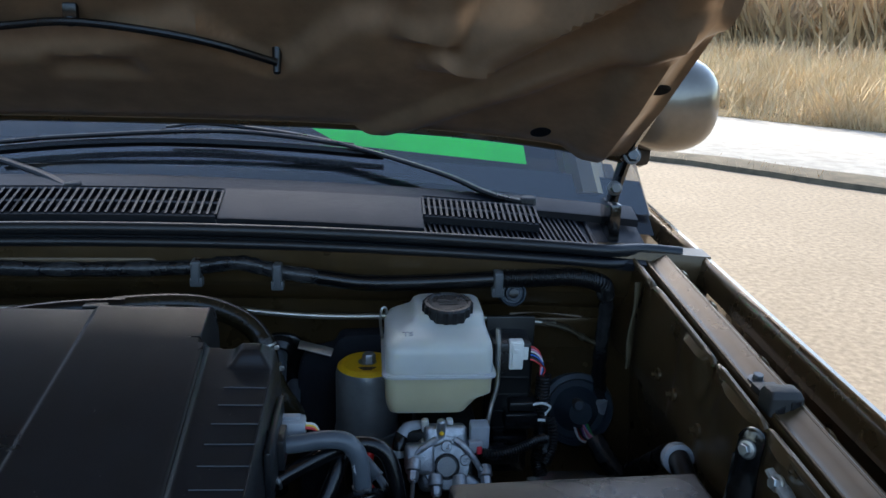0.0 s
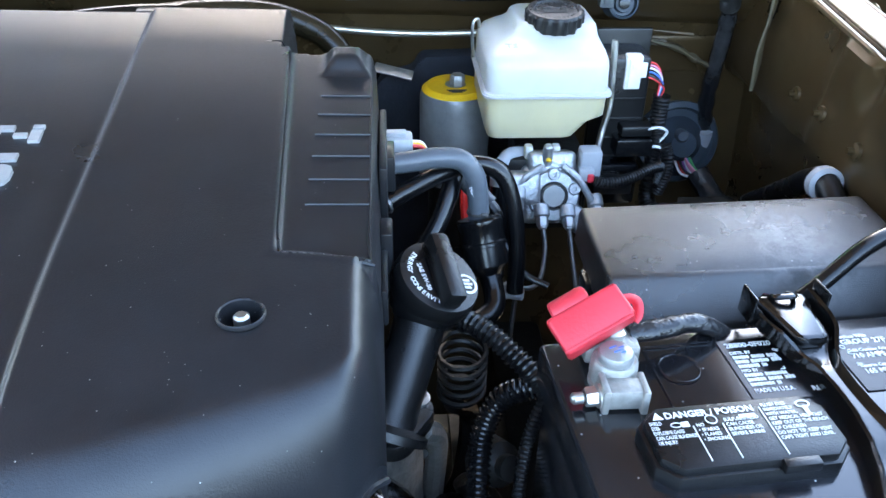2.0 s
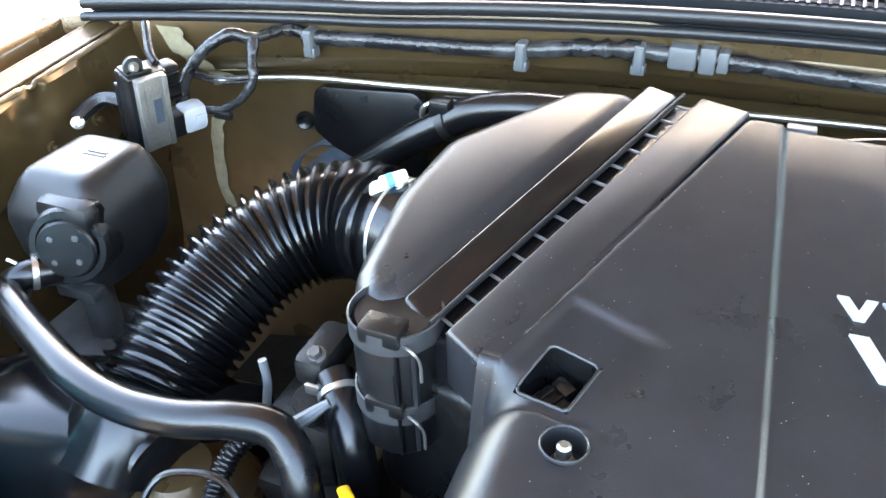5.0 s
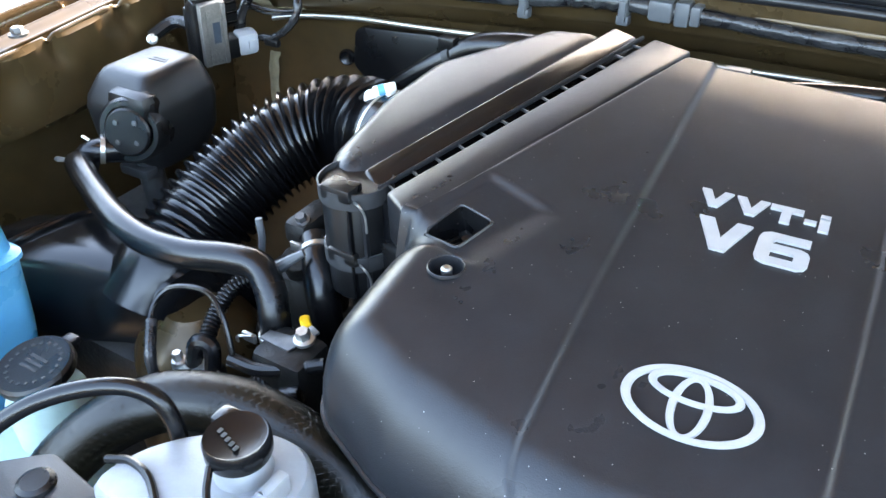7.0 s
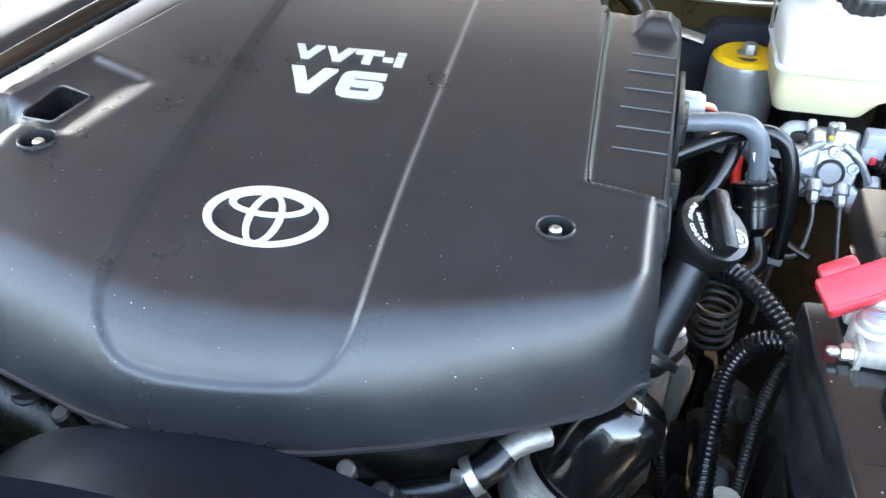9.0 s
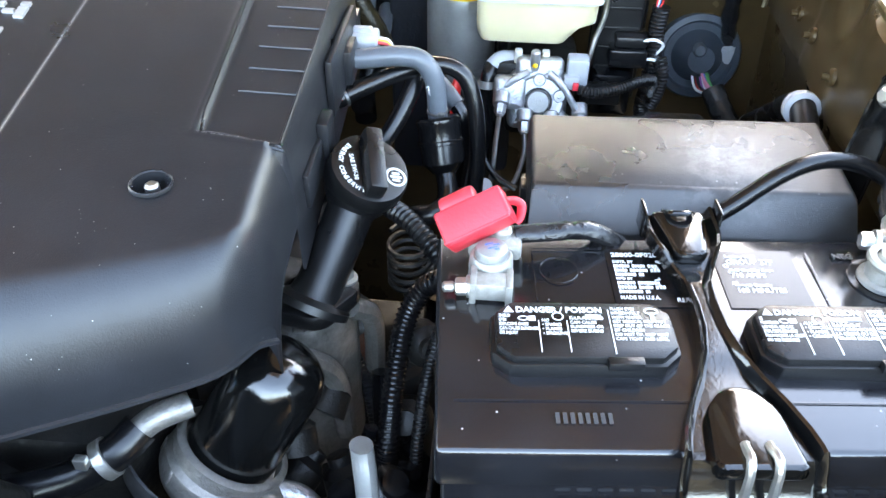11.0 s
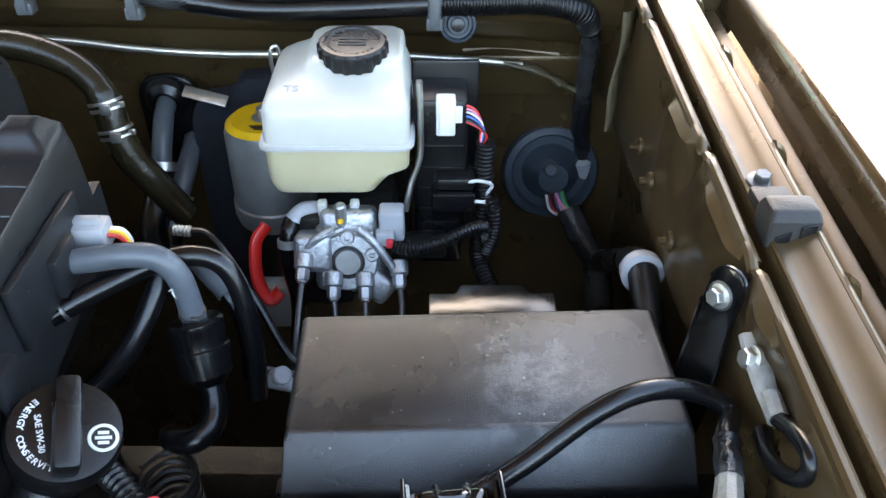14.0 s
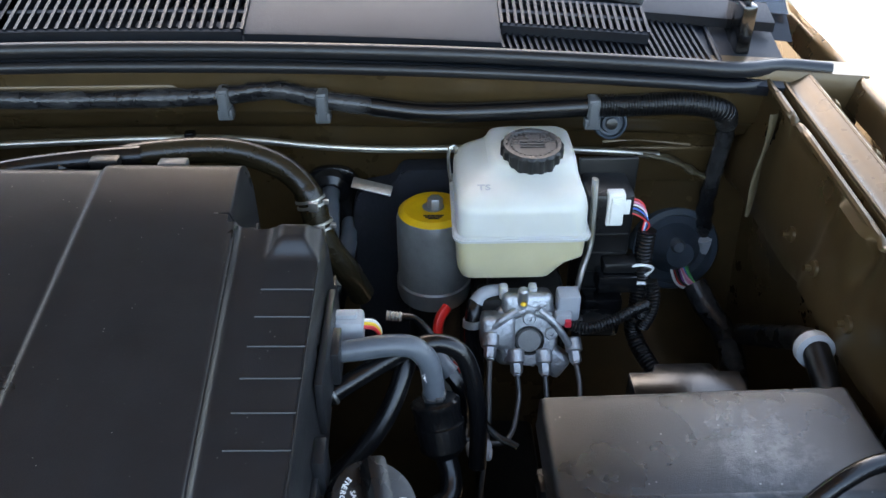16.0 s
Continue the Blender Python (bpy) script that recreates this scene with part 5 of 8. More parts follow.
# ---- battery ----
BM = Matrix.Translation((0.543, -0.044, 0)) @ Matrix.Rotation(radians(4.6), 4, "Z")
bat = thing("battery", (0.542, -0.052, 0.80), "black car battery with white printed labels, held by a steel strap", "battery")
part("case", join(box((0, 0, 0.895), (0.312, 0.166, 0.20), 0.006, BM), box((0, 0, 1.004), (0.320, 0.174, 0.032), 0.004, BM, 3)), BATTERY, bat)
for y in (-0.0895,):
    part("handle_slot", join(*[box((-0.09 + 0.012 * k, y, 0.975), (0.008, 0.004, 0.003), 0, BM) for k in range(16)]), PLASTIC_GREY, bat)
for x, lab in ((-0.0755, ("SHIELD\nEYES\nEXPLOSIVE GASES\nCAN CAUSE BLINDNESS\nOR INJURY", "NO\n• SPARKS\n• FLAMES\n• SMOKING", "SULFURIC ACID\nCAN CAUSE\nBLINDNESS OR\nSEVERE BURNS", "FLUSH EYES\nIMMEDIATELY\nWITH WATER.\nGET MEDICAL HELP FAST\nKEEP OUT OF THE REACH\nOF CHILDREN\nDO NOT TIP, KEEP VENT\nCAPS TIGHT AND LEVEL")),
               (0.0745, ("SE\nPROTÉGER\nLES YEUX. LES GAZ\nEXPLOSIFS PEUVENT\nPROVOQUER LA CÉCITÉ\nOU DES BLESSURES", "AUCUNE\n• ÉTINCELLE\n• FLAMME\n• CIGARETTE", "L'ACIDE\nSULFURIQUE\nPEUT PROVOQUER\nLA CÉCITÉ OU DE\nGRAVES BRÛLURES", "RINCER\nIMMÉDIATEMENT\nLES YEUX À L'EAU ET\nCONSULTER UN MÉDECIN\nSANS TARDER.\nTENIR HORS DE LA PORTÉE\nDES ENFANTS"))):
    out = [(-0.053, -0.014), (-0.043, -0.0235), (0.043, -0.0235), (0.053, -0.014), (0.053, 0.014), (0.043, 0.0235), (-0.043, 0.0235), (-0.053, 0.014)]
    cm = BM @ Matrix.Translation((x, -0.0135, 0))
    vc = part("vent_cap", join(prism(out, 1.018, 1.0295, 0.0012, cm), prism([(a * 0.955, b * 0.92) for a, b in out], 1.028, 1.0345, 0.0015, cm)), PLASTIC, bat, "black vent cap with white print")
    part("cap_tab", box((0.020, -0.0235, 1.0315), (0.020, 0.006, 0.006), 0.001, cm), PLASTIC, vc)
    tm = cm @ Matrix.Translation((0, 0, 1.0348))
    words("cap_title", "DANGER / POISON", 0.0062, tm @ Matrix.Translation((-0.0385, 0.0128, 0)), INK, vc, 0.00016, 0.0001, 0.95)
    part("warning_mark", prism([(-0.0455, 0.0125), (-0.0395, 0.0125), (-0.0425, 0.0178)], 0, 0.0002, 0, tm), INK, vc)
    for (cx, cy), txt in zip(((-0.0485, 0.0088), (-0.0240, 0.0052), (-0.0080, 0.0072), (0.0165, 0.0150)), lab):
        words("cap_text", txt, 0.0034, tm @ Matrix.Translation((cx, cy, 0)), INK, vc, 0.00003, 0.0001, 0.62 if cx < -0.03 else 0.82 if cx < 0 else 0.80)
    for mark in [bar((cx, -0.006), 0.0005, 0.024, tm) for cx in (-0.0258, -0.0096)] + [bar((0.0150, -0.002), 0.0005, 0.034, tm), ellipse_ring(-0.0145, 0.0095, 0.0034, 0.0034, 0.0007, 0.0007, tm, 0.0002, 18), bar((0.006, 0.0098), 0.009, 0.0022, tm), ellipse_ring(0.040, 0.0145, 0.0042, 0.0028, 0.001, 0.001, tm, 0.0002, 18), bar((0.040, 0.0095), 0.0022, 0.007, tm), ellipse_ring(-0.0345, 0.0078, 0.0032, 0.002, 0.0008, 0.0008, tm, 0.0002, 14), bar((-0.0295, 0.0078), 0.004, 0.0034, tm)]:
        part("cap_print", mark, INK, vc)
lm = BM @ Matrix.Translation((0, 0, 1.0206))
part("label", box((-0.022, 0.046, 0), (0.056, 0.054, 0.0005), 0, lm), LABEL_BLACK, bat, "glossy black printed label")
part("label", box((0.046, 0.046, 0), (0.052, 0.054, 0.0005), 0, lm), LABEL_BLACK, bat, "glossy black printed label")
lt = BM @ Matrix.Translation((0, 0, 1.0211))
words("label_text", "28800-0F020", 0.0058, lt @ Matrix.Translation((-0.0465, 0.0655, 0)), INK, bat, 0.00012, 0.0001, 0.98)
words("label_text", "DISTR. BY", 0.0036, lt @ Matrix.Translation((-0.0465, 0.0592, 0)), INK, bat, 0.00008, 0.0001, 0.85)
words("label_text", "MFD BY", 0.0036, lt @ Matrix.Translation((-0.0465, 0.0432, 0)), INK, bat, 0.00008, 0.0001, 0.85)
for y, runs in ((0.0563, (0.0105, 0.0085, 0.0065)), (0.0523, (0.0085, 0.0115, 0.0065)), (0.0483, (0.0135, 0.0035)), (0.0403, (0.0115, 0.0140)), (0.0363, (0.0115, 0.0090, 0.0065)), (0.0323, (0.0150, 0.0030))):
    x = -0.0465
    for w in runs:
        n = max(2, int(w / 0.0017))
        part("label_print", join(*[bar((x + w * (q + 0.5) / n, y), w / n * 0.74, 0.0023 if q % 3 else 0.0027, lt) for q in range(n)]), INK, bat)
        x += w + 0.0015
words("label_text", "MADE IN U.S.A.", 0.0046, lt @ Matrix.Translation((-0.0465, 0.0255, 0)), INK, bat, 0.0001, 0.0001, 0.80)
for txt, sz, y in (("Replace With", 0.0040, 0.0655), ("GROUP 27F", 0.0064, 0.0595), ("Cold Cranking Amps", 0.0036, 0.0525), ("710 AMPS", 0.0058, 0.0468), ("Reserve Capacity", 0.0036, 0.0385), ("165 MINUTES", 0.0058, 0.0328)):
    words("label_text", txt, sz, lt @ Matrix.Translation((0.0275, y, 0)), INK, bat, 0.00014, 0.0001, 0.92)
for k, (a, txt) in enumerate(((205, "P"), (190, "L"), (165, "E"), (150, "R"), (30, "O"), (15, "U"), (-10, "R"))):
    words("label_text", txt, 0.005, lt @ Matrix.Translation((0.004 + 0.023 * math.cos(radians(a)), 0.047 + 0.023 * math.sin(radians(a)), 0)) @ Matrix.Rotation(radians(a - 90), 4, "Z"), INK, bat, 0.0001, 0.0001)
words("label_text", "RECYCLE", 0.005, lt @ Matrix.Translation((-0.012, 0.0235, 0)), INK, bat, 0.0001, 0.0001)
words("moulded_text", "NEG", 0.0065, lt @ Matrix.Translation((0.099, 0.066, 0)), INK_GREY, bat, 0.0002, 0.0004)
part("moulded_print", join(*[bar((-0.095 + 0.004 * k, -0.066), 0.0022, 0.007, lt) for k in range(8)]), INK_GREY, bat)
part("moulded_ring", ellipse_ring(-0.082, 0.052, 0.0125, 0.0125, 0.0008, 0.0008, lt, 0.0004, 30), BATTERY, bat)
part("moulded_line", join(bar((-0.098, 0.048), 0.0008, 0.05, lt), bar((-0.075, 0.073), 0.046, 0.0008, lt), bar((0.082, 0.045), 0.0008, 0.052, lt), bar((0.0, -0.054), 0.30, 0.0007, lt)), BATTERY, bat)

# strap over the battery
strap = thing("battery_strap", (0.542, 0.05, 1.02), "glossy black pressed steel hold-down strap across the battery", "strap")
rows = []
for f in [k / 60 for k in range(61)]:
    y = 0.098 - 0.205 * f
    w = lerp_table([(-0.12, 0.038), (-0.098, 0.037), (-0.080, 0.033), (-0.062, 0.0265), (-0.045, 0.0185), (-0.025, 0.0115), (-0.005, 0.0082), (0.015, 0.0074), (0.032, 0.0084), (0.046, 0.0140), (0.060, 0.0205), (0.072, 0.0235), (0.10, 0.0240)], y)
    z = 1.0285 + (0.006 * step(y - 0.05, 0.02)) - 0.02 * step(-0.098 - y, 0.012)
    web = z - 0.004 * step(w - 0.012, 0.01)
    rows.append([BM @ Vector((a, y, b)) for a, b in ((-w, z - 0.007), (-w, z + 0.003), (-w + 0.0012, z + 0.0042), (-w + 0.003, z + 0.003), (-w + 0.0055, web), (w - 0.0055, web), (w - 0.003, z + 0.003), (w - 0.0012, z + 0.0042), (w, z + 0.003), (w, z - 0.007))])
part("bar", loft(rows, closed=False), ENAMEL, strap)
part("boss", prism(round_poly([(-0.018, 0.096), (-0.010, 0.050), (0.010, 0.050), (0.018, 0.096)], 0.006), 1.028, 1.037, 0.003, BM), ENAMEL, strap)
for a in (-0.0245, 0.0245):
    part("ear", box((a, 0.088, 1.036), (0.0022, 0.018, 0.020), 0.001, BM), ENAMEL, strap)
part("hook_eye", tube([BM @ Vector(q) for q in ((-0.008, 0.098, 1.034), (-0.006, 0.088, 1.040), (0.006, 0.088, 1.040), (0.008, 0.098, 1.034))], 0.002, 8, 5), ENAMEL, strap)
part("front_boss", prism(round_poly([(-0.024, -0.105), (-0.019, -0.066), (-0.008, -0.052), (0.008, -0.052), (0.019, -0.066), (0.024, -0.105)], 0.006), 1.022, 1.0325, 0.003, BM), ENAMEL, strap)
part("front_hook", tube([BM @ Vector(q) for q in ((-0.006, -0.090, 1.033), (-0.007, -0.106, 1.030), (-0.006, -0.112, 0.96), (0.006, -0.112, 0.96), (0.007, -0.106, 1.030), (0.006, -0.090, 1.033))], 0.0025, 8, 6), ZINC, strap, "zinc hook bolt")

# terminals
tp = thing("positive_terminal", (0.411, -0.011, 1.02), "silver battery clamp with a lifted red plastic cover", "battery terminal")
tl = BM @ Vector((-0.126, 0.047, 0))
tx, ty = tl.x, tl.y
part("post", lathe([(0.014, 0), (0.014, 0.003), (0.0092, 0.006), (0.0088, 0.022), (0.008, 0.024), (0, 0.025)], Matrix.Translation((tx, ty, 1.019)), 28), LEAD, tp, "grey lead post")
part("clamp_ring", lathe([(0.0092, 0), (0.0135, 0.0), (0.0140, 0.004), (0.0135, 0.012), (0.0120, 0.014), (0.0092, 0.014), (0.0092, 0)], Matrix.Translation((tx, ty, 1.024)), 30), LEAD, tp)
part("clamp_jaw", join(box((tx + 0.001, ty - 0.019, 1.028), (0.024, 0.014, 0.014), 0.003), box((tx + 0.012, ty - 0.019, 1.027), (0.004, 0.018, 0.018), 0.001), box((tx - 0.010, ty - 0.018, 1.027), (0.004, 0.018, 0.018), 0.001)), LEAD, tp)
part("clamp_bolt", join(hexbolt((tx - 0.012, ty - 0.019, 1.027), (tx - 0.021, ty - 0.020, 1.027), 0.0058, 0.007), cyl((tx - 0.021, ty - 0.020, 1.027), (tx - 0.029, ty - 0.021, 1.027), 0.0034)), ZINC, tp)
part("bridge", box((tx + 0.002, ty + 0.022, 1.030), (0.034, 0.024, 0.012), 0.003), LEAD, tp)
part("stud_nut", join(hexbolt((tx + 0.002, ty + 0.026, 1.036), (tx + 0.003, ty + 0.028, 1.046), 0.0085, 0.011), cyl((tx + 0.002, ty + 0.026, 1.04), (tx + 0.003, ty + 0.028, 1.056), 0.004)), ZINC, tp, "zinc nut and stud")
part("post_dome", lathe([(0.0105, 0), (0.0108, 0.003), (0.0095, 0.0055), (0.006, 0.0072), (0, 0.0078)], Matrix.Translation((tx, ty, 1.0375)), 28), STEEL, tp, "smooth grey post cap")
part("post_mark", join(*[box((dx, dy, 0.0074 - 8 * (dx * dx + dy * dy)), (w, 0.0010, 0.0006), 0, Matrix.Translation((tx + 0.001, ty - 0.001, 1.0376)) @ Matrix.Rotation(0.4, 4, "Z")) for dx, dy, w in ((-0.002, 0.003, 0.005), (0.002, 0.001, 0.004), (-0.001, -0.001, 0.006), (0.001, -0.003, 0.003))]), WIRES[6], tp, "blue ink scribble")
ru, rv = Vector((0.040, 0.008, 0.021)).normalized(), Vector((0.50, -0.80, -0.42))
rv = (rv - ru * rv.dot(ru)).normalized()
rw = ru.cross(rv) * (1 if ru.cross(rv).z > 0 else -1)
ro = Vector((0.3745, 0.0105, 1.0525))
rm = Matrix(((ru.x, rv.x, rw.x, ro.x), (ru.y, rv.y, rw.y, ro.y), (ru.z, rv.z, rw.z, ro.z), (0, 0, 0, 1)))
rc = part("red_cover", prism(round_poly([(0.0, 0.0), (0.046, 0.0), (0.047, 0.0225), (0.001, 0.0245)], 0.003, 3), -0.019, 0.0, 0.0022, rm, 3), RED, tp, "glossy red plastic terminal cover")
part("cover_bump", join(loft([[rm @ Vector((x, -0.004 - 0.0085 * k * math.cos(a) + 0.002, -0.010 + 0.0085 * k * math.sin(a))) for a in [2 * math.pi * i / 20 for i in range(20)]] for x, k in ((0.005, 0.70), (0.0058, 0.92), (0.0075, 1.0), (0.0265, 1.0), (0.0285, 0.92), (0.0295, 0.70))])), RED, rc)
part("cover_hinge", tube([rm @ Vector(q) for q in ((0.044, 0.008, -0.012), (0.050, 0.010, -0.014), (0.0525, 0.014, -0.016), (0.049, 0.020, -0.017), (0.045, 0.022, -0.017))], 0.0015, 10, 6, flat=2.2), RED, rc)
part("cover_rib", box((0.023, 0.0225, 0.0002), (0.044, 0.0018, 0.0016), 0.0005, rm), RED, rc)
pc = thing("positive_cable", (tx + 0.05, ty + 0.03, 1.0), "black taped cable from the positive clamp", "cable")
part("cable", tube([(tx + 0.014, ty + 0.026, 1.034), (tx + 0.036, ty + 0.030, 1.034), (tx + 0.062, ty + 0.040, 1.030), (tx + 0.088, ty + 0.046, 1.012), (tx + 0.095, ty + 0.048, 0.985), (tx + 0.06, ty + 0.06, 0.95)], 0.0072, 12, 8, flat=0.8, wob=0.25), TAPE, pc)

tn = thing("negative_terminal", (0.665, 0.0, 1.02), "silver battery clamp on the negative post", "battery terminal")
tr_ = BM @ Vector((0.1235, 0.046, 0))
nx, ny = tr_.x, tr_.y
part("post", lathe([(0.0085, 0), (0.0092, 0.019), (0.0080, 0.0225), (0.004, 0.0242), (0, 0.0245)], Matrix.Translation((nx, ny, 1.0195)), 28), LEAD, tn, "grey lead post")
part("clamp_ring", lathe([(0.0155, 0), (0.0165, 0.001), (0.0160, 0.003), (0.0130, 0.0045), (0.0126, 0.013), (0.0148, 0.0155), (0.0152, 0.0175), (0.0142, 0.0195), (0.0095, 0.0190), (0.0092, 0.004), (0.0155, 0)], Matrix.Translation((nx, ny, 1.0205)), 32), LEAD, tn)
part("rubber_ring", lathe([(0.0165, 0), (0.0215, 0), (0.0215, 0.0012), (0.0165, 0.0014)], Matrix.Translation((nx, ny, 1.0195)), 32), LABEL_BLACK, tn, "thin dark sealing ring")
part("clamp_ears", join(box((nx + 0.014, ny + 0.014, 1.033), (0.008, 0.022, 0.016), 0.003, None), box((nx + 0.003, ny + 0.018, 1.033), (0.008, 0.022, 0.016), 0.003)), LEAD, tn)
part("clamp_bolt", hexbolt((nx - 0.002, ny + 0.022, 1.034), (nx - 0.012, ny + 0.023, 1.034), 0.006, 0.008), ZINC, tn)
part("cable_lug", tube([(nx + 0.006, ny + 0.016, 1.037), (nx + 0.012, ny + 0.034, 1.036), (nx + 0.017, ny + 0.050, 1.036)], lambda f: 0.0085 - 0.002 * f, 10, 6), LEAD, tn)
nc = thing("negative_cable", (0.62, 0.09, 1.0), "thick black ground cable arching over the battery edge", "cable")
part("cable", tube([(nx + 0.016, ny + 0.048, 1.036), (nx + 0.022, ny + 0.072, 1.036), (0.692, 0.104, 1.034), (0.668, 0.108, 1.045), (0.640, 0.103, 1.049), (0.612, 0.093, 1.042), (0.58, 0.080, 1.022), (0.553, 0.072, 1.004), (0.535, 0.070, 0.985), (0.52, 0.075, 0.95)], 0.0062, 14, 8), RUBBER, nc)
part("tape_sleeve", tube([(0.560, 0.0745, 1.008), (0.545, 0.070, 0.998), (0.535, 0.070, 0.985)], 0.0082, 12, 6, wob=0.2), TAPE, nc)
part("heat_shrink", tube([(nx + 0.015, ny + 0.043, 1.0365), (nx + 0.018, ny + 0.056, 1.0365), (nx + 0.021, ny + 0.068, 1.0362)], 0.0075, 12, 6, wob=0.3), TAPE, nc)
tray = thing("battery_tray", (0.55, -0.03, 0.78), "dark steel tray under the battery", "tray")
part("pan", box((0.548, -0.045, 0.785), (0.335, 0.20, 0.02), 0.004), DARK, tray)
part("support", box((0.57, -0.03, 0.61), (0.20, 0.12, 0.36), 0.01), DARK, tray)
part("rod", cyl((0.537, 0.056, 0.79), (0.537, 0.056, 1.005), 0.003), ZINC, tray)
part("edge_guard", box((0.384, -0.07, 0.86), (0.003, 0.10, 0.12), 0.001, None), PLASTIC, tray)

# ---- fuse box ----
fb = thing("fuse_box", (0.56, 0.15, 0.95), "large black plastic fuse box with a dusty stained lid", "fuse box")
rows = [[(0.438, 0.082, 0.978), (0.679, 0.080, 0.984), (0.675, 0.204, 0.990), (0.438, 0.206, 0.984)],
        [(0.439, 0.084, 0.986), (0.678, 0.082, 0.993), (0.674, 0.203, 0.996), (0.439, 0.205, 0.990)],
        [(0.4405, 0.1045, 1.0095), (0.6765, 0.1025, 1.0165), (0.673, 0.2030, 1.0205), (0.4395, 0.2050, 1.0125)],
        [(0.4435, 0.1080, 1.0130), (0.6735, 0.1060, 1.0200), (0.670, 0.2000, 1.0235), (0.4425, 0.2020, 1.0160)]]
LID = mat("stained_lid_plastic", (0.0105, 0.0100, 0.0100), 0.29, 0, 0.3, 40, 0.3, 1200, 0.1, speck=0.5, dust=(0.05, 0.048, 0.046), dust_amount=0.10, spec=1.0, blotch=10.0, stain=(0.03, -0.012, 0.02, 0.055))
bm = loft([[Vector(v) for v in r] for r in rows])
bmesh.ops.bevel(bm, geom=[e for e in bm.edges], offset=0.0022, segments=2, affect="EDGES", profile=0.5)
part("lid", bm, LID, fb, "dusty black lid with a sloped front")
lid_rows = []
for j in range(13):
    v = -1 + j / 6
    row = []
    for i in range(21):
        u = -1 + i / 10
        a = Vector((0.4435, 0.1080, 1.0130)).lerp(Vector((0.6735, 0.1060, 1.0200)), (u + 1) / 2)
        b = Vector((0.4425, 0.2020, 1.0160)).lerp(Vector((0.670, 0.2000, 1.0235)), (u + 1) / 2)
        row.append(a.lerp(b, (v + 1) / 2) + Vector((0, 0, -0.0008 + 0.0052 * (1 - u * u) * (1 - v ** 4))))
    lid_rows.append(row)
part("lid_crown", loft(lid_rows, closed=False), LID, fb, "slightly domed lid top")
part("lower_box", prism(round_poly([(0.446, 0.090), (0.670, 0.088), (0.668, 0.198), (0.446, 0.200)], 0.008), 0.80, 0.982, 0.003), PLASTIC, fb)
part("lid_clip", box((0.437, 0.150, 0.975), (0.006, 0.022, 0.02), 0.002), PLASTIC, fb)
part("lid_clip", box((0.437, 0.10, 0.968), (0.008, 0.012, 0.012), 0.002), PLASTIC, fb)
for k in range(6):
    part("side_rib", box((0.47 + 0.035 * k, 0.0865, 0.955), (0.003, 0.005, 0.04), 0.001), PLASTIC, fb)
part("stay", box((0.70, 0.14, 0.90), (0.10, 0.03, 0.02), 0.004), DARK, fb)
fb2 = thing("relay_box", (0.57, 0.26, 0.92), "small black relay box behind the fuse box", "relay box")
part("lid", prism([(0.524, 0.222), (0.618, 0.222), (0.618, 0.262), (0.600, 0.262), (0.596, 0.272), (0.548, 0.272), (0.544, 0.262), (0.524, 0.262)], 0.955, 0.985, 0.0015), GLOSSBLACK, fb2)
part("lower_box", box((0.571, 0.240, 0.89), (0.088, 0.036, 0.14), 0.004), PLASTIC, fb2)
part("stay", box((0.60, 0.21, 0.85), (0.04, 0.06, 0.02), 0.003), DARK, fb2)


# ---- brake reservoir, pressure can and valve block ----
res = thing("brake_reservoir", (0.445, 0.45, 0.97), "milky white brake fluid reservoir, amber fluid showing low, black cap", "reservoir")


def soft_ring(x0, x1, y0, y1, z, r=0.014, n=5):
    return [(x, y, z) for x, y in round_poly([(x0, y0), (x1, y0), (x1, y1), (x0, y1)], r, n)]


upper = [soft_ring(0.384, 0.508, 0.394, 0.522, 1.030), soft_ring(0.3815, 0.5105, 0.3915, 0.525, 1.031), soft_ring(0.3815, 0.5105, 0.3915, 0.525, 1.035), soft_ring(0.384, 0.508, 0.394, 0.522, 1.036),
         soft_ring(0.384, 0.508, 0.394, 0.522, 1.060, 0.018), soft_ring(0.3855, 0.507, 0.396, 0.522, 1.066, 0.018), soft_ring(0.390, 0.505, 0.402, 0.522, 1.0715, 0.018), soft_ring(0.397, 0.5035, 0.412, 0.522, 1.0745, 0.018), soft_ring(0.410, 0.503, 0.430, 0.524, 1.0775, 0.018), soft_ring(0.4165, 0.503, 0.438, 0.526, 1.081, 0.018), soft_ring(0.4190, 0.502, 0.441, 0.527, 1.086, 0.018), soft_ring(0.4225, 0.499, 0.446, 0.523, 1.0885, 0.016)]
part("upper_shell", loft(upper), MILKY, res, "milky white plastic shell")
lower = [soft_ring(0.395, 0.470, 0.407, 0.512, 0.982), soft_ring(0.388, 0.478, 0.398, 0.518, 0.986), soft_ring(0.385, 0.484, 0.395, 0.520, 0.995), soft_ring(0.384, 0.492, 0.394, 0.521, 1.004), soft_ring(0.384, 0.507, 0.394, 0.522, 1.010), soft_ring(0.384, 0.508, 0.394, 0.522, 1.030)]
part("lower_shell", loft(lower), MILKY_FLUID, res, "amber-tinted lower shell with fluid")
part("seam", loft([soft_ring(0.380, 0.512, 0.390, 0.5265, 1.0315), soft_ring(0.380, 0.512, 0.390, 0.5265, 1.0340)]), MILKY, res)
kn = []
for k in range(72):
    a = 2 * math.pi * k / 72
    kn.append((math.cos(a), math.sin(a), 0.0308 if k % 4 < 2 else 0.0292))
cm = Matrix.Translation((0.459, 0.462, 1.084)) @ Matrix.Rotation(radians(5), 4, "X")
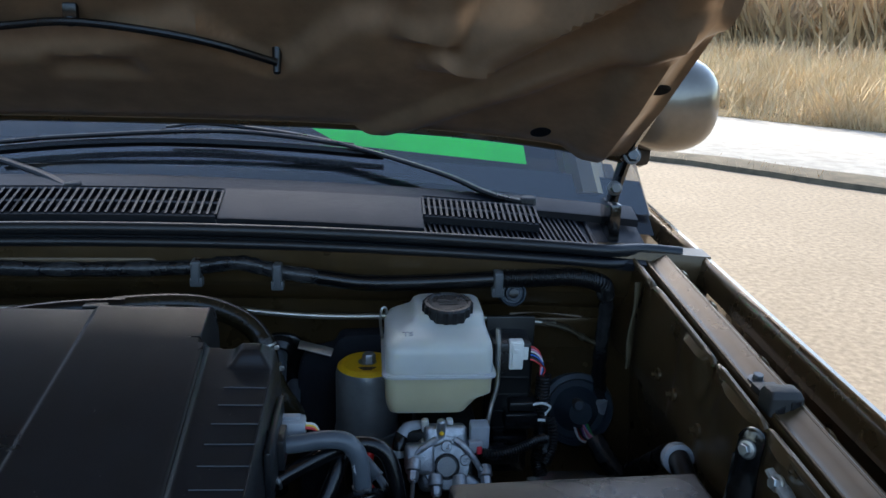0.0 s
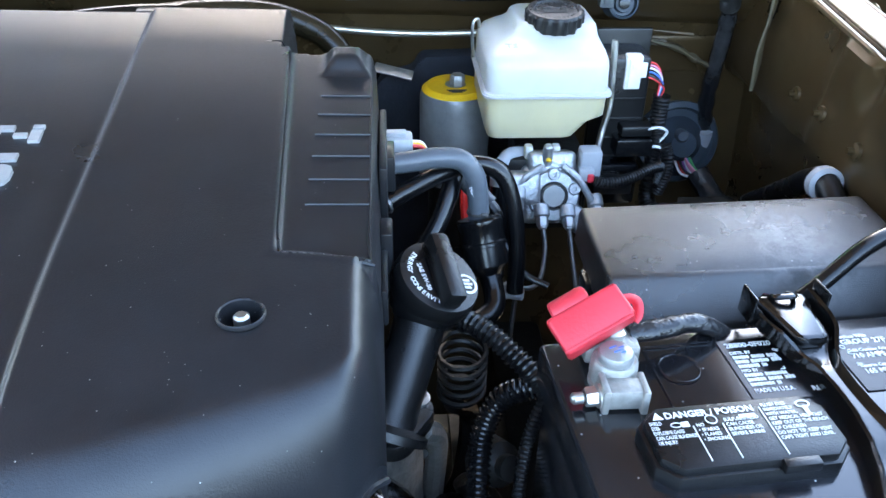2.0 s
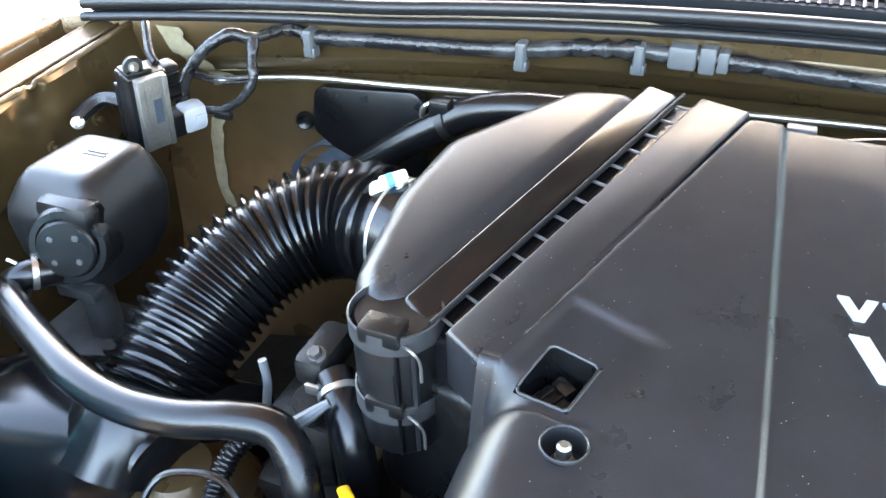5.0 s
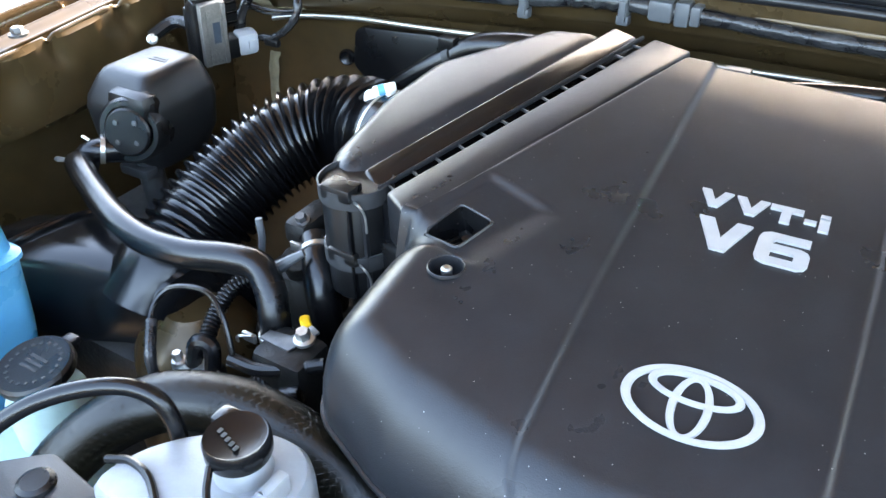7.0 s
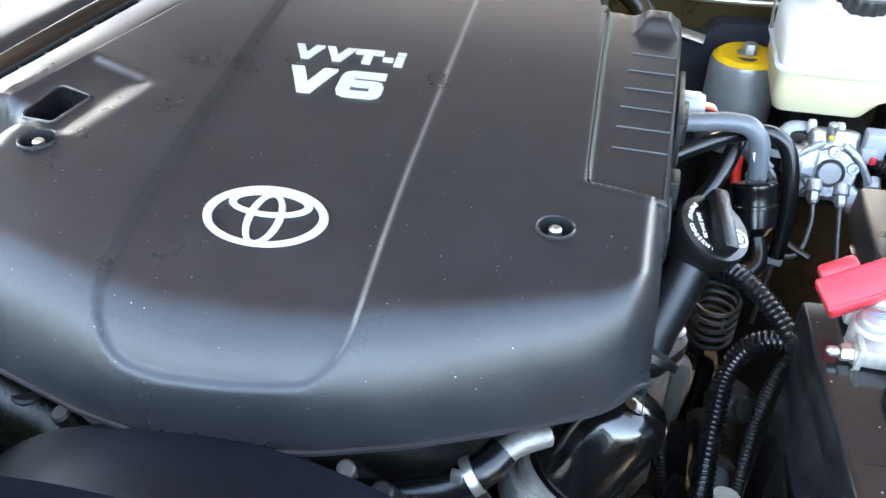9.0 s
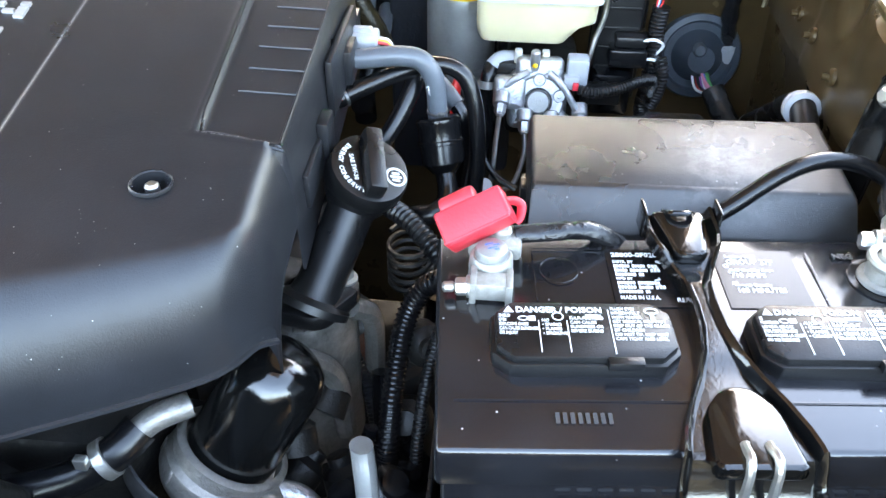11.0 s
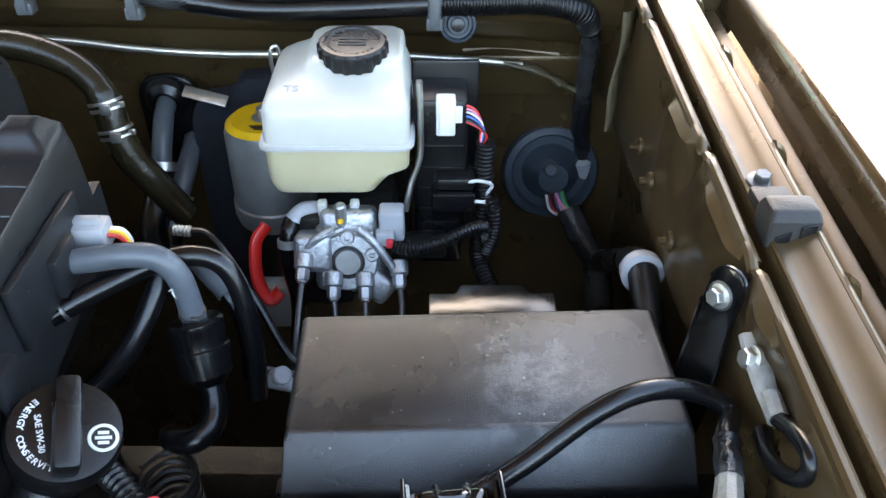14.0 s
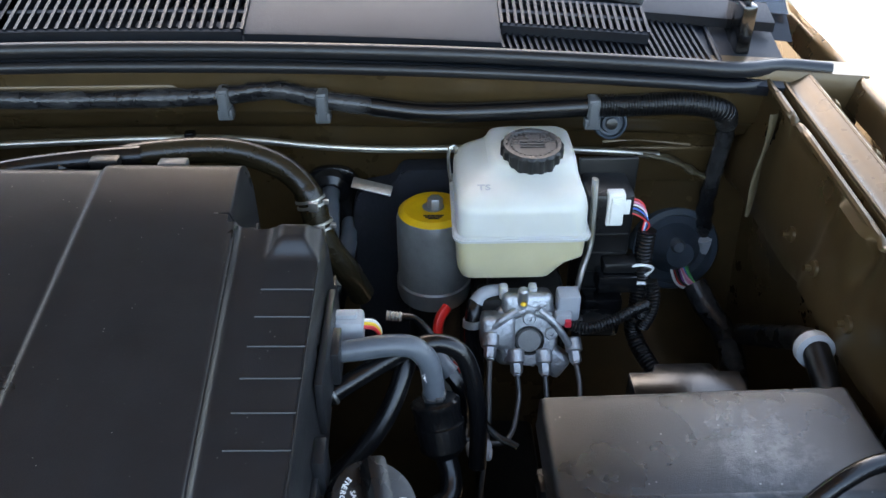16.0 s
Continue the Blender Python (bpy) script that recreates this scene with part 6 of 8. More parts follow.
capr = part("cap", loft([[cm @ Vector((c * r, s * r, z)) for c, s, r in kn] for z in (0.0, 0.014)] + [[cm @ Vector((c * 0.0280, s * 0.0280, 0.0165)) for c, s, r in kn], [cm @ Vector((c * 0.024, s * 0.024, 0.0165)) for c, s, r in kn], [cm @ Vector((c * 0.023, s * 0.023, 0.0150)) for c, s, r in kn]]), PLASTIC, res, "black ribbed screw cap")
part("cap_print", join(*[bar((0.0205 * math.cos(radians(a)), 0.0205 * math.sin(radians(a))), 0.0022, 0.003, cm @ Matrix.Translation((0, 0, 0.0156))) for a in range(20, 340, 14)]), INK_GREY, capr)
part("cap_print", join(*[bar((0, dy), 0.024, 0.0022, cm @ Matrix.Translation((0, 0, 0.0156))) for dy in (0.005, 0.0, -0.005)]), INK_GREY, capr)
words("stamped_text", "TS", 0.010, Matrix.Translation((0.4035, 0.414, 1.0758)) @ Matrix.Rotation(radians(16), 4, "X"), GREY_PL, res, 0.0002, 0.0002, 1.2)
for x in (0.430, 0.4585):
    part("outlet", join(box((x, 0.392, 0.968), (0.008, 0.010, 0.026), 0.002)), MILKY, res)

acc = thing("pressure_can", (0.365, 0.505, 0.88), "grey steel brake pressure can with a yellow top label", "accumulator")
part("can", lathe([(0.030, 0), (0.040, 0.004), (0.0425, 0.014), (0.0425, 0.026), (0.0405, 0.028), (0.0405, 0.105), (0.038, 0.113), (0.032, 0.117), (0, 0.117)], Matrix.Translation((0.363, 0.508, 0.884)), 36), STEEL, acc)
lbl = part("label", lathe([(0.0385, 0.1125), (0.0325, 0.1175), (0.012, 0.1178)], Matrix.Translation((0.363, 0.508, 0.8842)), 36), YELLOW, acc, "yellow warning label")
part("label_print", join(*[bar((0.0, -0.019 - 0.0032 * k), w, 0.0016, Matrix.Translation((0.363, 0.508, 1.0024))) for k, w in enumerate((0.022, 0.018, 0.012))]), INK_BLACK, lbl)
part("bolt", hexbolt((0.365, 0.508, 1.0015), (0.365, 0.508, 1.0135), 0.0085, 0.0), STEEL, acc)
part("base", cyl((0.363, 0.508, 0.80), (0.363, 0.508, 0.886), 0.03), DARK, acc)

vb = thing("brake_valve_block", (0.456, 0.37, 0.90), "bare cast aluminium brake actuator with four steel lines", "valve block")
absm = Matrix.Translation((0.453, 0.357, 0.940)) @ Matrix.Rotation(radians(68), 4, "X")
part("core", join(box((0, 0.000, -0.035), (0.062, 0.062, 0.05), 0.008, absm, 3), box((-0.030, 0.008, -0.012), (0.034, 0.034, 0.034), 0.006, absm, 3), box((0.032, -0.004, -0.016), (0.034, 0.026, 0.030), 0.006, absm @ Matrix.Rotation(radians(-38), 4, "Z"), 3), box((0.0, 0.034, -0.020), (0.05, 0.022, 0.03), 0.006, absm, 3)), ALU, vb, "rough cast aluminium body")
fl = part("flange", lathe([(0.0265, -0.012), (0.0265, -0.001), (0.025, 0.001), (0.015, 0.001), (0.0145, -0.002), (0.0, -0.002)], absm, 36), ALU, vb)
part("plug", lathe([(0.0125, -0.003), (0.0120, 0.0008), (0.0108, 0.0022), (0, 0.0022)], absm, 30), STEEL, vb, "grey steel plug")
part("plug_ring", lathe([(0.0150, -0.0022), (0.0150, 0.0014), (0.0128, 0.0014), (0.0126, -0.0022)], absm, 30), DARK, vb, "dark ring round the plug")
for k in range(7):
    a = radians(40 + 47 * k)
    part("casting_web", box((0.024 * math.cos(a), 0.024 * math.sin(a) + 0.004, -0.010), (0.018, 0.004, 0.016), 0.0015, absm @ Matrix.Rotation(a * 0.3, 4, "Z")), ALU, vb)
for k in range(5):
    a = radians(18 + 72 * k)
    q = absm @ Vector((0.0225 * math.cos(a), 0.0225 * math.sin(a), 0))
    part("lug", lathe([(0.0065, -0.014), (0.0065, 0.0015), (0.0055, 0.003), (0.0025, 0.003), (0.002, 0.0), (0, 0)], Matrix.Translation(q) @ Matrix.Rotation(radians(68), 4, "X"), 16), ALU, vb)
part("rib", tube([absm @ Vector(q) for q in ((0.010, 0.030, 0.0), (0.024, 0.018, 0.004), (0.040, -0.006, 0.0))], 0.0038, 10, 6), ALU, vb)
part("rib", tube([absm @ Vector(q) for q in ((-0.012, 0.030, 0.0), (-0.026, 0.022, 0.004), (-0.040, 0.010, 0.0))], 0.0038, 10, 6), ALU, vb)
part("spigot", cyl((0.4475, 0.380, 0.945), (0.4475, 0.376, 0.988), 0.0065, 0.005), ALU, vb)
part("paint_mark", cyl((0.4475, 0.3705, 0.972), (0.4475, 0.3700, 0.976), 0.003), YELLOW, vb)
LINES = [((0.4145, 0.343, 0.936), (0.412, 0.318, 0.915), (0.410, 0.290, 0.890), (0.40, 0.262, 0.80)), ((0.4405, 0.340, 0.918), (0.441, 0.318, 0.895), (0.425, 0.285, 0.878), (0.375, 0.280, 0.890)), ((0.468, 0.341, 0.916), (0.469, 0.316, 0.892), (0.470, 0.28, 0.86), (0.47, 0.25, 0.80)), ((0.498, 0.348, 0.924), (0.500, 0.322, 0.905), (0.492, 0.288, 0.875), (0.47, 0.262, 0.80))]
for pts in LINES:
    a, b = Vector(pts[0]), Vector(pts[1])
    d = (b - a).normalized()
    ln = part("brake_line", tube(pts, 0.0026, 10, 8), DARKSTEEL, vb, "thin steel brake line")
    part("nut", join(hexbolt(a - d * 0.008, a + d * 0.004, 0.0062), cyl(a + d * 0.003, a + d * 0.007, 0.0042)), ALU, ln)
    part("boss", cyl(a - d * 0.020, a - d * 0.006, 0.0082), ALU, ln)
part("pump_body", join(box((0.456, 0.425, 0.925), (0.075, 0.08, 0.09), 0.01), box((0.430, 0.400, 0.958), (0.05, 0.03, 0.02), 0.004)), DARK, vb)
part("mount", box((0.456, 0.50, 0.89), (0.10, 0.16, 0.04), 0.008), DARK, vb)
part("inlet_hose", tube([(0.403, 0.392, 0.962), (0.400, 0.380, 0.955), (0.398, 0.372, 0.93), (0.404, 0.365, 0.89), (0.40, 0.36, 0.84)], 0.0078, 14, 8), RUBBER, vb)
part("hose_clip", clamp_ring((0.399, 0.377, 0.951), (0.3985, 0.3745, 0.942), 0.0085, 0.008, 0.001), STEEL, vb)
part("inlet_elbow", tube([(0.430, 0.402, 0.966), (0.412, 0.396, 0.968), (0.402, 0.388, 0.962)], 0.0075, 12, 6), GREY_PL, vb)
part("red_band", tube([(0.375, 0.405, 0.945), (0.366, 0.392, 0.935), (0.366, 0.378, 0.905), (0.376, 0.372, 0.885), (0.386, 0.376, 0.892)], 0.0048, 10, 8, flat=1.5), REDPAINT, vb, "red plastic band")
part("stay", box((0.38, 0.385, 0.87), (0.03, 0.02, 0.05), 0.004), STEEL, vb)

ecu = thing("brake_motor", (0.535, 0.44, 0.90), "black plastic solenoid housing with plugged connectors", "solenoid")
part("housing", box((0.535, 0.452, 0.98), (0.048, 0.05, 0.16), 0.006), PLASTIC, ecu)
part("lower_housing", box((0.533, 0.430, 0.925), (0.044, 0.05, 0.05), 0.006), GLOSSBLACK, ecu)
part("connector_shelf", box((0.548, 0.425, 0.985), (0.034, 0.03, 0.012), 0.003), PLASTIC, ecu)
part("connector_shelf", box((0.546, 0.420, 0.968), (0.040, 0.03, 0.020), 0.003), GLOSSBLACK, ecu)
part("lower_connector", join(box((0.522, 0.383, 0.940), (0.034, 0.022, 0.018), 0.003), box((0.503, 0.381, 0.940), (0.010, 0.018, 0.022), 0.003)), PLASTIC, ecu)
for k in range(4):
    part("housing_rib", box((0.535, 0.4255, 0.95 + 0.022 * k), (0.040, 0.002, 0.003), 0.0005), PLASTIC, ecu)
wc = part("white_connector", join(box((0.5390, 0.430, 1.045), (0.017, 0.013, 0.036), 0.002), box((0.5390, 0.4230, 1.045), (0.011, 0.004, 0.030), 0.001), box((0.5500, 0.430, 1.047), (0.007, 0.009, 0.016), 0.001), box((0.5390, 0.4215, 1.052), (0.007, 0.003, 0.006), 0.0008)), WHITE_PL, ecu, "white nylon plug")
for k, (wi, dz) in enumerate(((0, 0.006), (5, 0.003), (1, 0.0), (6, -0.004), (7, -0.008), (0, -0.010))):
    part("wire", tube([(0.552, 0.431, 1.048 + dz), (0.562, 0.428, 1.047 + dz), (0.569 + 0.0012 * k, 0.428, 1.036 + dz), (0.570, 0.430, 1.012)], 0.0011, 6, 6), WIRES[wi], wc)
part("loom", tube([(0.575, 0.430, 1.018), (0.574, 0.428, 0.995), (0.575, 0.425, 0.965), (0.574, 0.42, 0.93), (0.572, 0.41, 0.90), (0.590, 0.37, 0.88), (0.62, 0.34, 0.865)], 0.0085, 12, 8, ripple=0.0010, pitch=0.004), PLASTIC, ecu, "black corrugated loom")
for z, x1 in ((0.987, 0.575), (0.965, 0.580)):
    part("white_wire", tube([(0.558, 0.412, z), (0.570, 0.408, z + 0.004), (x1 + 0.006, 0.413, z - 0.004), (x1, 0.42, z - 0.02)], 0.0016, 6, 6), WIRES[1], ecu)
part("coil_loom", tube([(0.580, 0.410, 0.970), (0.584, 0.405, 0.955), (0.583, 0.403, 0.935), (0.578, 0.405, 0.915)], 0.006, 10, 6, ripple=0.0012, pitch=0.0035), PLASTIC, ecu)
lv = part("level_sensor", join(box((0.4915, 0.378, 0.968), (0.022, 0.020, 0.030), 0.003), box((0.486, 0.366, 0.960), (0.016, 0.010, 0.014), 0.002)), GREY_PL, ecu, "pale grey level plug")
part("red_lock", box((0.490, 0.3605, 0.958), (0.006, 0.006, 0.008), 0.001), RED, lv)
part("sensor_loom", tube([(0.493, 0.360, 0.955), (0.510, 0.358, 0.953), (0.535, 0.366, 0.955), (0.560, 0.380, 0.958), (0.574, 0.395, 0.950), (0.576, 0.405, 0.930)], 0.0052, 10, 8, ripple=0.0009, pitch=0.0032), PLASTIC, ecu, "black corrugated sensor wire sleeve")
part("motor_bracket", tube([(0.5165, 0.428, 1.078), (0.517, 0.424, 1.045), (0.5165, 0.418, 1.012), (0.508, 0.404, 0.990), (0.503, 0.396, 0.968)], 0.0028, 8, 8, flat=2.0), ZINC, ecu, "bent zinc bracket strip")
part("back_plate", box((0.540, 0.478, 0.98), (0.06, 0.006, 0.19), 0.002), PLASTIC, ecu)
hk = thing("wire_hook", (0.378, 0.50, 1.03), "thin bent steel wire hook beside the reservoir", "hook")
part("wire", tube([(0.388, 0.515, 1.015), (0.382, 0.505, 1.035), (0.379, 0.500, 1.060), (0.380, 0.500, 1.075), (0.385, 0.502, 1.077), (0.387, 0.504, 1.068)], 0.0019, 8, 6), ZINC, hk)

# mats, grommets, heater pipes on the firewall
mat1 = thing("insulator_pad", (0.34, 0.60, 0.85), "dark blue-black insulating pad on the firewall", "pad")
part("pad", prism(round_poly([(0.268, 0.70), (0.43, 0.70), (0.43, 0.985), (0.40, 1.012), (0.326, 1.010), (0.318, 0.992), (0.278, 0.985), (0.268, 0.96)], 0.012), 0.0, 0.03, 0.005, Matrix(((1, 0, 0, 0), (0, 0, -1, 0.605), (0, 1, 0, 0), (0, 0, 0, 1)))), FOAM, mat1)
part("foil_edge", box((0, 0, 0), (0.046, 0.013, 0.003), 0.001, Matrix.Translation((0.294, 0.560, 0.998)) @ Euler((radians(35), radians(12), radians(-8))).to_matrix().to_4x4()), ZINC, mat1, "bright foil edge")
mat2 = thing("insulator_pad", (-0.63, 0.52, 0.95), "dark blue-black insulating pad on the firewall", "pad")
part("pad", prism(round_poly([(-0.688, 0.962), (-0.660, 0.940), (-0.600, 0.915), (-0.52, 0.915), (-0.516, 1.022), (-0.530, 1.037), (-0.668, 1.027), (-0.680, 1.018)], 0.010), 0.0, 0.022, 0.004, Matrix(((1, 0, 0, 0), (0, 0, -1, 0.553), (0, 1, 0, 0), (0, 0, 0, 1)))), PLASTIC, mat2)
part("stud", lathe([(0.013, 0), (0.013, 0.004), (0.010, 0.008), (0.006, 0.006), (0, 0.006)], axis_pose((-0.698, 0.532, 0.974), (-0.683, 0.487, 0.979)), 20), RUBBER, mat2)


def grommet(c, r, label, depth=0.03):
    g = thing("grommet", c, label, "grommet", "firewall grommets")
    m = axis_pose(c, Vector(c) + Vector((0, -1, 0.25)))
    part("ring", lathe([(r, -0.02), (r, 0.004), (r * 0.95, 0.009), (r * 0.82, 0.010), (r * 0.76, 0.004), (r * 0.60, 0.004), (r * 0.52, 0.010), (r * 0.3, depth), (0, depth)], m, 40), GROMMET, g)
    return g, m


g1, m1 = grommet((0.662, 0.588, 0.890), 0.055, "large blue-grey rubber grommet with a wire bundle")
part("plug", lathe([(0.0085, 0.02), (0.0085, 0.032), (0.006, 0.036), (0, 0.036)], m1 @ Matrix.Translation((-0.004, 0.012, 0)), 18), HOSE_GREY, g1, "blue-grey plug")
for k in range(14):
    a = er.uniform(0, 6.28)
    r = 0.012 * math.sqrt(er.random())
    o = m1 @ Vector((0.004 + r * math.cos(a), -0.016 + r * math.sin(a), 0.015))
    part("wire", tube([o, o + Vector((0.004, -0.022, -0.010)), Vector((0.684 + 0.4 * r * math.cos(a), 0.535 + 0.4 * r * math.sin(a), 0.862))], 0.0017, 5, 5), WIRES[k % 8], g1)
part("wrapped_cable", tube([(0.680, 0.542, 0.866), (0.690, 0.520, 0.850), (0.705, 0.480, 0.835), (0.70, 0.43, 0.825), (0.69, 0.38, 0.82)], 0.014, 12, 6, wob=0.2), TAPE, g1, "taped wire bundle")
g2, m2 = grommet((0.552, 0.545, 1.082), 0.018, "small round black grommet below the harness", 0.010)
part("nipple", lathe([(0.007, 0), (0.006, 0.006), (0, 0.007)], m2 @ Matrix.Translation((0, 0, 0.008)), 16), RUBBER, g2)
g3, m3 = grommet((-0.668, 0.536, 0.880), 0.068, "black rubber grommet behind the intake hose", 0.02)

hp = thing("heater_pipes", (0.245, 0.57, 0.93), "two heater pipes with rubber sleeves through the firewall", "heater pipe")
part("oval_plate", prism(round_poly([(0.212, 0.90), (0.278, 0.90), (0.278, 1.005), (0.212, 1.005)], 0.03, 6), 0, 0.012, 0.004, Matrix(((1, 0, 0, 0), (0, 0, -1, 0.605), (0, 1, 0, 0), (0, 0, 0, 1)))), RUBBER, hp)
for pts in ([(0.243, 0.60, 0.980), (0.244, 0.57, 0.972), (0.245, 0.545, 0.955), (0.243, 0.53, 0.93)], [(0.262, 0.60, 0.930), (0.262, 0.57, 0.922), (0.258, 0.545, 0.905), (0.25, 0.53, 0.885)]):
    part("pipe", tube(pts, 0.0105, 14, 6), HOSE_GREY, hp, "grey metal heater pipe")
part("boot", lathe([(0.024, 0), (0.022, 0.010), (0.015, 0.016), (0.012, 0.016)], axis_pose((0.243, 0.597, 0.980), (0.244, 0.55, 0.972)), 24), RUBBER, hp)
for q, d in (((0.244, 0.534, 0.936), (-0.001, -0.012, -0.02)), ((0.253, 0.534, 0.893), (-0.004, -0.012, -0.02))):
    part("clip", clamp_ring(q, Vector(q) + Vector(d), 0.0145, 0.010, 0.0012), ZINC, hp, "bright spring clip")
part("lower_hose", tube([(0.243, 0.532, 0.935), (0.238, 0.518, 0.905), (0.235, 0.49, 0.88), (0.25, 0.45, 0.87)], 0.0135, 12, 6), RUBBER, hp)
part("lower_hose", tube([(0.251, 0.531, 0.888), (0.243, 0.51, 0.86), (0.25, 0.47, 0.84)], 0.0135, 12, 6), RUBBER, hp)

hh = thing("heater_hose", (0.22, 0.44, 1.0), "aged brown-black heater hose with bright spring clamps", "hose")
part("hose", tube([(0.02, 0.425, 1.098), (0.10, 0.450, 1.100), (0.165, 0.462, 1.096), (0.209, 0.459, 1.083), (0.233, 0.449, 1.068), (0.244, 0.440, 1.050), (0.249, 0.434, 1.026), (0.258, 0.431, 1.000), (0.274, 0.434, 0.970), (0.285, 0.45, 0.93)], lambda f: 0.0128 if f < 0.5 else 0.0138, 16, 8), HOSE_BROWN, hh)
for q, w in (((0.2425, 0.4410, 1.0545), 0.0136), ((0.2480, 0.4350, 1.0310), 0.0142)):
    d = Vector((0.006, -0.007, -0.025)).normalized()
    part("clamp", join(clamp_ring(q, Vector(q) + d, w, 0.0030, 0.0013), clamp_ring(Vector(q) + d * 0.006, Vector(q) + d, w, 0.0030, 0.0013), box(Vector(q) + d * 0.004 + Vector((0.004, -w, 0.002)), (0.009, 0.005, 0.010), 0.001), box(Vector(q) + d * 0.004 + Vector((w + 0.001, -0.004, 0.002)), (0.006, 0.004, 0.005), 0.001)), ZINC, hh, "bright zinc spring clamp")

# metal tubes and the wiring harness across the firewall
mt = thing("brake_tube", (0.3, 0.55, 1.02), "long thin plated metal tube along the firewall, its left run drawing the fold's highlight", "tube")


def wall_pt(x, z, off):
    return (x, wall_y(x) + off, z)


# Left of about x = -0.5 this bright tube draws the firewall fold's highlight.
part("tube", tube([wall_pt(x, z, o) for x, z, o in ((-0.80, 1.034, 0.012), (-0.752, 1.042, 0.010), (-0.656, 1.049, 0.002), (-0.55, 1.049, -0.006), (-0.45, 1.050, -0.010), (-0.364, 1.051, -0.012), (-0.30, 1.052, -0.012), (-0.10, 1.056, -0.012), (0.05, 1.060, -0.012), (0.15, 1.058, -0.01), (0.235, 1.046, -0.004), (0.32, 1.040, 0.0), (0.45, 1.042, 0.0), (0.56, 1.034, 0.01), (0.62, 1.026, 0.018))], 0.0042, 12, 8), TUBE_METAL, mt)
part("tube", tube([wall_pt(x, z, o) for x, z, o in ((-0.515, 0.985, 0.0), (-0.512, 1.02, -0.02), (-0.50, 1.036, -0.024), (-0.46, 1.042, -0.02), (-0.40, 1.030, -0.02), (-0.34, 1.026, -0.022), (-0.28, 1.030, -0.02))], 0.0038, 10, 8), TUBE_METAL, mt)
part("clip", box(wall_pt(0.10, 1.062, -0.012), (0.012, 0.012, 0.014), 0.003), RUBBER, mt)
part("clip", box(wall_pt(-0.47, 1.038, -0.02), (0.03, 0.016, 0.016), 0.003), RUBBER, mt)
part("sealer_wrap", tube([wall_pt(0.60, 1.030, 0.014), wall_pt(0.635, 1.020, 0.02), wall_pt(0.66, 1.006, 0.022), wall_pt(0.678, 0.998, 0.02)], lambda f: 0.005 + 0.004 * math.sin(f * 3.1), 10, 6, wob=0.7, flat=0.5), SEALER, mt, "tan brushed seam sealer")

hn = thing("wiring_harness", (0.1, 0.54, 1.1), "black taped wiring harness clipped along the firewall", "harness")
HP = [(-0.651, 1.113), (-0.613, 1.112), (-0.56, 1.112), (-0.46, 1.110), (-0.387, 1.112), (-0.33, 1.118), (-0.257, 1.121), (-0.23, 1.120), (-0.16, 1.118), (-0.05, 1.112), (0.05, 1.112), (0.148, 1.115), (0.20, 1.120), (0.249, 1.110), (0.30, 1.103), (0.36, 1.096), (0.44, 1.098), (0.53, 1.104), (0.58, 1.106), (0.63, 1.108), (0.665, 1.100), (0.680, 1.078), (0.684, 1.045), (0.686, 1.0), (0.690, 0.95), (0.700, 0.905), (0.712, 0.86), (0.715, 0.82)]


def harness_pt(x, z):
    return Vector((x, wall_y(x) - 0.024 + (0.02 if z < 1.08 and x > 0.6 else 0) + (0.055 * min(1, (1.08 - z) / 0.2) if z < 1.08 and x > 0.6 else 0), z))


part("trunk", tube([harness_pt(x, z) for x, z in HP], 0.0098, 14, 8, wob=0.16), TAPE, hn)
part("sleeve", tube([harness_pt(x, z) for x, z in HP[17:22]], 0.0115, 14, 10, ripple=0.0008, pitch=0.003), PLASTIC, hn, "ribbed black sleeve")
for a, b in ((11, 14), (5, 7)):
    part("frayed_tape", tube([harness_pt(x, z) + Vector((0, -0.002, 0.002)) for x, z in HP[a:b]], 0.0100, 12, 10, wob=0.5), TAPE, hn)
part("bare_pipe", tube([harness_pt(x, z) + Vector((0, -0.001, 0)) for x, z in HP[14:18]], 0.0106, 14, 6), RUBBER, hn)
part("joint_plug", join(box(harness_pt(-0.212, 1.120), (0.030, 0.026, 0.026), 0.004), box(harness_pt(-0.186, 1.119), (0.018, 0.022, 0.030), 0.003), box(harness_pt(-0.170, 1.119), (0.012, 0.024, 0.024), 0.003)), CLIP, hn, "grey plastic joint plug")
for x, z in ((-0.640, 1.113), (-0.387, 1.112), (-0.257, 1.119), (0.148, 1.114), (0.249, 1.110), (0.530, 1.104)):
    q = harness_pt(x, z)
    part("clip", join(box(q + Vector((0, -0.004, 0.0)), (0.0125, 0.020, 0.024), 0.003), box(q + Vector((0, -0.006, -0.016)), (0.016, 0.014, 0.012), 0.002), box(q + Vector((0, -0.0135, -0.004)), (0.009, 0.004, 0.026), 0.001)), CLIP, hn, "grey nylon harness clip")
part("white_wrap", tube([harness_pt(0.701, 0.905) + Vector((-0.004, -0.005, 0)), harness_pt(0.709, 0.872) + Vector((-0.004, -0.005, 0))], 0.013, 12, 4, wob=0.25), GREY_PL, hn, "white tape wrap")
BR = [(-0.640, 0.486, 1.113), (-0.660, 0.478, 1.121), (-0.674, 0.462, 1.124), (-0.687, 0.432, 1.124), (-0.709, 0.420, 1.130), (-0.730, 0.405, 1.120), (-0.749, 0.395, 1.101), (-0.762, 0.385, 1.077), (-0.766, 0.380, 1.058), (-0.768, 0.372, 1.030)]
part("branch", tube(BR, 0.0072, 12, 8, wob=0.25), TAPE, hn, "black taped branch loop")
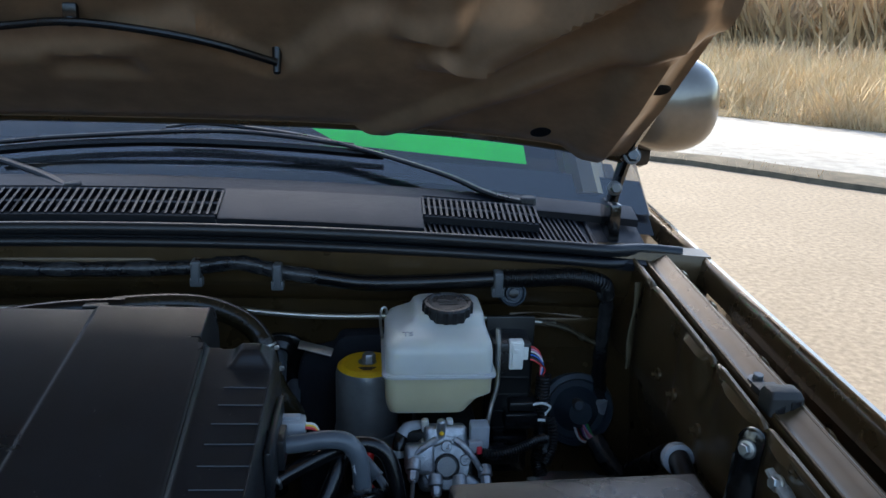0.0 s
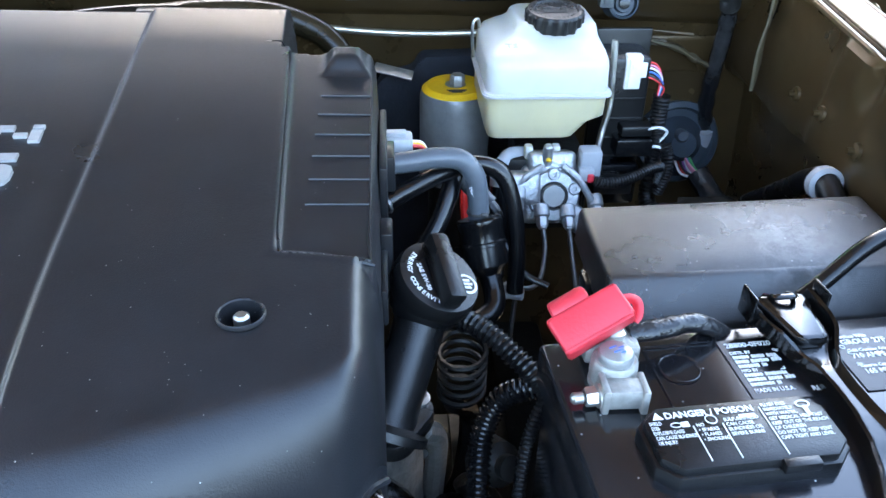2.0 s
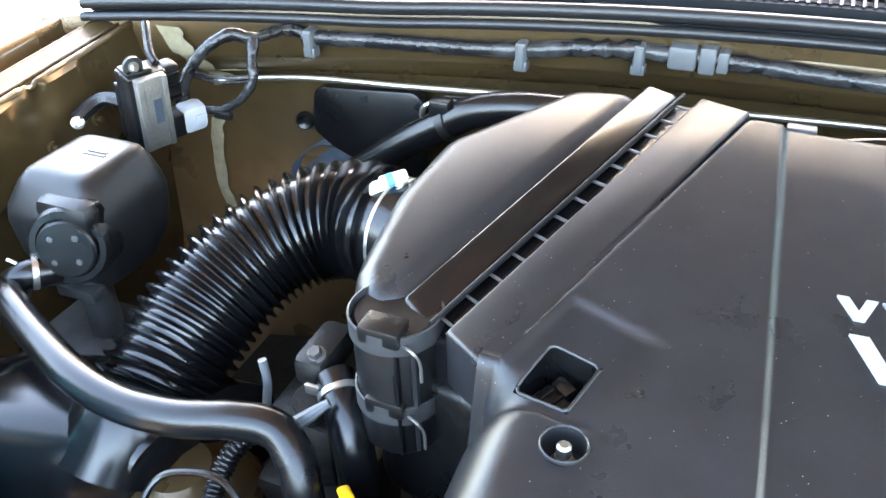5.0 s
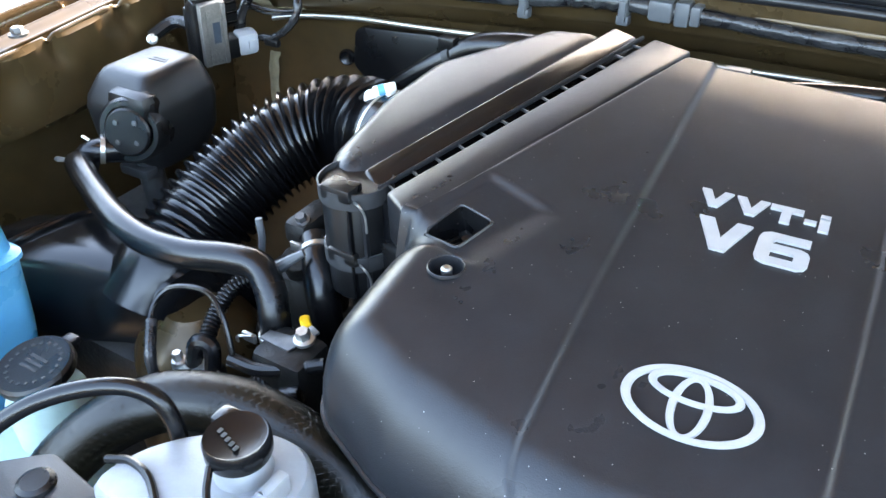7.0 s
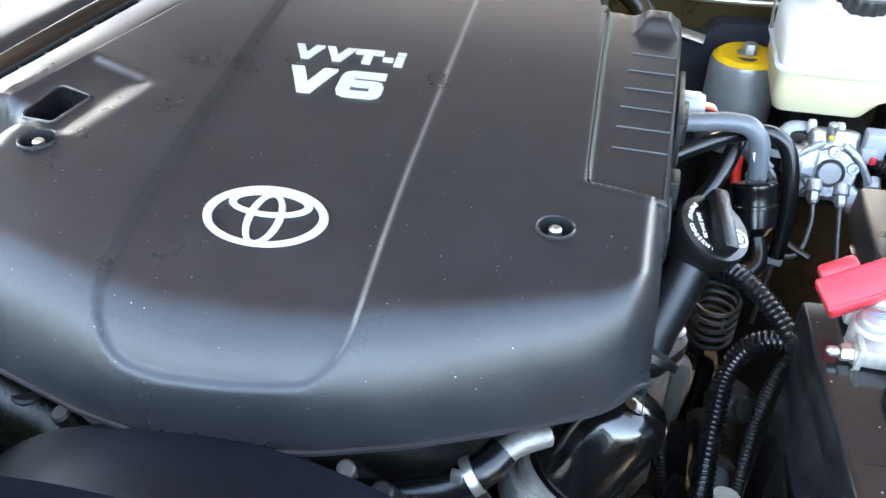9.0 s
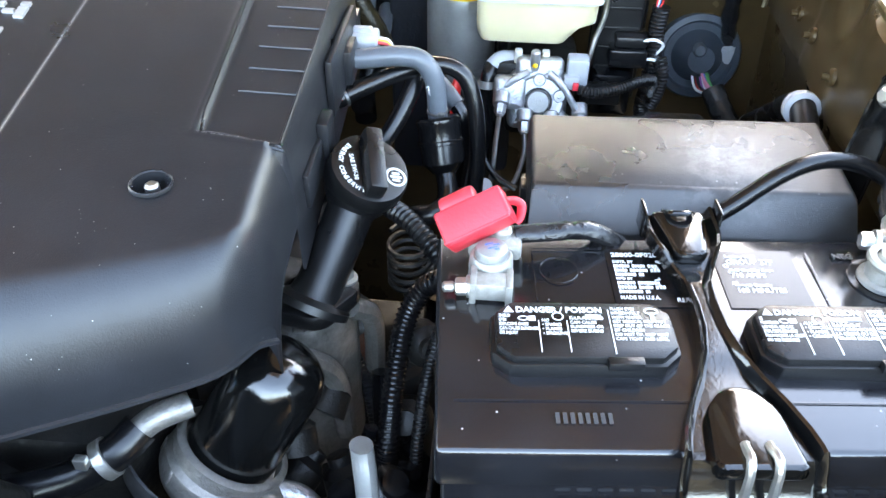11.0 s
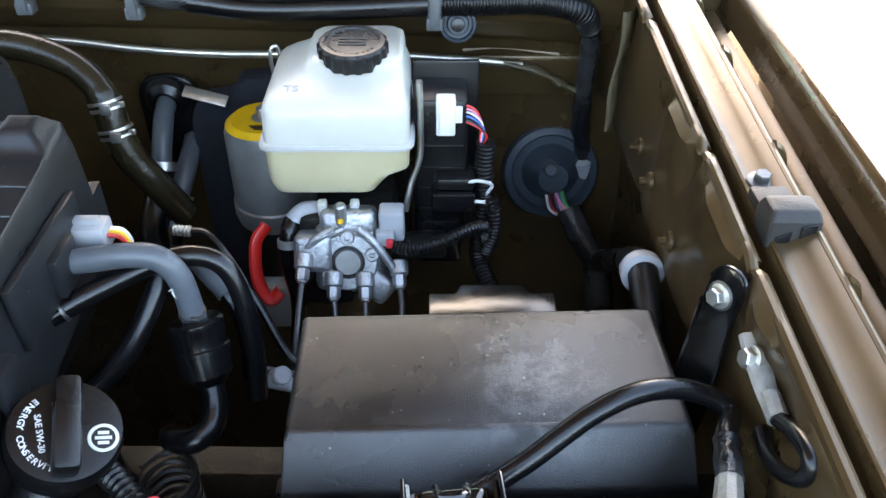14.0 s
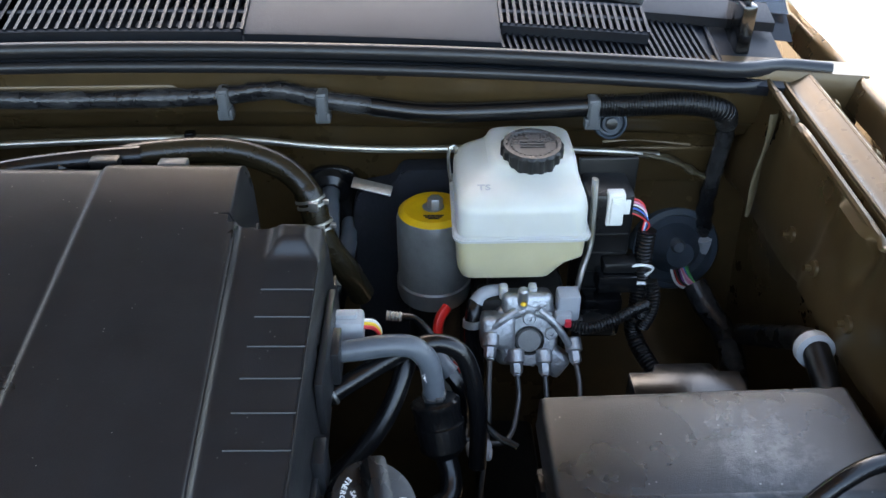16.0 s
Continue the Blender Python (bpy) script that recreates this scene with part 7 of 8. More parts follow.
part("branch", tube([(-0.686, 0.430, 1.124), (-0.681, 0.415, 1.105), (-0.677, 0.404, 1.083), (-0.694, 0.400, 1.061), (-0.719, 0.398, 1.045), (-0.746, 0.395, 1.041)], lambda f: 0.0068 - 0.0022 * f, 12, 8, wob=0.25), TAPE, hn)
for dz in (0.0, -0.004):
    part("branch", tube([(-0.676, 0.404, 1.088 + dz), (-0.70, 0.403, 1.083 + dz), (-0.730, 0.400, 1.083 + 1.5 * dz), (-0.767, 0.395, 1.088 + dz)], 0.0019, 8, 8), TAPE, hn)
part("branch_tip", tube([(-0.735, 0.396, 1.042), (-0.752, 0.394, 1.041)], 0.003, 8, 3), GREY_PL, hn)
part("branch_clip", box((-0.722, 0.396, 1.037), (0.024, 0.010, 0.010), 0.002, Matrix.Identity(4)), PLASTIC, hn)
WALL_FOLD = ((0.78, 0.03), (0.90, 0.042), (1.03, 0.04), (1.055, 0.03), (1.07, 0.006), (1.082, 0.0), (1.095, -0.012), (1.14, -0.018))
sl = thing("seam_sealer", (-0.80, 0.47, 1.0), "cream seam sealer brushed down the firewall corner", "sealer")
for pts, w in ((((-0.832, 1.120), (-0.824, 1.094), (-0.812, 1.06), (-0.804, 1.03)), 0.029), (((-0.800, 1.048), (-0.77, 1.052), (-0.738, 1.054)), 0.010), (((-0.825, 0.97), (-0.832, 0.942), (-0.838, 0.871), (-0.827, 0.827)), 0.013)):
    part("smear", loft([[(x + w * (0.85 + 0.12 * math.sin(1.3 * k)) * a, wall_y(x) + lerp3(WALL_FOLD, z + 0.013) - 0.0015 - 0.0025 * (1 - a * a), z) for a in (-1, -0.6, 0, 0.6, 1)] for k, (x, z) in enumerate([(p.x, p.z) for p in smooth_path([(x, 0, z) for x, z in pts], 6)])], closed=False), SEALER_PALE, sl)
# hoses between cover and brake unit
gh = thing("vent_hose", (0.33, 0.21, 1.0), "grey rubber vent hose into a black check valve canister", "hose")
part("hose", tube([(0.277, 0.222, 1.047), (0.300, 0.223, 1.0485), (0.325, 0.224, 1.0515), (0.344, 0.2245, 1.0490), (0.355, 0.2240, 1.036), (0.3585, 0.2235, 1.018), (0.360, 0.2230, 0.996)], 0.0086, 16, 8), HOSE_GREY, gh)
words("hose_text", "NBR", 0.006, Matrix.Translation((0.3500, 0.2155, 1.028)) @ Euler((radians(80), radians(65), radians(10))).to_matrix().to_4x4(), INK, gh, 0.0, 0.0001)
for q, d in (((0.283, 0.222, 1.0475), (1, 0.03, 0.05)), ((0.3595, 0.2232, 1.003), (0.06, 0, -1))):
    part("clamp", join(clamp_ring(q, Vector(q) + Vector(d), 0.0088, 0.0025, 0.0008), box(Vector(q) + Vector((0.004, -0.009, 0)), (0.006, 0.003, 0.004), 0.001)), DARKSTEEL, gh, "thin wire clamp")
cam_ = axis_pose((0.3675, 0.2055, 0.955), (0.3600, 0.2230, 0.994))
part("canister", lathe([(0, -0.004), (0.011, -0.004), (0.016, 0.002), (0.0190, 0.005), (0.0190, 0.021), (0.0206, 0.022), (0.0206, 0.0245), (0.0190, 0.0255), (0.0190, 0.037), (0.0198, 0.039), (0.0198, 0.043), (0.0175, 0.045), (0.008, 0.045), (0, 0.045)], cam_, 36), GLOSSBLACK, gh, "black plastic canister")
part("lower_hose", tube([(0.3685, 0.203, 0.953), (0.372, 0.192, 0.942), (0.371, 0.180, 0.934), (0.360, 0.172, 0.928), (0.345, 0.176, 0.922), (0.335, 0.19, 0.91)], 0.0092, 14, 8), RUBBER, gh)
bh = thing("black_hose", (0.33, 0.21, 0.98), "black rubber hose looping beside the cover", "hose")
part("hose", tube([(0.275, 0.198, 1.020), (0.300, 0.213, 1.028), (0.335, 0.236, 1.034), (0.362, 0.246, 1.034), (0.381, 0.246, 1.024), (0.391, 0.240, 1.000), (0.396, 0.230, 0.96), (0.395, 0.22, 0.92)], 0.0076, 14, 8), RUBBER, bh)
part("clamp", clamp_ring((0.282, 0.202, 1.0225), (0.295, 0.210, 1.0265), 0.0080, 0.003, 0.0008), DARKSTEEL, bh)
bh2 = thing("black_hose", (0.32, 0.17, 0.95), "black rubber hose running down past the oil filler", "hose")
part("hose", tube([(0.341, 0.245, 1.028), (0.336, 0.232, 1.016), (0.327, 0.217, 0.998), (0.314, 0.203, 0.980), (0.297, 0.192, 0.965), (0.275, 0.180, 0.950), (0.25, 0.17, 0.93)], 0.0080, 14, 8), RUBBER, bh2)
bh3 = thing("wrapped_hose", (0.37, 0.25, 0.98), "blue-grey wrapped hose end between the black hoses", "hose")
part("hose", tube([(0.349, 0.282, 1.004), (0.356, 0.276, 1.000), (0.366, 0.268, 0.993), (0.374, 0.262, 0.986)], 0.0085, 12, 6, wob=0.15), HOSE_GREY, bh3)
part("tail", tube([(0.372, 0.263, 0.988), (0.381, 0.256, 0.975), (0.384, 0.255, 0.94), (0.38, 0.26, 0.90)], 0.0065, 10, 6, wob=0.1), RUBBER, bh3)
cp = thing("cover_plug", (0.29, 0.25, 1.04), "white plug with coloured wires beside the cover", "connector")
part("plug", join(box((0.289, 0.250, 1.050), (0.034, 0.020, 0.020), 0.003), box((0.275, 0.250, 1.050), (0.012, 0.016, 0.016), 0.002), box((0.291, 0.250, 1.0615), (0.020, 0.008, 0.004), 0.001)), GREY_PL, cp)
for k, wi in enumerate((0, 2, 1)):
    part("wire", tube([(0.304, 0.246 + 0.004 * k, 1.052), (0.314, 0.246 + 0.004 * k, 1.050), (0.318, 0.246 + 0.003 * k, 1.040), (0.312, 0.25, 1.028)], 0.0016, 6, 6), WIRES[wi], cp)
sw = thing("thin_line", (0.36, 0.30, 0.98), "thin black line with a bright spring end", "line")
part("line", tube([(0.332, 0.332, 0.992), (0.345, 0.330, 0.990), (0.362, 0.318, 0.975), (0.385, 0.300, 0.940), (0.41, 0.275, 0.905), (0.435, 0.262, 0.895)], 0.0034, 10, 8), RUBBER, sw)
part("spring", tube([(0.318, 0.333, 0.993), (0.332, 0.332, 0.992)], 0.0042, 10, 4, ripple=0.0010, pitch=0.003), ZINC, sw)
lm1 = thing("wire_loom", (0.37, 0.05, 0.95), "black corrugated wire loom from the filler to the battery", "loom")
part("loom", tube([(0.335, 0.102, 0.985), (0.350, 0.088, 0.985), (0.368, 0.070, 0.978), (0.385, 0.055, 0.965), (0.400, 0.050, 0.945), (0.405, 0.055, 0.90)], 0.0072, 12, 8, ripple=0.0012, pitch=0.0045), PLASTIC, lm1)
lm2 = thing("wire_loom", (0.36, 0.0, 0.85), "black corrugated wire loom standing beside the battery", "loom")
part("loom", tube([(0.395, 0.072, 0.945), (0.375, 0.075, 0.938), (0.362, 0.076, 0.926), (0.350, 0.065, 0.905), (0.345, 0.035, 0.88), (0.343, 0.005, 0.85), (0.342, -0.02, 0.80), (0.342, -0.03, 0.72)], 0.0084, 14, 9, ripple=0.0011, pitch=0.0042), GLOSSBLACK, lm2)
part("tape_end", tube([(0.412, 0.066, 0.950), (0.398, 0.0715, 0.9455), (0.385, 0.0735, 0.942)], 0.0088, 12, 6, wob=0.2), TAPE, lm2)
lm5 = thing("wire_loom", (0.39, 0.0, 0.88), "thin black corrugated loom along the battery's side", "loom")
part("loom", tube([(0.398, 0.066, 0.945), (0.384, 0.050, 0.930), (0.374, 0.03, 0.905), (0.368, 0.0, 0.87), (0.365, -0.03, 0.82)], 0.0045, 10, 8, ripple=0.0008, pitch=0.0032), PLASTIC, lm5)
lm3 = thing("wire_loom", (0.30, 0.10, 0.83), "thin corrugated loom below the oil filler", "loom")
part("loom", tube([(0.250, 0.156, 0.875), (0.263, 0.139, 0.850), (0.285, 0.112, 0.828), (0.306, 0.086, 0.809), (0.32, 0.06, 0.78), (0.33, 0.03, 0.72)], 0.0060, 10, 8, ripple=0.0010, pitch=0.0036), PLASTIC, lm3)
lm4 = thing("coil_spring", (0.33, 0.14, 0.90), "rusty dark coil spring below the filler", "spring")
spr = [(0.343 + 0.019 * math.cos(k * 0.7), 0.150 + 0.021 * math.sin(k * 0.7), 0.865 + 0.0011 * k) for k in range(50)]
part("coil", tube(spr, 0.0024, 6, 2), DARK, lm4)
wt = thing("white_tube", (0.342, -0.115, 0.93), "pale grey plastic lever end beside the battery", "lever")
part("lever", tube([(0.3400, -0.088, 0.943), (0.3410, -0.090, 0.937), (0.3435, -0.098, 0.918), (0.347, -0.108, 0.87), (0.347, -0.11, 0.80)], 0.0075, 12, 6, flat=1.4), STEEL, wt)
vlv = thing("service_valve", (0.425, 0.06, 0.93), "pale capped service valve beside the fuse box", "valve")
part("stem", cyl((0.424, 0.064, 0.90), (0.424, 0.066, 0.965), 0.007), STEEL, vlv)
part("cap", cyl((0.424, 0.066, 0.962), (0.424, 0.067, 0.980), 0.0085, 0.0075), GREY_PL, vlv)
vl2 = thing("hose_fitting", (0.40, 0.24, 0.9), "pale plastic fitting near the brake lines", "fitting")
part("fitting", join(cyl((0.395, 0.275, 0.88), (0.405, 0.262, 0.898), 0.008), cyl((0.39, 0.268, 0.886), (0.412, 0.262, 0.886), 0.006)), GREY_PL, vl2)

# fender side fittings
st = thing("fender_stay", (0.6820, 0.14, 1.04), "black steel stay bolted to the inner apron", "stay")
stay_out = [(0.163, 1.084), (0.159, 1.093), (0.150, 1.096), (0.142, 1.090), (0.139, 1.064), (0.127, 0.985), (0.150, 0.985), (0.158, 1.04), (0.162, 1.068)]
part("plate", prism(stay_out, 0.0, 0.003, 0.0008, Matrix(((-0.5, 0.2, -0.87, 0.5555), (1, 0, -0.45, 0.0), (0.0, 1, 0.1, 0.0), (0, 0, 0, 1)))), ENAMEL, st)
part("plate_rim", tube([Vector((0.5530 - 0.5 * y + 0.2 * z, y - 0.0015, z)) for y, z in stay_out], 0.0012, 6, 4), ENAMEL, st)
part("washer", lathe([(0.0090, 0), (0.0090, 0.0015), (0.008, 0.002), (0, 0.002)], axis_pose((0.6925, 0.1515, 1.0765), (0.6675, 0.138, 1.0815)), 24), DARKSTEEL, st)
part("bolt", hexbolt((0.6920, 0.1510, 1.0767), (0.6855, 0.1475, 1.0780), 0.0055, 0.0075), ZINC, st, "bright zinc bolt")
gs = thing("ground_strap", (0.70, 0.09, 1.05), "short black ground lead with a silver lug on the apron", "ground lead")
part("lug", tube([(0.7025, 0.1210, 1.0730), (0.7010, 0.1110, 1.0710), (0.7000, 0.0970, 1.0680), (0.7000, 0.0830, 1.0650), (0.7005, 0.0710, 1.0640)], lambda f: 0.0085 - 0.0035 * f, 10, 6, flat=0.5), LEAD, gs)
part("lug_crimp", tube([(0.7005, 0.0850, 1.0655), (0.7005, 0.0700, 1.0640)], 0.0058, 10, 4), LEAD, gs)
part("bolt", hexbolt((0.6985, 0.1070, 1.0700), (0.6915, 0.1060, 1.0720), 0.0056, 0.0075), ZINC, gs)
part("lead", tube([(0.7005, 0.0710, 1.0640), (0.7015, 0.0530, 1.0730), (0.7015, 0.0370, 1.0750), (0.7005, 0.0350, 1.0640), (0.6995, 0.0470, 1.0510), (0.6995, 0.0660, 1.0420), (0.7015, 0.0820, 1.0410)], 0.0046, 12, 8), RUBBER, gs)
BUMPER = mat("bumper_rubber", (0.022, 0.020, 0.018), 0.6, 0, 0.3, 50, 0.3, 500)
bp_ = thing("hood_bumper", (0.728, 0.16, 1.11), "grey rubber hood bumper block on the upper rail", "bumper")
part("block", loft([soft_ring(0.7205, 0.7525, 0.174, 0.200, 1.094, 0.003), soft_ring(0.721, 0.752, 0.175, 0.199, 1.1105, 0.003), soft_ring(0.723, 0.7505, 0.179, 0.197, 1.1150, 0.003), soft_ring(0.725, 0.7485, 0.181, 0.195, 1.1160, 0.003)]), BUMPER, bp_)
# Thin black plates paint the shade of two hollows on the solid block.
for x, w in ((0.7300, 0.009), (0.7440, 0.009)):
    part("hollow_shade", prism([(x - w / 2, 1.099), (x + w / 2, 1.099), (x + w / 2, 1.112 if x > 0.735 else 1.107), (x - w / 2, 1.110 if x > 0.735 else 1.103)], 0, 0.0012, 0.0004, Matrix(((1, 0, 0, -0.0003), (0, 0, -1, 0.1748), (0, 1, 0, -0.002), (0, 0, 0, 1)))), LABEL_BLACK, bp_, "black plate painting a hollow's shade on the block")
part("tongue", box((0.735, 0.207, 1.1035), (0.024, 0.026, 0.008), 0.002), BUMPER, bp_)
part("bolt", join(hexbolt((0.7345, 0.230, 1.1035), (0.7345, 0.229, 1.1105), 0.0055, 0.0088), cyl((0.7345, 0.230, 1.098), (0.7345, 0.230, 1.104), 0.0095)), DARKSTEEL, bp_)
bpl = thing("hood_bumper", (-0.890, 0.05, 1.11), "grey rubber hood bumper block on the upper rail", "bumper")
part("block", join(loft([soft_ring(-0.910, -0.870, 0.046, 0.086, 1.098, 0.004), soft_ring(-0.908, -0.872, 0.050, 0.084, 1.126, 0.004), soft_ring(-0.904, -0.876, 0.062, 0.083, 1.134, 0.004)])), PLASTIC_GREY, bpl)
part("bolt", hexbolt((-0.890, 0.13, 1.104), (-0.890, 0.13, 1.114), 0.008, 0.012), DARKSTEEL, bpl)
cr = thing("apron_harness", (0.70, 0.30, 0.90), "black harness with a white collar along the apron", "harness")
part("trunk", tube([(0.692, 0.42, 0.89), (0.690, 0.35, 0.945), (0.687, 0.30, 0.985), (0.686, 0.275, 0.993), (0.687, 0.23, 0.97), (0.688, 0.20, 0.92)], 0.0115, 14, 8, wob=0.12), PLASTIC, cr)
part("collar", lathe([(0.012, 0), (0.0165, 0.002), (0.0165, 0.011), (0.012, 0.013)], axis_pose((0.6865, 0.284, 0.991), (0.686, 0.268, 0.994)), 28), GREY_PL, cr, "white plastic collar")
ss = thing("seam_sealer", (0.70, 0.49, 1.05), "tan seam sealer smeared down the firewall corner", "sealer")
part("fold", loft([[(0.7005 + 0.0055 * a - 0.006 * f + 0.0015 * math.sin(9 * f + a), 0.487 - 0.006 * (1 - a * a) + 0.006 * a - 0.004 * f, 1.118 - 0.115 * f) for a in (-1, -0.6, -0.2, 0.2, 0.6, 1)] for f in [k / 14 for k in range(15)]], closed=False), SEALER, ss, "folded tan sealer strip")


# ---- intake and tanks on the other side ----
ih = thing("intake_hose", (-0.55, 0.2, 0.98), "glossy black corrugated intake hose curving down from the air cleaner", "intake hose")
IP = [(-0.385, 0.232, 1.034), (-0.430, 0.246, 1.032), (-0.465, 0.250, 1.030), (-0.508, 0.236, 1.021), (-0.546, 0.200, 1.003), (-0.570, 0.150, 0.977), (-0.580, 0.100, 0.950), (-0.584, 0.055, 0.922)]
part("collar", tube(IP[:3], 0.0515, 32, 6), GLOSSBLACK, ih)
part("bellows", tube([(-0.428, 0.2455, 1.0322)] + IP[2:], 0.0515, 36, 9, ripple=0.0068, pitch=0.0125), GLOSSBLACK, ih, "corrugated bellows")
part("clamp", join(*[clamp_ring(Vector((-0.4105, 0.2405, 1.0330)) + Vector((o, 0.12 * o, 0)), (-0.5, 0.258, 1.0305), 0.0512, 0.0042, 0.001) for o in (0.0, 0.0085)]), ZINC, ih, "bright hose clamp")
part("clamp_screw", join(cyl((-0.425, 0.233, 1.0865), (-0.405, 0.249, 1.0905), 0.0062), cyl((-0.429, 0.235, 1.0815), (-0.423, 0.227, 1.0795), 0.0085), box((-0.415, 0.243, 1.0825), (0.020, 0.012, 0.008), 0.002)), WHITE_PL, ih, "white clamp screw")
part("clamp_insert", cyl((-0.421, 0.236, 1.087), (-0.414, 0.242, 1.089), 0.0066), BLUE, ih, "turquoise insert")

rs = thing("resonator_box", (-0.63, -0.02, 0.85), "glossy black moulded intake resonator", "resonator")
rings = []
for k in range(9):
    f = k / 8
    cx, cy, cz = -0.530 - 0.27 * f, 0.055 - 0.060 * f, 0.870 - 0.005 * f
    hw, hh_ = 0.076 + 0.014 * math.sin(f * 3.1), 0.064 + 0.012 * math.sin(f * 3.1)
    rings.append([(cx + 0.25 * hw * math.cos(a) * 1.5, cy + hw * (abs(math.cos(a)) ** 0.7) * math.copysign(1, math.cos(a)) * 0.95, cz + hh_ * (abs(math.sin(a)) ** 0.7) * math.copysign(1, math.sin(a))) for a in [2 * math.pi * i / 32 for i in range(32)]])
part("chamber", loft(rings), GLOSSBLACK, rs)
part("neck", tube([(-0.596, 0.062, 0.932), (-0.594, 0.04, 0.910), (-0.600, 0.02, 0.88)], lambda f: 0.050 + 0.012 * f, 32, 6), GLOSSBLACK, rs)
for f in (0.78, 0.88):
    rr = rings[int(f * 8)]
    part("mould_ridge", tube([Vector(q) * 1.0 + Vector((0.02 * (f - 0.8) * 10, 0, 0.002)) for q in rr] + [Vector(rr[0]) + Vector((0.02 * (f - 0.8) * 10, 0, 0.002))], 0.004, 8, 2, ends=False), GLOSSBLACK, rs)
part("foot", box((-0.64, 0.0, 0.70), (0.20, 0.10, 0.30), 0.02), DARK, rs)
part("inner_splash", box((-0.66, 0.10, 0.60), (0.25, 0.9, 0.02), 0.004), DARK, rs)

hl = thing("bypass_hose", (-0.5, 0.0, 0.95), "thick smooth black hose crossing over the resonator", "hose")
HL = [(-0.770, 0.085, 0.955), (-0.758, 0.078, 0.980), (-0.735, 0.062, 0.995), (-0.680, 0.036, 0.995), (-0.605, 0.006, 0.994), (-0.545, -0.006, 0.992), (-0.490, -0.004, 0.994), (-0.440, 0.008, 0.998), (-0.408, 0.012, 0.996), (-0.388, 0.003, 0.980), (-0.379, -0.006, 0.960), (-0.376, -0.010, 0.930), (-0.376, -0.01, 0.88)]
part("hose", tube(HL, 0.0152, 20, 8), RUBBER, hl)
part("clip", join(clamp_ring((-0.3772, -0.009, 0.944), (-0.3765, -0.010, 0.93), 0.0160, 0.007, 0.001), box((-0.398, -0.024, 0.940), (0.016, 0.004, 0.010), 0.001), tube([(-0.392, -0.026, 0.946), (-0.405, -0.032, 0.944), (-0.408, -0.03, 0.935)], 0.0014, 6, 5)), ZINC, hl, "pale spring clip")
part("upper_clip", join(clamp_ring((-0.746, 0.102, 0.995), (-0.738, 0.112, 0.992), 0.0172, 0.006, 0.001), tube([(-0.790, 0.086, 0.975), (-0.812, 0.084, 0.974), (-0.822, 0.088, 0.966), (-0.800, 0.094, 0.968)], 0.0018, 6, 5), tube([(-0.752, 0.095, 1.008), (-0.760, 0.092, 1.013)], 0.0018, 6, 3)), ZINC, hl)
part("tail", tube([(-0.770, 0.085, 0.955), (-0.755, 0.092, 0.990), (-0.738, 0.112, 0.991), (-0.725, 0.14, 0.980)], 0.0155, 14, 6), RUBBER, hl)

av = thing("air_valve", (-0.72, 0.18, 0.95), "dark grey plastic air pump with a round cap", "air pump")
part("body", loft([soft_ring(-0.794, -0.700, 0.140, 0.240, 0.955, 0.03), soft_ring(-0.803, -0.690, 0.132, 0.252, 0.985, 0.024), soft_ring(-0.806, -0.686, 0.130, 0.256, 1.026, 0.024), soft_ring(-0.803, -0.689, 0.133, 0.255, 1.040, 0.022), soft_ring(-0.792, -0.700, 0.149, 0.250, 1.063, 0.016), soft_ring(-0.786, -0.706, 0.157, 0.246, 1.071, 0.014), soft_ring(-0.778, -0.712, 0.166, 0.242, 1.074, 0.012), soft_ring(-0.774, -0.716, 0.172, 0.236, 1.0745, 0.010)]), PUMP, av)
part("snout", join(lathe([(0.042, -0.03), (0.040, 0.0), (0.037, 0.004), (0.031, 0.004), (0.030, -0.002), (0.0, -0.002)], axis_pose((-0.715, 0.128, 1.016), (-0.690, 0.07, 1.030)), 36), box((-0.722, 0.148, 1.040), (0.070, 0.034, 0.040), 0.014)), PLASTIC, av)
cpv = part("round_cap", lathe([(0.029, -0.002), (0.029, 0.006), (0.027, 0.008), (0, 0.008)], axis_pose((-0.714, 0.126, 1.016), (-0.689, 0.068, 1.030)), 32), PLASTIC, av, "black round cap")
vm = axis_pose((-0.7108, 0.1185, 1.0176), (-0.6858, 0.0605, 1.0316))
for a in (45, 135, 225, 315):
    part("rivet", lathe([(0.0035, 0), (0.003, 0.0015), (0, 0.0018)], vm @ Matrix.Translation((0.017 * math.cos(radians(a)), 0.017 * math.sin(radians(a)), 0)), 12), DARKSTEEL, cpv)
part("foot", join(cyl((-0.725, 0.15, 0.89), (-0.725, 0.15, 0.965), 0.016), box((-0.728, 0.135, 0.955), (0.05, 0.02, 0.014), 0.003)), PLASTIC_GREY, av)
part("print", join(*[bar((0, 0.006 * k), 0.028 - 0.004 * k, 0.0035, Matrix.Translation((-0.735, 0.205, 1.0748))) for k in range(2)]), INK_BLACK, av)
part("shelf", box((-0.73, 0.15, 0.885), (0.14, 0.09, 0.012), 0.003), DARKSTEEL, av)

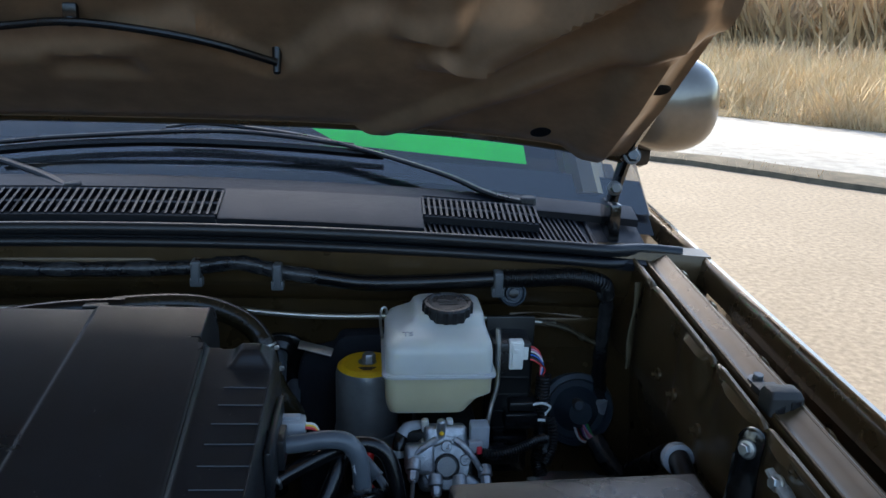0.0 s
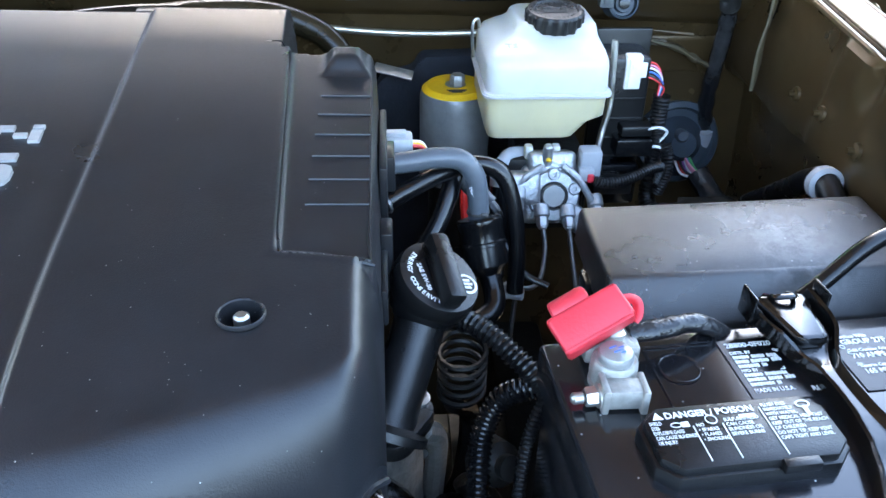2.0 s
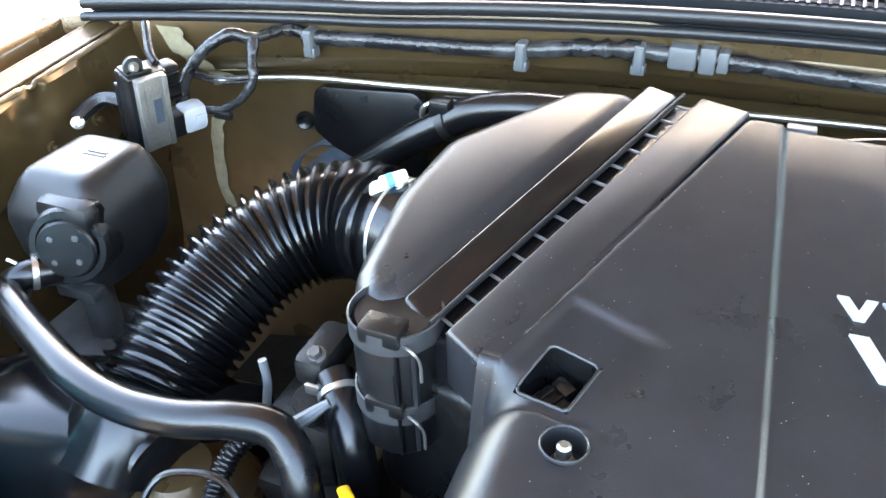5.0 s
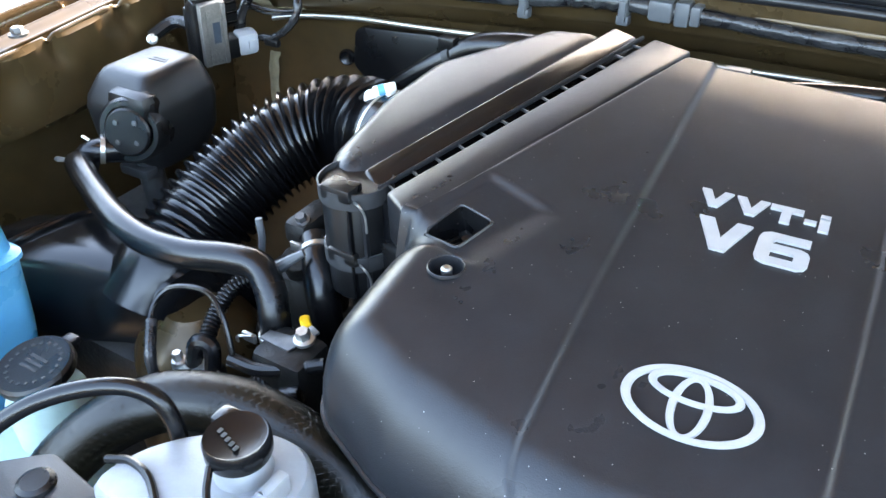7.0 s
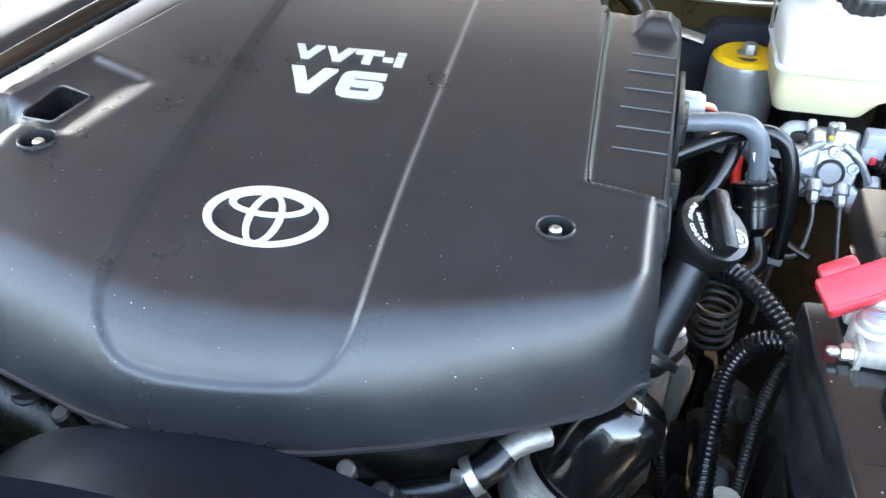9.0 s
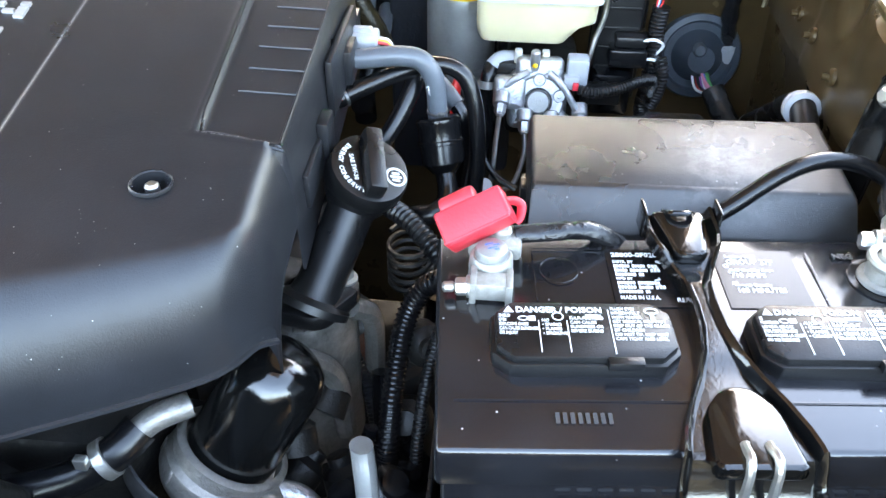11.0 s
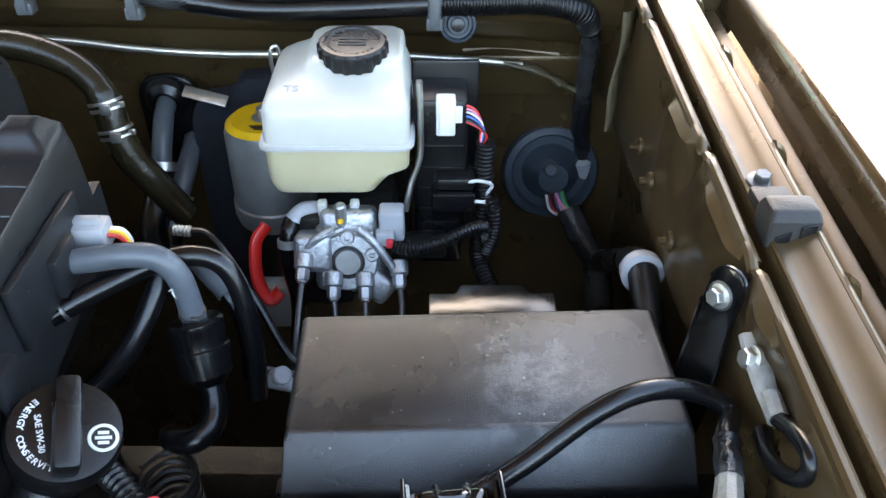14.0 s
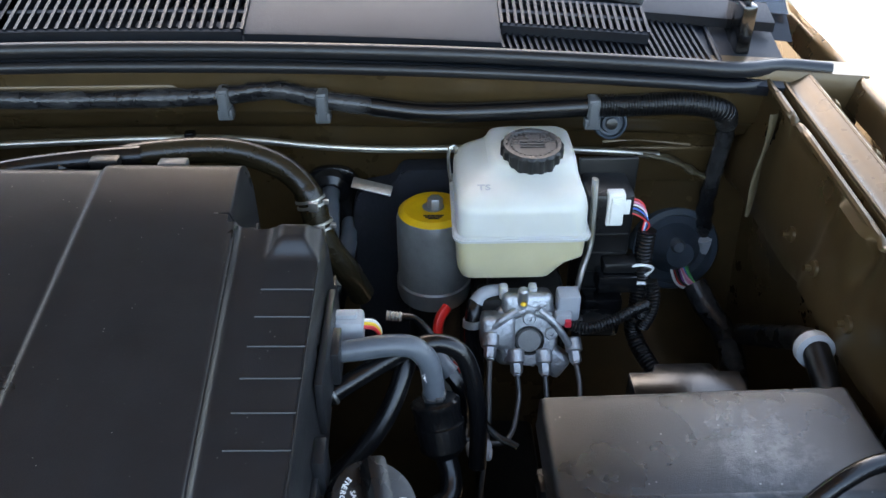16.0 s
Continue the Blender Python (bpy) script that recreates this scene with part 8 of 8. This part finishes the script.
cm_ = thing("control_module", (-0.76, 0.33, 1.02), "black control module with an aluminium face and pale plug", "module")
mm = Matrix.Translation((-0.756, 0.3215, 1.068)) @ Matrix.Rotation(radians(66), 4, "Z") @ Matrix.Rotation(radians(9), 4, "X")
part("case", join(box((0.0, 0.020, -0.002), (0.046, 0.034, 0.094), 0.003, mm), box((-0.006, 0.020, 0.046), (0.030, 0.026, 0.006), 0.002, mm)), PLASTIC, cm_)
face = part("face", box((0.0, -0.001, 0), (0.036, 0.010, 0.090), 0.0015, mm), ALU_DULL, cm_, "brushed aluminium face")
for x, w in ((-0.0135, 0.008), (0.0145, 0.006)):
    part("face_rail", box((x, -0.0062, 0), (w, 0.003, 0.089), 0.0008, mm), ALU_DULL, face)
part("label_bars", box((0.003, -0.0062, 0.003), (0.010, 0.0006, 0.030), 0, mm), GROMMET, cm_)
plug = part("plug", box((0.050, 0.014, -0.030), (0.032, 0.026, 0.034), 0.007, mm), GREY_PL, cm_, "pale grey plug")
part("plug_lock", box((0.056, 0.0005, -0.030), (0.014, 0.003, 0.014), 0.001, mm), GREY_PL, plug)
part("connector", box((0.028, 0.015, -0.032), (0.020, 0.024, 0.030), 0.003, mm), PLASTIC, cm_, "black connector block")
part("connector", box((0.030, 0.018, 0.022), (0.020, 0.022, 0.046), 0.003, mm), PLASTIC, cm_, "black connector block")
for k in range(3):
    part("connector_rib", box((0.030, 0.006, 0.008 + 0.014 * k), (0.016, 0.004, 0.004), 0.001, mm), GLOSSBLACK, cm_)
ear = part("ear", join(lathe([(0.011, 0), (0.011, 0.004), (0, 0.004)], mm @ Matrix.Translation((-0.010, 0.016, 0.054)) @ Matrix.Rotation(radians(90), 4, "X"), 18), box((-0.010, 0.014, 0.046), (0.022, 0.004, 0.014), 0.001, mm)), PLASTIC_GREY, cm_)
part("bolt", hexbolt(mm @ Vector((-0.010, 0.012, 0.054)), mm @ Vector((-0.010, 0.006, 0.054)), 0.0042, 0.006), ZINC, ear, "zinc bolt")
part("bracket", box((-0.004, 0.040, -0.01), (0.040, 0.010, 0.070), 0.003, mm), PLASTIC, cm_)
part("bracket_arm", tube([mm @ Vector((-0.010, 0.040, -0.005)), mm @ Vector((-0.030, 0.070, -0.008)), (-0.845, 0.290, 1.058)], 0.009, 8, 5), PLASTIC, cm_)
part("bolt", hexbolt((-0.840, 0.286, 1.057), (-0.832, 0.281, 1.060), 0.005, 0.0075), ZINC, cm_, "zinc bolt")
part("riser_wire", tube([mm @ Vector((0.020, 0.022, 0.045)), (-0.775, 0.355, 1.125), (-0.800, 0.385, 1.145)], 0.005, 10, 6), TAPE, cm_)

lh = thing("throttle_hose", (-0.45, 0.45, 1.0), "black rubber hose from the air cleaner to the firewall", "hose")
part("hose", tube([(-0.300, 0.445, 1.082), (-0.36, 0.442, 1.080), (-0.41, 0.440, 1.070), (-0.451, 0.44, 1.047), (-0.495, 0.44, 1.020), (-0.534, 0.44, 0.992), (-0.567, 0.44, 0.967), (-0.60, 0.445, 0.93)], 0.0185, 18, 8), RUBBER, lh)
part("clip", join(clamp_ring((-0.451, 0.44, 1.047), (-0.43, 0.44, 1.060), 0.0192, 0.012, 0.0014), box((-0.452, 0.436, 1.070), (0.024, 0.018, 0.020), 0.003)), PLASTIC, lh)
fh = thing("fuel_hose", (0.0, 0.43, 1.08), "black hoses lying behind the engine cover", "hose")
part("hose", tube([(-0.10, 0.415, 1.085), (-0.02, 0.425, 1.098), (0.04, 0.428, 1.104), (0.09, 0.44, 1.102)], 0.011, 12, 8), RUBBER, fh)
part("hose", tube([(-0.12, 0.408, 1.09), (-0.04, 0.412, 1.094), (0.02, 0.410, 1.092), (0.06, 0.40, 1.08)], 0.006, 10, 8), RUBBER, fh)
for x, z in ((-0.085, 1.112), (0.068, 1.112), (0.128, 1.108)):
    part("clip", join(box((x, 0.412, z), (0.026, 0.014, 0.008), 0.002), box((x, 0.418, z - 0.012), (0.010, 0.010, 0.02), 0.002)), CLIP if x != 0.068 else PLASTIC, fh, "plastic hose clip")

# radiator hose, coolant tank, washer tank
rh = thing("radiator_hose", (-0.35, -0.13, 0.9), "thick woven black radiator hose arching to the engine", "hose")
RH = [(-0.49, -0.26, 0.82), (-0.470, -0.232, 0.87), (-0.447, -0.200, 0.915), (-0.418, -0.165, 0.945), (-0.380, -0.134, 0.960), (-0.332, -0.113, 0.960), (-0.285, -0.104, 0.950), (-0.235, -0.104, 0.935), (-0.190, -0.11, 0.915), (-0.15, -0.11, 0.89)]
part("hose", tube(RH, 0.0255, 36, 12), WEAVE, rh)
line = smooth_path(RH, 14)
fibres = []
for ph in range(20):
    for sgn in (1, -1):
        pts = []
        for i, p in enumerate(line[::2]):
            d = (line[min(2 * i + 2, len(line) - 1)] - line[max(2 * i - 2, 0)]).normalized()
            side = d.cross(Vector((0, 0, 1))).normalized()
            nor = side.cross(d)
            a = sgn * i * 0.34 + 2 * math.pi * ph / 20
            pts.append(p + (side * math.cos(a) + nor * math.sin(a)) * 0.0254)
        fibres.append(tube(pts, 0.0004, 4, 1, ends=False))
part("weave", join(*fibres), WEAVE, rh)

ct = thing("coolant_tank", (-0.26, -0.19, 0.90), "milky white coolant tank with a black cap", "coolant tank")
tank = [(-0.338, -0.245), (-0.330, -0.205), (-0.305, -0.172), (-0.258, -0.140), (-0.222, -0.138), (-0.198, -0.160), (-0.192, -0.250)]
tp2 = round_poly(tank, 0.018)
cxy = Vector((-0.262, -0.20))
part("tank", loft([[(x, y, 0.82) for x, y in tp2]] + [[(cxy.x + (x - cxy.x) * k, cxy.y + (y - cxy.y) * k, z) for x, y in tp2] for k, z in ((1.0, 0.985), (0.985, 0.994), (0.93, 1.000), (0.8, 1.003))]), MILKY_COOL, ct, "milky translucent tank")
nk = Vector((-0.246, -0.180, 1.0))
part("neck", lathe([(0.026, -0.004), (0.023, 0.0), (0.0205, 0.004), (0.0205, 0.024), (0, 0.024)], Matrix.Translation(nk), 30), MILKY_COOL, ct)
ccap = part("cap", lathe([(0.0225, 0.020), (0.0235, 0.023), (0.0235, 0.034), (0.0218, 0.037), (0.0205, 0.0365), (0.0, 0.0375)], Matrix.Translation(nk), 36), GLOSSBLACK, ct, "black snap cap")
part("cap_tab", box((nk.x - 0.020, nk.y + 0.013, 1.030), (0.022, 0.018, 0.008), 0.004), GLOSSBLACK, ccap)
part("cap_print", join(*[bar((-0.011 + 0.005 * k, -0.003 - 0.0016 * k), 0.003, 0.004, Matrix.Translation((nk.x, nk.y, 1.0380))) for k in range(5)]), INK_GREY, ccap)
part("cap_leash", tube([(nk.x - 0.004, nk.y - 0.023, 1.026), (nk.x + 0.004, nk.y - 0.036, 1.018), (nk.x + 0.016, nk.y - 0.045, 1.014), (nk.x + 0.028, nk.y - 0.034, 1.014), (nk.x + 0.033, nk.y - 0.024, 1.014)], 0.0028, 8, 6), RUBBER, ct, "thin black cap leash")
part("leash_post", join(box((nk.x + 0.035, nk.y - 0.010, 1.006), (0.010, 0.03, 0.024), 0.003), cyl((nk.x + 0.034, nk.y - 0.026, 1.012), (nk.x + 0.034, nk.y - 0.016, 1.016), 0.004)), MILKY_COOL, ct)
part("trim_strip", tube([(-0.338, -0.222, 1.001), (-0.318, -0.216, 1.004), (-0.292, -0.222, 1.005), (-0.262, -0.246, 1.003), (-0.25, -0.28, 0.99)], 0.0032, 8, 8), RUBBER, ct)
ch = thing("coolant_overflow_hose", (-0.37, -0.2, 1.0), "thin black overflow hose into the coolant tank", "hose")
part("hose", tube([(-0.45, -0.29, 0.985), (-0.425, -0.258, 1.010), (-0.402, -0.230, 1.028), (-0.375, -0.205, 1.036), (-0.348, -0.186, 1.036), (-0.328, -0.177, 1.026), (-0.318, -0.176, 1.008), (-0.315, -0.177, 0.992)], 0.0068, 14, 8), RUBBER, ch)

wk = thing("washer_filler", (-0.53, -0.16, 0.88), "greenish washer filler neck with a dark snap cap", "washer filler")
part("neck", lathe([(0.036, -0.16), (0.036, -0.03), (0.028, -0.012), (0.028, 0.0), (0, 0)], Matrix.Translation((-0.529, -0.160, 0.945)), 30), NECK, wk)
wcap = part("cap", lathe([(0.034, -0.006), (0.0355, -0.003), (0.0355, 0.004), (0.033, 0.007), (0.030, 0.0062), (0, 0.0062)], Matrix.Translation((-0.529, -0.160, 0.948)) @ Matrix.Rotation(radians(8), 4, "X"), 36), PLASTIC, wk, "dark grey snap cap")
part("cap_tab", box((-0.529, -0.122, 0.952), (0.016, 0.014, 0.008), 0.003), PLASTIC, wcap)
part("cap_print", join(*[bar((0.024 * math.cos(radians(a)), 0.024 * math.sin(radians(a))), 0.003, 0.003, Matrix.Translation((-0.529, -0.160, 0.9545)) @ Matrix.Rotation(radians(8), 4, "X")) for a in range(0, 360, 18)] + [bar((0, dy), 0.022, 0.003, Matrix.Translation((-0.529, -0.160, 0.9545)) @ Matrix.Rotation(radians(8), 4, "X")) for dy in (0.006, 0.0, -0.006)]), INK_GREY, wcap)
part("washer_body", box((-0.54, -0.19, 0.80), (0.11, 0.12, 0.14), 0.02), NECK, wk)
bt = thing("washer_tank", (-0.70, -0.15, 0.80), "translucent tank of bright blue washer fluid", "washer tank")
part("fluid_body", loft([soft_ring(-0.80, -0.655, -0.22, -0.10, 0.78, 0.02), soft_ring(-0.80, -0.628, -0.22, -0.092, 0.92, 0.02), soft_ring(-0.80, -0.618, -0.22, -0.090, 0.995, 0.02), soft_ring(-0.80, -0.612, -0.22, -0.088, 1.000, 0.02), soft_ring(-0.80, -0.612, -0.22, -0.088, 1.005, 0.02), soft_ring(-0.80, -0.622, -0.22, -0.092, 1.008, 0.02), soft_ring(-0.80, -0.626, -0.22, -0.094, 1.062, 0.02)]), BLUE, bt, "blue fluid behind milky plastic")
part("upper_body", loft([soft_ring(-0.80, -0.626, -0.22, -0.094, 1.062, 0.02), soft_ring(-0.80, -0.630, -0.22, -0.096, 1.085, 0.02), soft_ring(-0.79, -0.650, -0.21, -0.11, 1.10, 0.02)]), BLUE_PALE, bt, "pale empty upper part")

# fan shroud, front hoses and small hardware
fs = thing("fan_shroud", (0.0, -0.2, 0.75), "dark blue-black plastic radiator fan shroud", "fan shroud")


def arc_ring(r, y, a0=20, a1=160, n=40, cx=0.02, cz=0.725):
    return [(cx + r * math.cos(radians(a0 + (a1 - a0) * i / n)), y, cz + r * 0.95 * math.sin(radians(a0 + (a1 - a0) * i / n))) for i in range(n + 1)]


part("ring", loft([arc_ring(0.262, -0.150), arc_ring(0.268, -0.152), arc_ring(0.270, -0.158), arc_ring(0.272, -0.215), arc_ring(0.285, -0.228), arc_ring(0.34, -0.25)], closed=False), SHROUD, fs)
part("ring_inner", loft([arc_ring(0.262, -0.150), arc_ring(0.258, -0.154), arc_ring(0.258, -0.24)], closed=False), SHROUD, fs)
part("top_plate", prism(round_poly([(-0.36, -0.30), (0.34, -0.30), (0.34, -0.252), (-0.36, -0.252)], 0.01), 0.90, 0.935, 0.004), SHROUD, fs)
rt = thing("radiator", (0.0, -0.40, 0.80), "black radiator with a grey plastic shield and push clip", "radiator")
part("panel", prism(round_poly([(-0.43, -0.40), (-0.31, -0.40), (-0.322, -0.240), (-0.388, -0.232), (-0.42, -0.262)], 0.006), 0.975, 0.990, 0.003), PLASTIC_GREY, rt)
part("push_clip", lathe([(0.014, 0), (0.0135, 0.003), (0.010, 0.005), (0.008, 0.0048), (0, 0.006)], Matrix.Translation((-0.372, -0.258, 0.990)), 24), PLASTIC, rt, "round black push clip")
part("core", box((0.0, -0.42, 0.66), (0.76, 0.06, 0.48), 0.01), DARK, rt)
oh = thing("oil_cooler_hose", (0.1, -0.11, 0.9), "black hose with spring clamps below the cover's front", "hose")
part("hose", tube([(-0.02, -0.128, 0.905), (0.05, -0.128, 0.902), (0.11, -0.118, 0.903), (0.155, -0.105, 0.910), (0.180, -0.092, 0.922), (0.192, -0.078, 0.93)], 0.0125, 16, 8), RUBBER, oh)
part("clamp", join(clamp_ring((0.170, -0.098, 0.917), (0.18, -0.092, 0.922), 0.0132, 0.008, 0.0012), box((0.165, -0.108, 0.930), (0.008, 0.006, 0.010), 0.001)), ZINC, oh, "pale spring clamp")
part("pipe", tube([(0.182, -0.090, 0.923), (0.200, -0.075, 0.935), (0.22, -0.06, 0.935)], 0.009, 12, 5), ALU_DULL, oh)
oh2 = thing("oil_cooler_hose", (0.1, -0.12, 0.85), "black hose with spring clamps below the cover's front", "hose")
part("hose", tube([(-0.02, -0.14, 0.85), (0.06, -0.14, 0.85), (0.12, -0.138, 0.852), (0.155, -0.134, 0.855)], 0.0125, 16, 8), RUBBER, oh2)
part("clamp", clamp_ring((0.145, -0.135, 0.854), (0.16, -0.133, 0.856), 0.0132, 0.008, 0.0012), ZINC, oh2)
part("pipe", tube([(0.15, -0.134, 0.855), (0.18, -0.128, 0.858), (0.21, -0.115, 0.862)], 0.009, 12, 5), ALU_DULL, oh2)

tb = thing("thermostat_bracket", (-0.36, -0.04, 0.93), "black bracket and steel clip with a bolt below the hose", "bracket")
part("arm", tube([(-0.385, -0.062, 0.948), (-0.355, -0.058, 0.946), (-0.325, -0.045, 0.950), (-0.30, -0.03, 0.955)], 0.0065, 10, 6), PLASTIC, tb)
part("plate", slab([(-0.372, -0.035), (-0.335, -0.038), (-0.318, -0.012), (-0.330, -0.008), (-0.345, -0.022), (-0.370, -0.022)], [0.960, 0.962, 0.972, 0.972, 0.964, 0.960], 0.003, 0.0008), DARKSTEEL, tb, "dark steel plate")
part("bolt", hexbolt((-0.328, -0.022, 0.966), (-0.328, -0.024, 0.978), 0.007, 0.010), ZINC, tb)
part("tape_end", tube([(-0.31, -0.055, 0.935), (-0.325, -0.062, 0.930), (-0.345, -0.075, 0.918), (-0.355, -0.09, 0.90)], 0.009, 12, 6, wob=0.2), TAPE, tb)
part("post", box((-0.34, -0.03, 0.86), (0.06, 0.05, 0.20), 0.01), DARK, tb)
yt = thing("dipstick_tag", (-0.345, 0.0, 0.95), "yellow plastic dipstick handle", "dipstick")
part("tag", tube([(-0.352, 0.006, 0.962), (-0.345, -0.001, 0.965), (-0.335, -0.008, 0.960), (-0.332, -0.010, 0.945)], 0.005, 8, 6, flat=0.5), YELLOW, yt)
part("stick", cyl((-0.333, -0.008, 0.85), (-0.333, -0.008, 0.95), 0.003), STEEL, yt)
sl = thing("sensor_wire", (-0.42, -0.06, 0.93), "thin black wire looping over the resonator", "wire")
part("wire", tube([(-0.452, -0.100, 0.90), (-0.450, -0.098, 0.945), (-0.472, -0.070, 0.972), (-0.466, -0.052, 0.989), (-0.440, -0.045, 0.998), (-0.416, -0.044, 0.998), (-0.398, -0.050, 0.985), (-0.388, -0.056, 0.968), (-0.381, -0.062, 0.950)], 0.0028, 8, 8), RUBBER, sl)
part("wrap", tube([(-0.450, -0.098, 0.905), (-0.451, -0.097, 0.945), (-0.468, -0.074, 0.968)], 0.0055, 10, 6, wob=0.25), TAPE, sl)
ll = thing("wire_loom", (-0.46, 0.0, 0.9), "black corrugated loom passing below the hose", "loom")
part("loom", tube([(-0.440, 0.05, 0.955), (-0.462, 0.022, 0.945), (-0.466, -0.008, 0.922), (-0.455, -0.035, 0.905), (-0.43, -0.055, 0.895), (-0.40, -0.06, 0.88)], 0.0085, 12, 8, ripple=0.0012, pitch=0.0045), PLASTIC, ll)
ll2 = thing("wire_loom", (-0.40, -0.06, 0.9), "black corrugated loom passing below the hose", "loom")
part("loom", tube([(-0.350, -0.048, 0.925), (-0.368, -0.058, 0.918), (-0.385, -0.075, 0.90), (-0.39, -0.09, 0.87)], 0.0085, 12, 8, ripple=0.0012, pitch=0.0045), PLASTIC, ll2)
hb = thing("hose_block", (-0.42, -0.06, 0.92), "zinc bracket with a rubber saddle and bolt", "bracket")
part("plate", slab([(-0.452, -0.078), (-0.40, -0.088), (-0.388, -0.07), (-0.44, -0.058)], [0.925, 0.928, 0.934, 0.930], 0.008, 0.001), ZINC, hb)
part("saddle", tube([(-0.428, -0.070, 0.928), (-0.424, -0.064, 0.952), (-0.410, -0.060, 0.950), (-0.405, -0.068, 0.930)], 0.008, 10, 6), RUBBER, hb)
part("bolt", hexbolt((-0.443, -0.074, 0.928), (-0.443, -0.075, 0.940), 0.005, 0.007), ZINC, hb)
part("post", box((-0.425, -0.07, 0.86), (0.04, 0.04, 0.13), 0.006), DARK, hb)
dm = thing("strut_dome", (-0.555, 0.02, 0.80), "brown painted suspension dome below the resonator", "dome")
part("dome", lathe([(0.09, -0.12), (0.075, 0.0), (0.06, 0.03), (0.035, 0.045), (0.03, 0.05), (0, 0.05)], Matrix.Translation((-0.535, 0.022, 0.842)), 32), PAINT, dm)
ov = thing("vacuum_unit", (-0.44, 0.12, 0.90), "dark metal vacuum unit with pale lines beside the air meter", "vacuum unit")
part("body", join(box((-0.435, 0.10, 0.90), (0.07, 0.07, 0.08), 0.012), cyl((-0.425, 0.085, 0.94), (-0.42, 0.075, 0.965), 0.016)), DARK, ov)
part("bolt", hexbolt((-0.418, 0.090, 1.002), (-0.418, 0.087, 1.010), 0.0060, 0.0085), DARKSTEEL, ov)
part("arm", box((-0.422, 0.108, 0.988), (0.03, 0.06, 0.03), 0.008, Matrix.Identity(4)), DARK, ov)
part("line", tube([(-0.451, 0.062, 1.010), (-0.4485, 0.060, 0.988), (-0.453, 0.058, 0.955), (-0.452, 0.062, 0.915)], 0.0038, 10, 6), CLIP, ov)
part("lead", tube([(-0.384, 0.050, 0.998), (-0.396, 0.040, 0.990), (-0.410, 0.031, 0.978), (-0.416, 0.028, 0.966)], lambda f: 0.0035 + 0.006 * f, 10, 5), CLIP, ov)
part("post", box((-0.43, 0.10, 0.72), (0.10, 0.10, 0.30), 0.01), DARK, ov)
iw = thing("window_plug", (-0.205, 0.045, 1.05), "black connector seen through the cover's window", "connector")
part("plug", join(box((-0.205, 0.045, 1.060), (0.022, 0.014, 0.016), 0.002, Matrix.Identity(4)), box((-0.214, 0.037, 1.066), (0.010, 0.022, 0.008), 0.002), box((-0.196, 0.05, 1.052), (0.02, 0.01, 0.01), 0.002)), GLOSSBLACK, iw)
part("bed", box((-0.208, 0.045, 1.038), (0.06, 0.06, 0.02), 0.004), PLASTIC, iw)
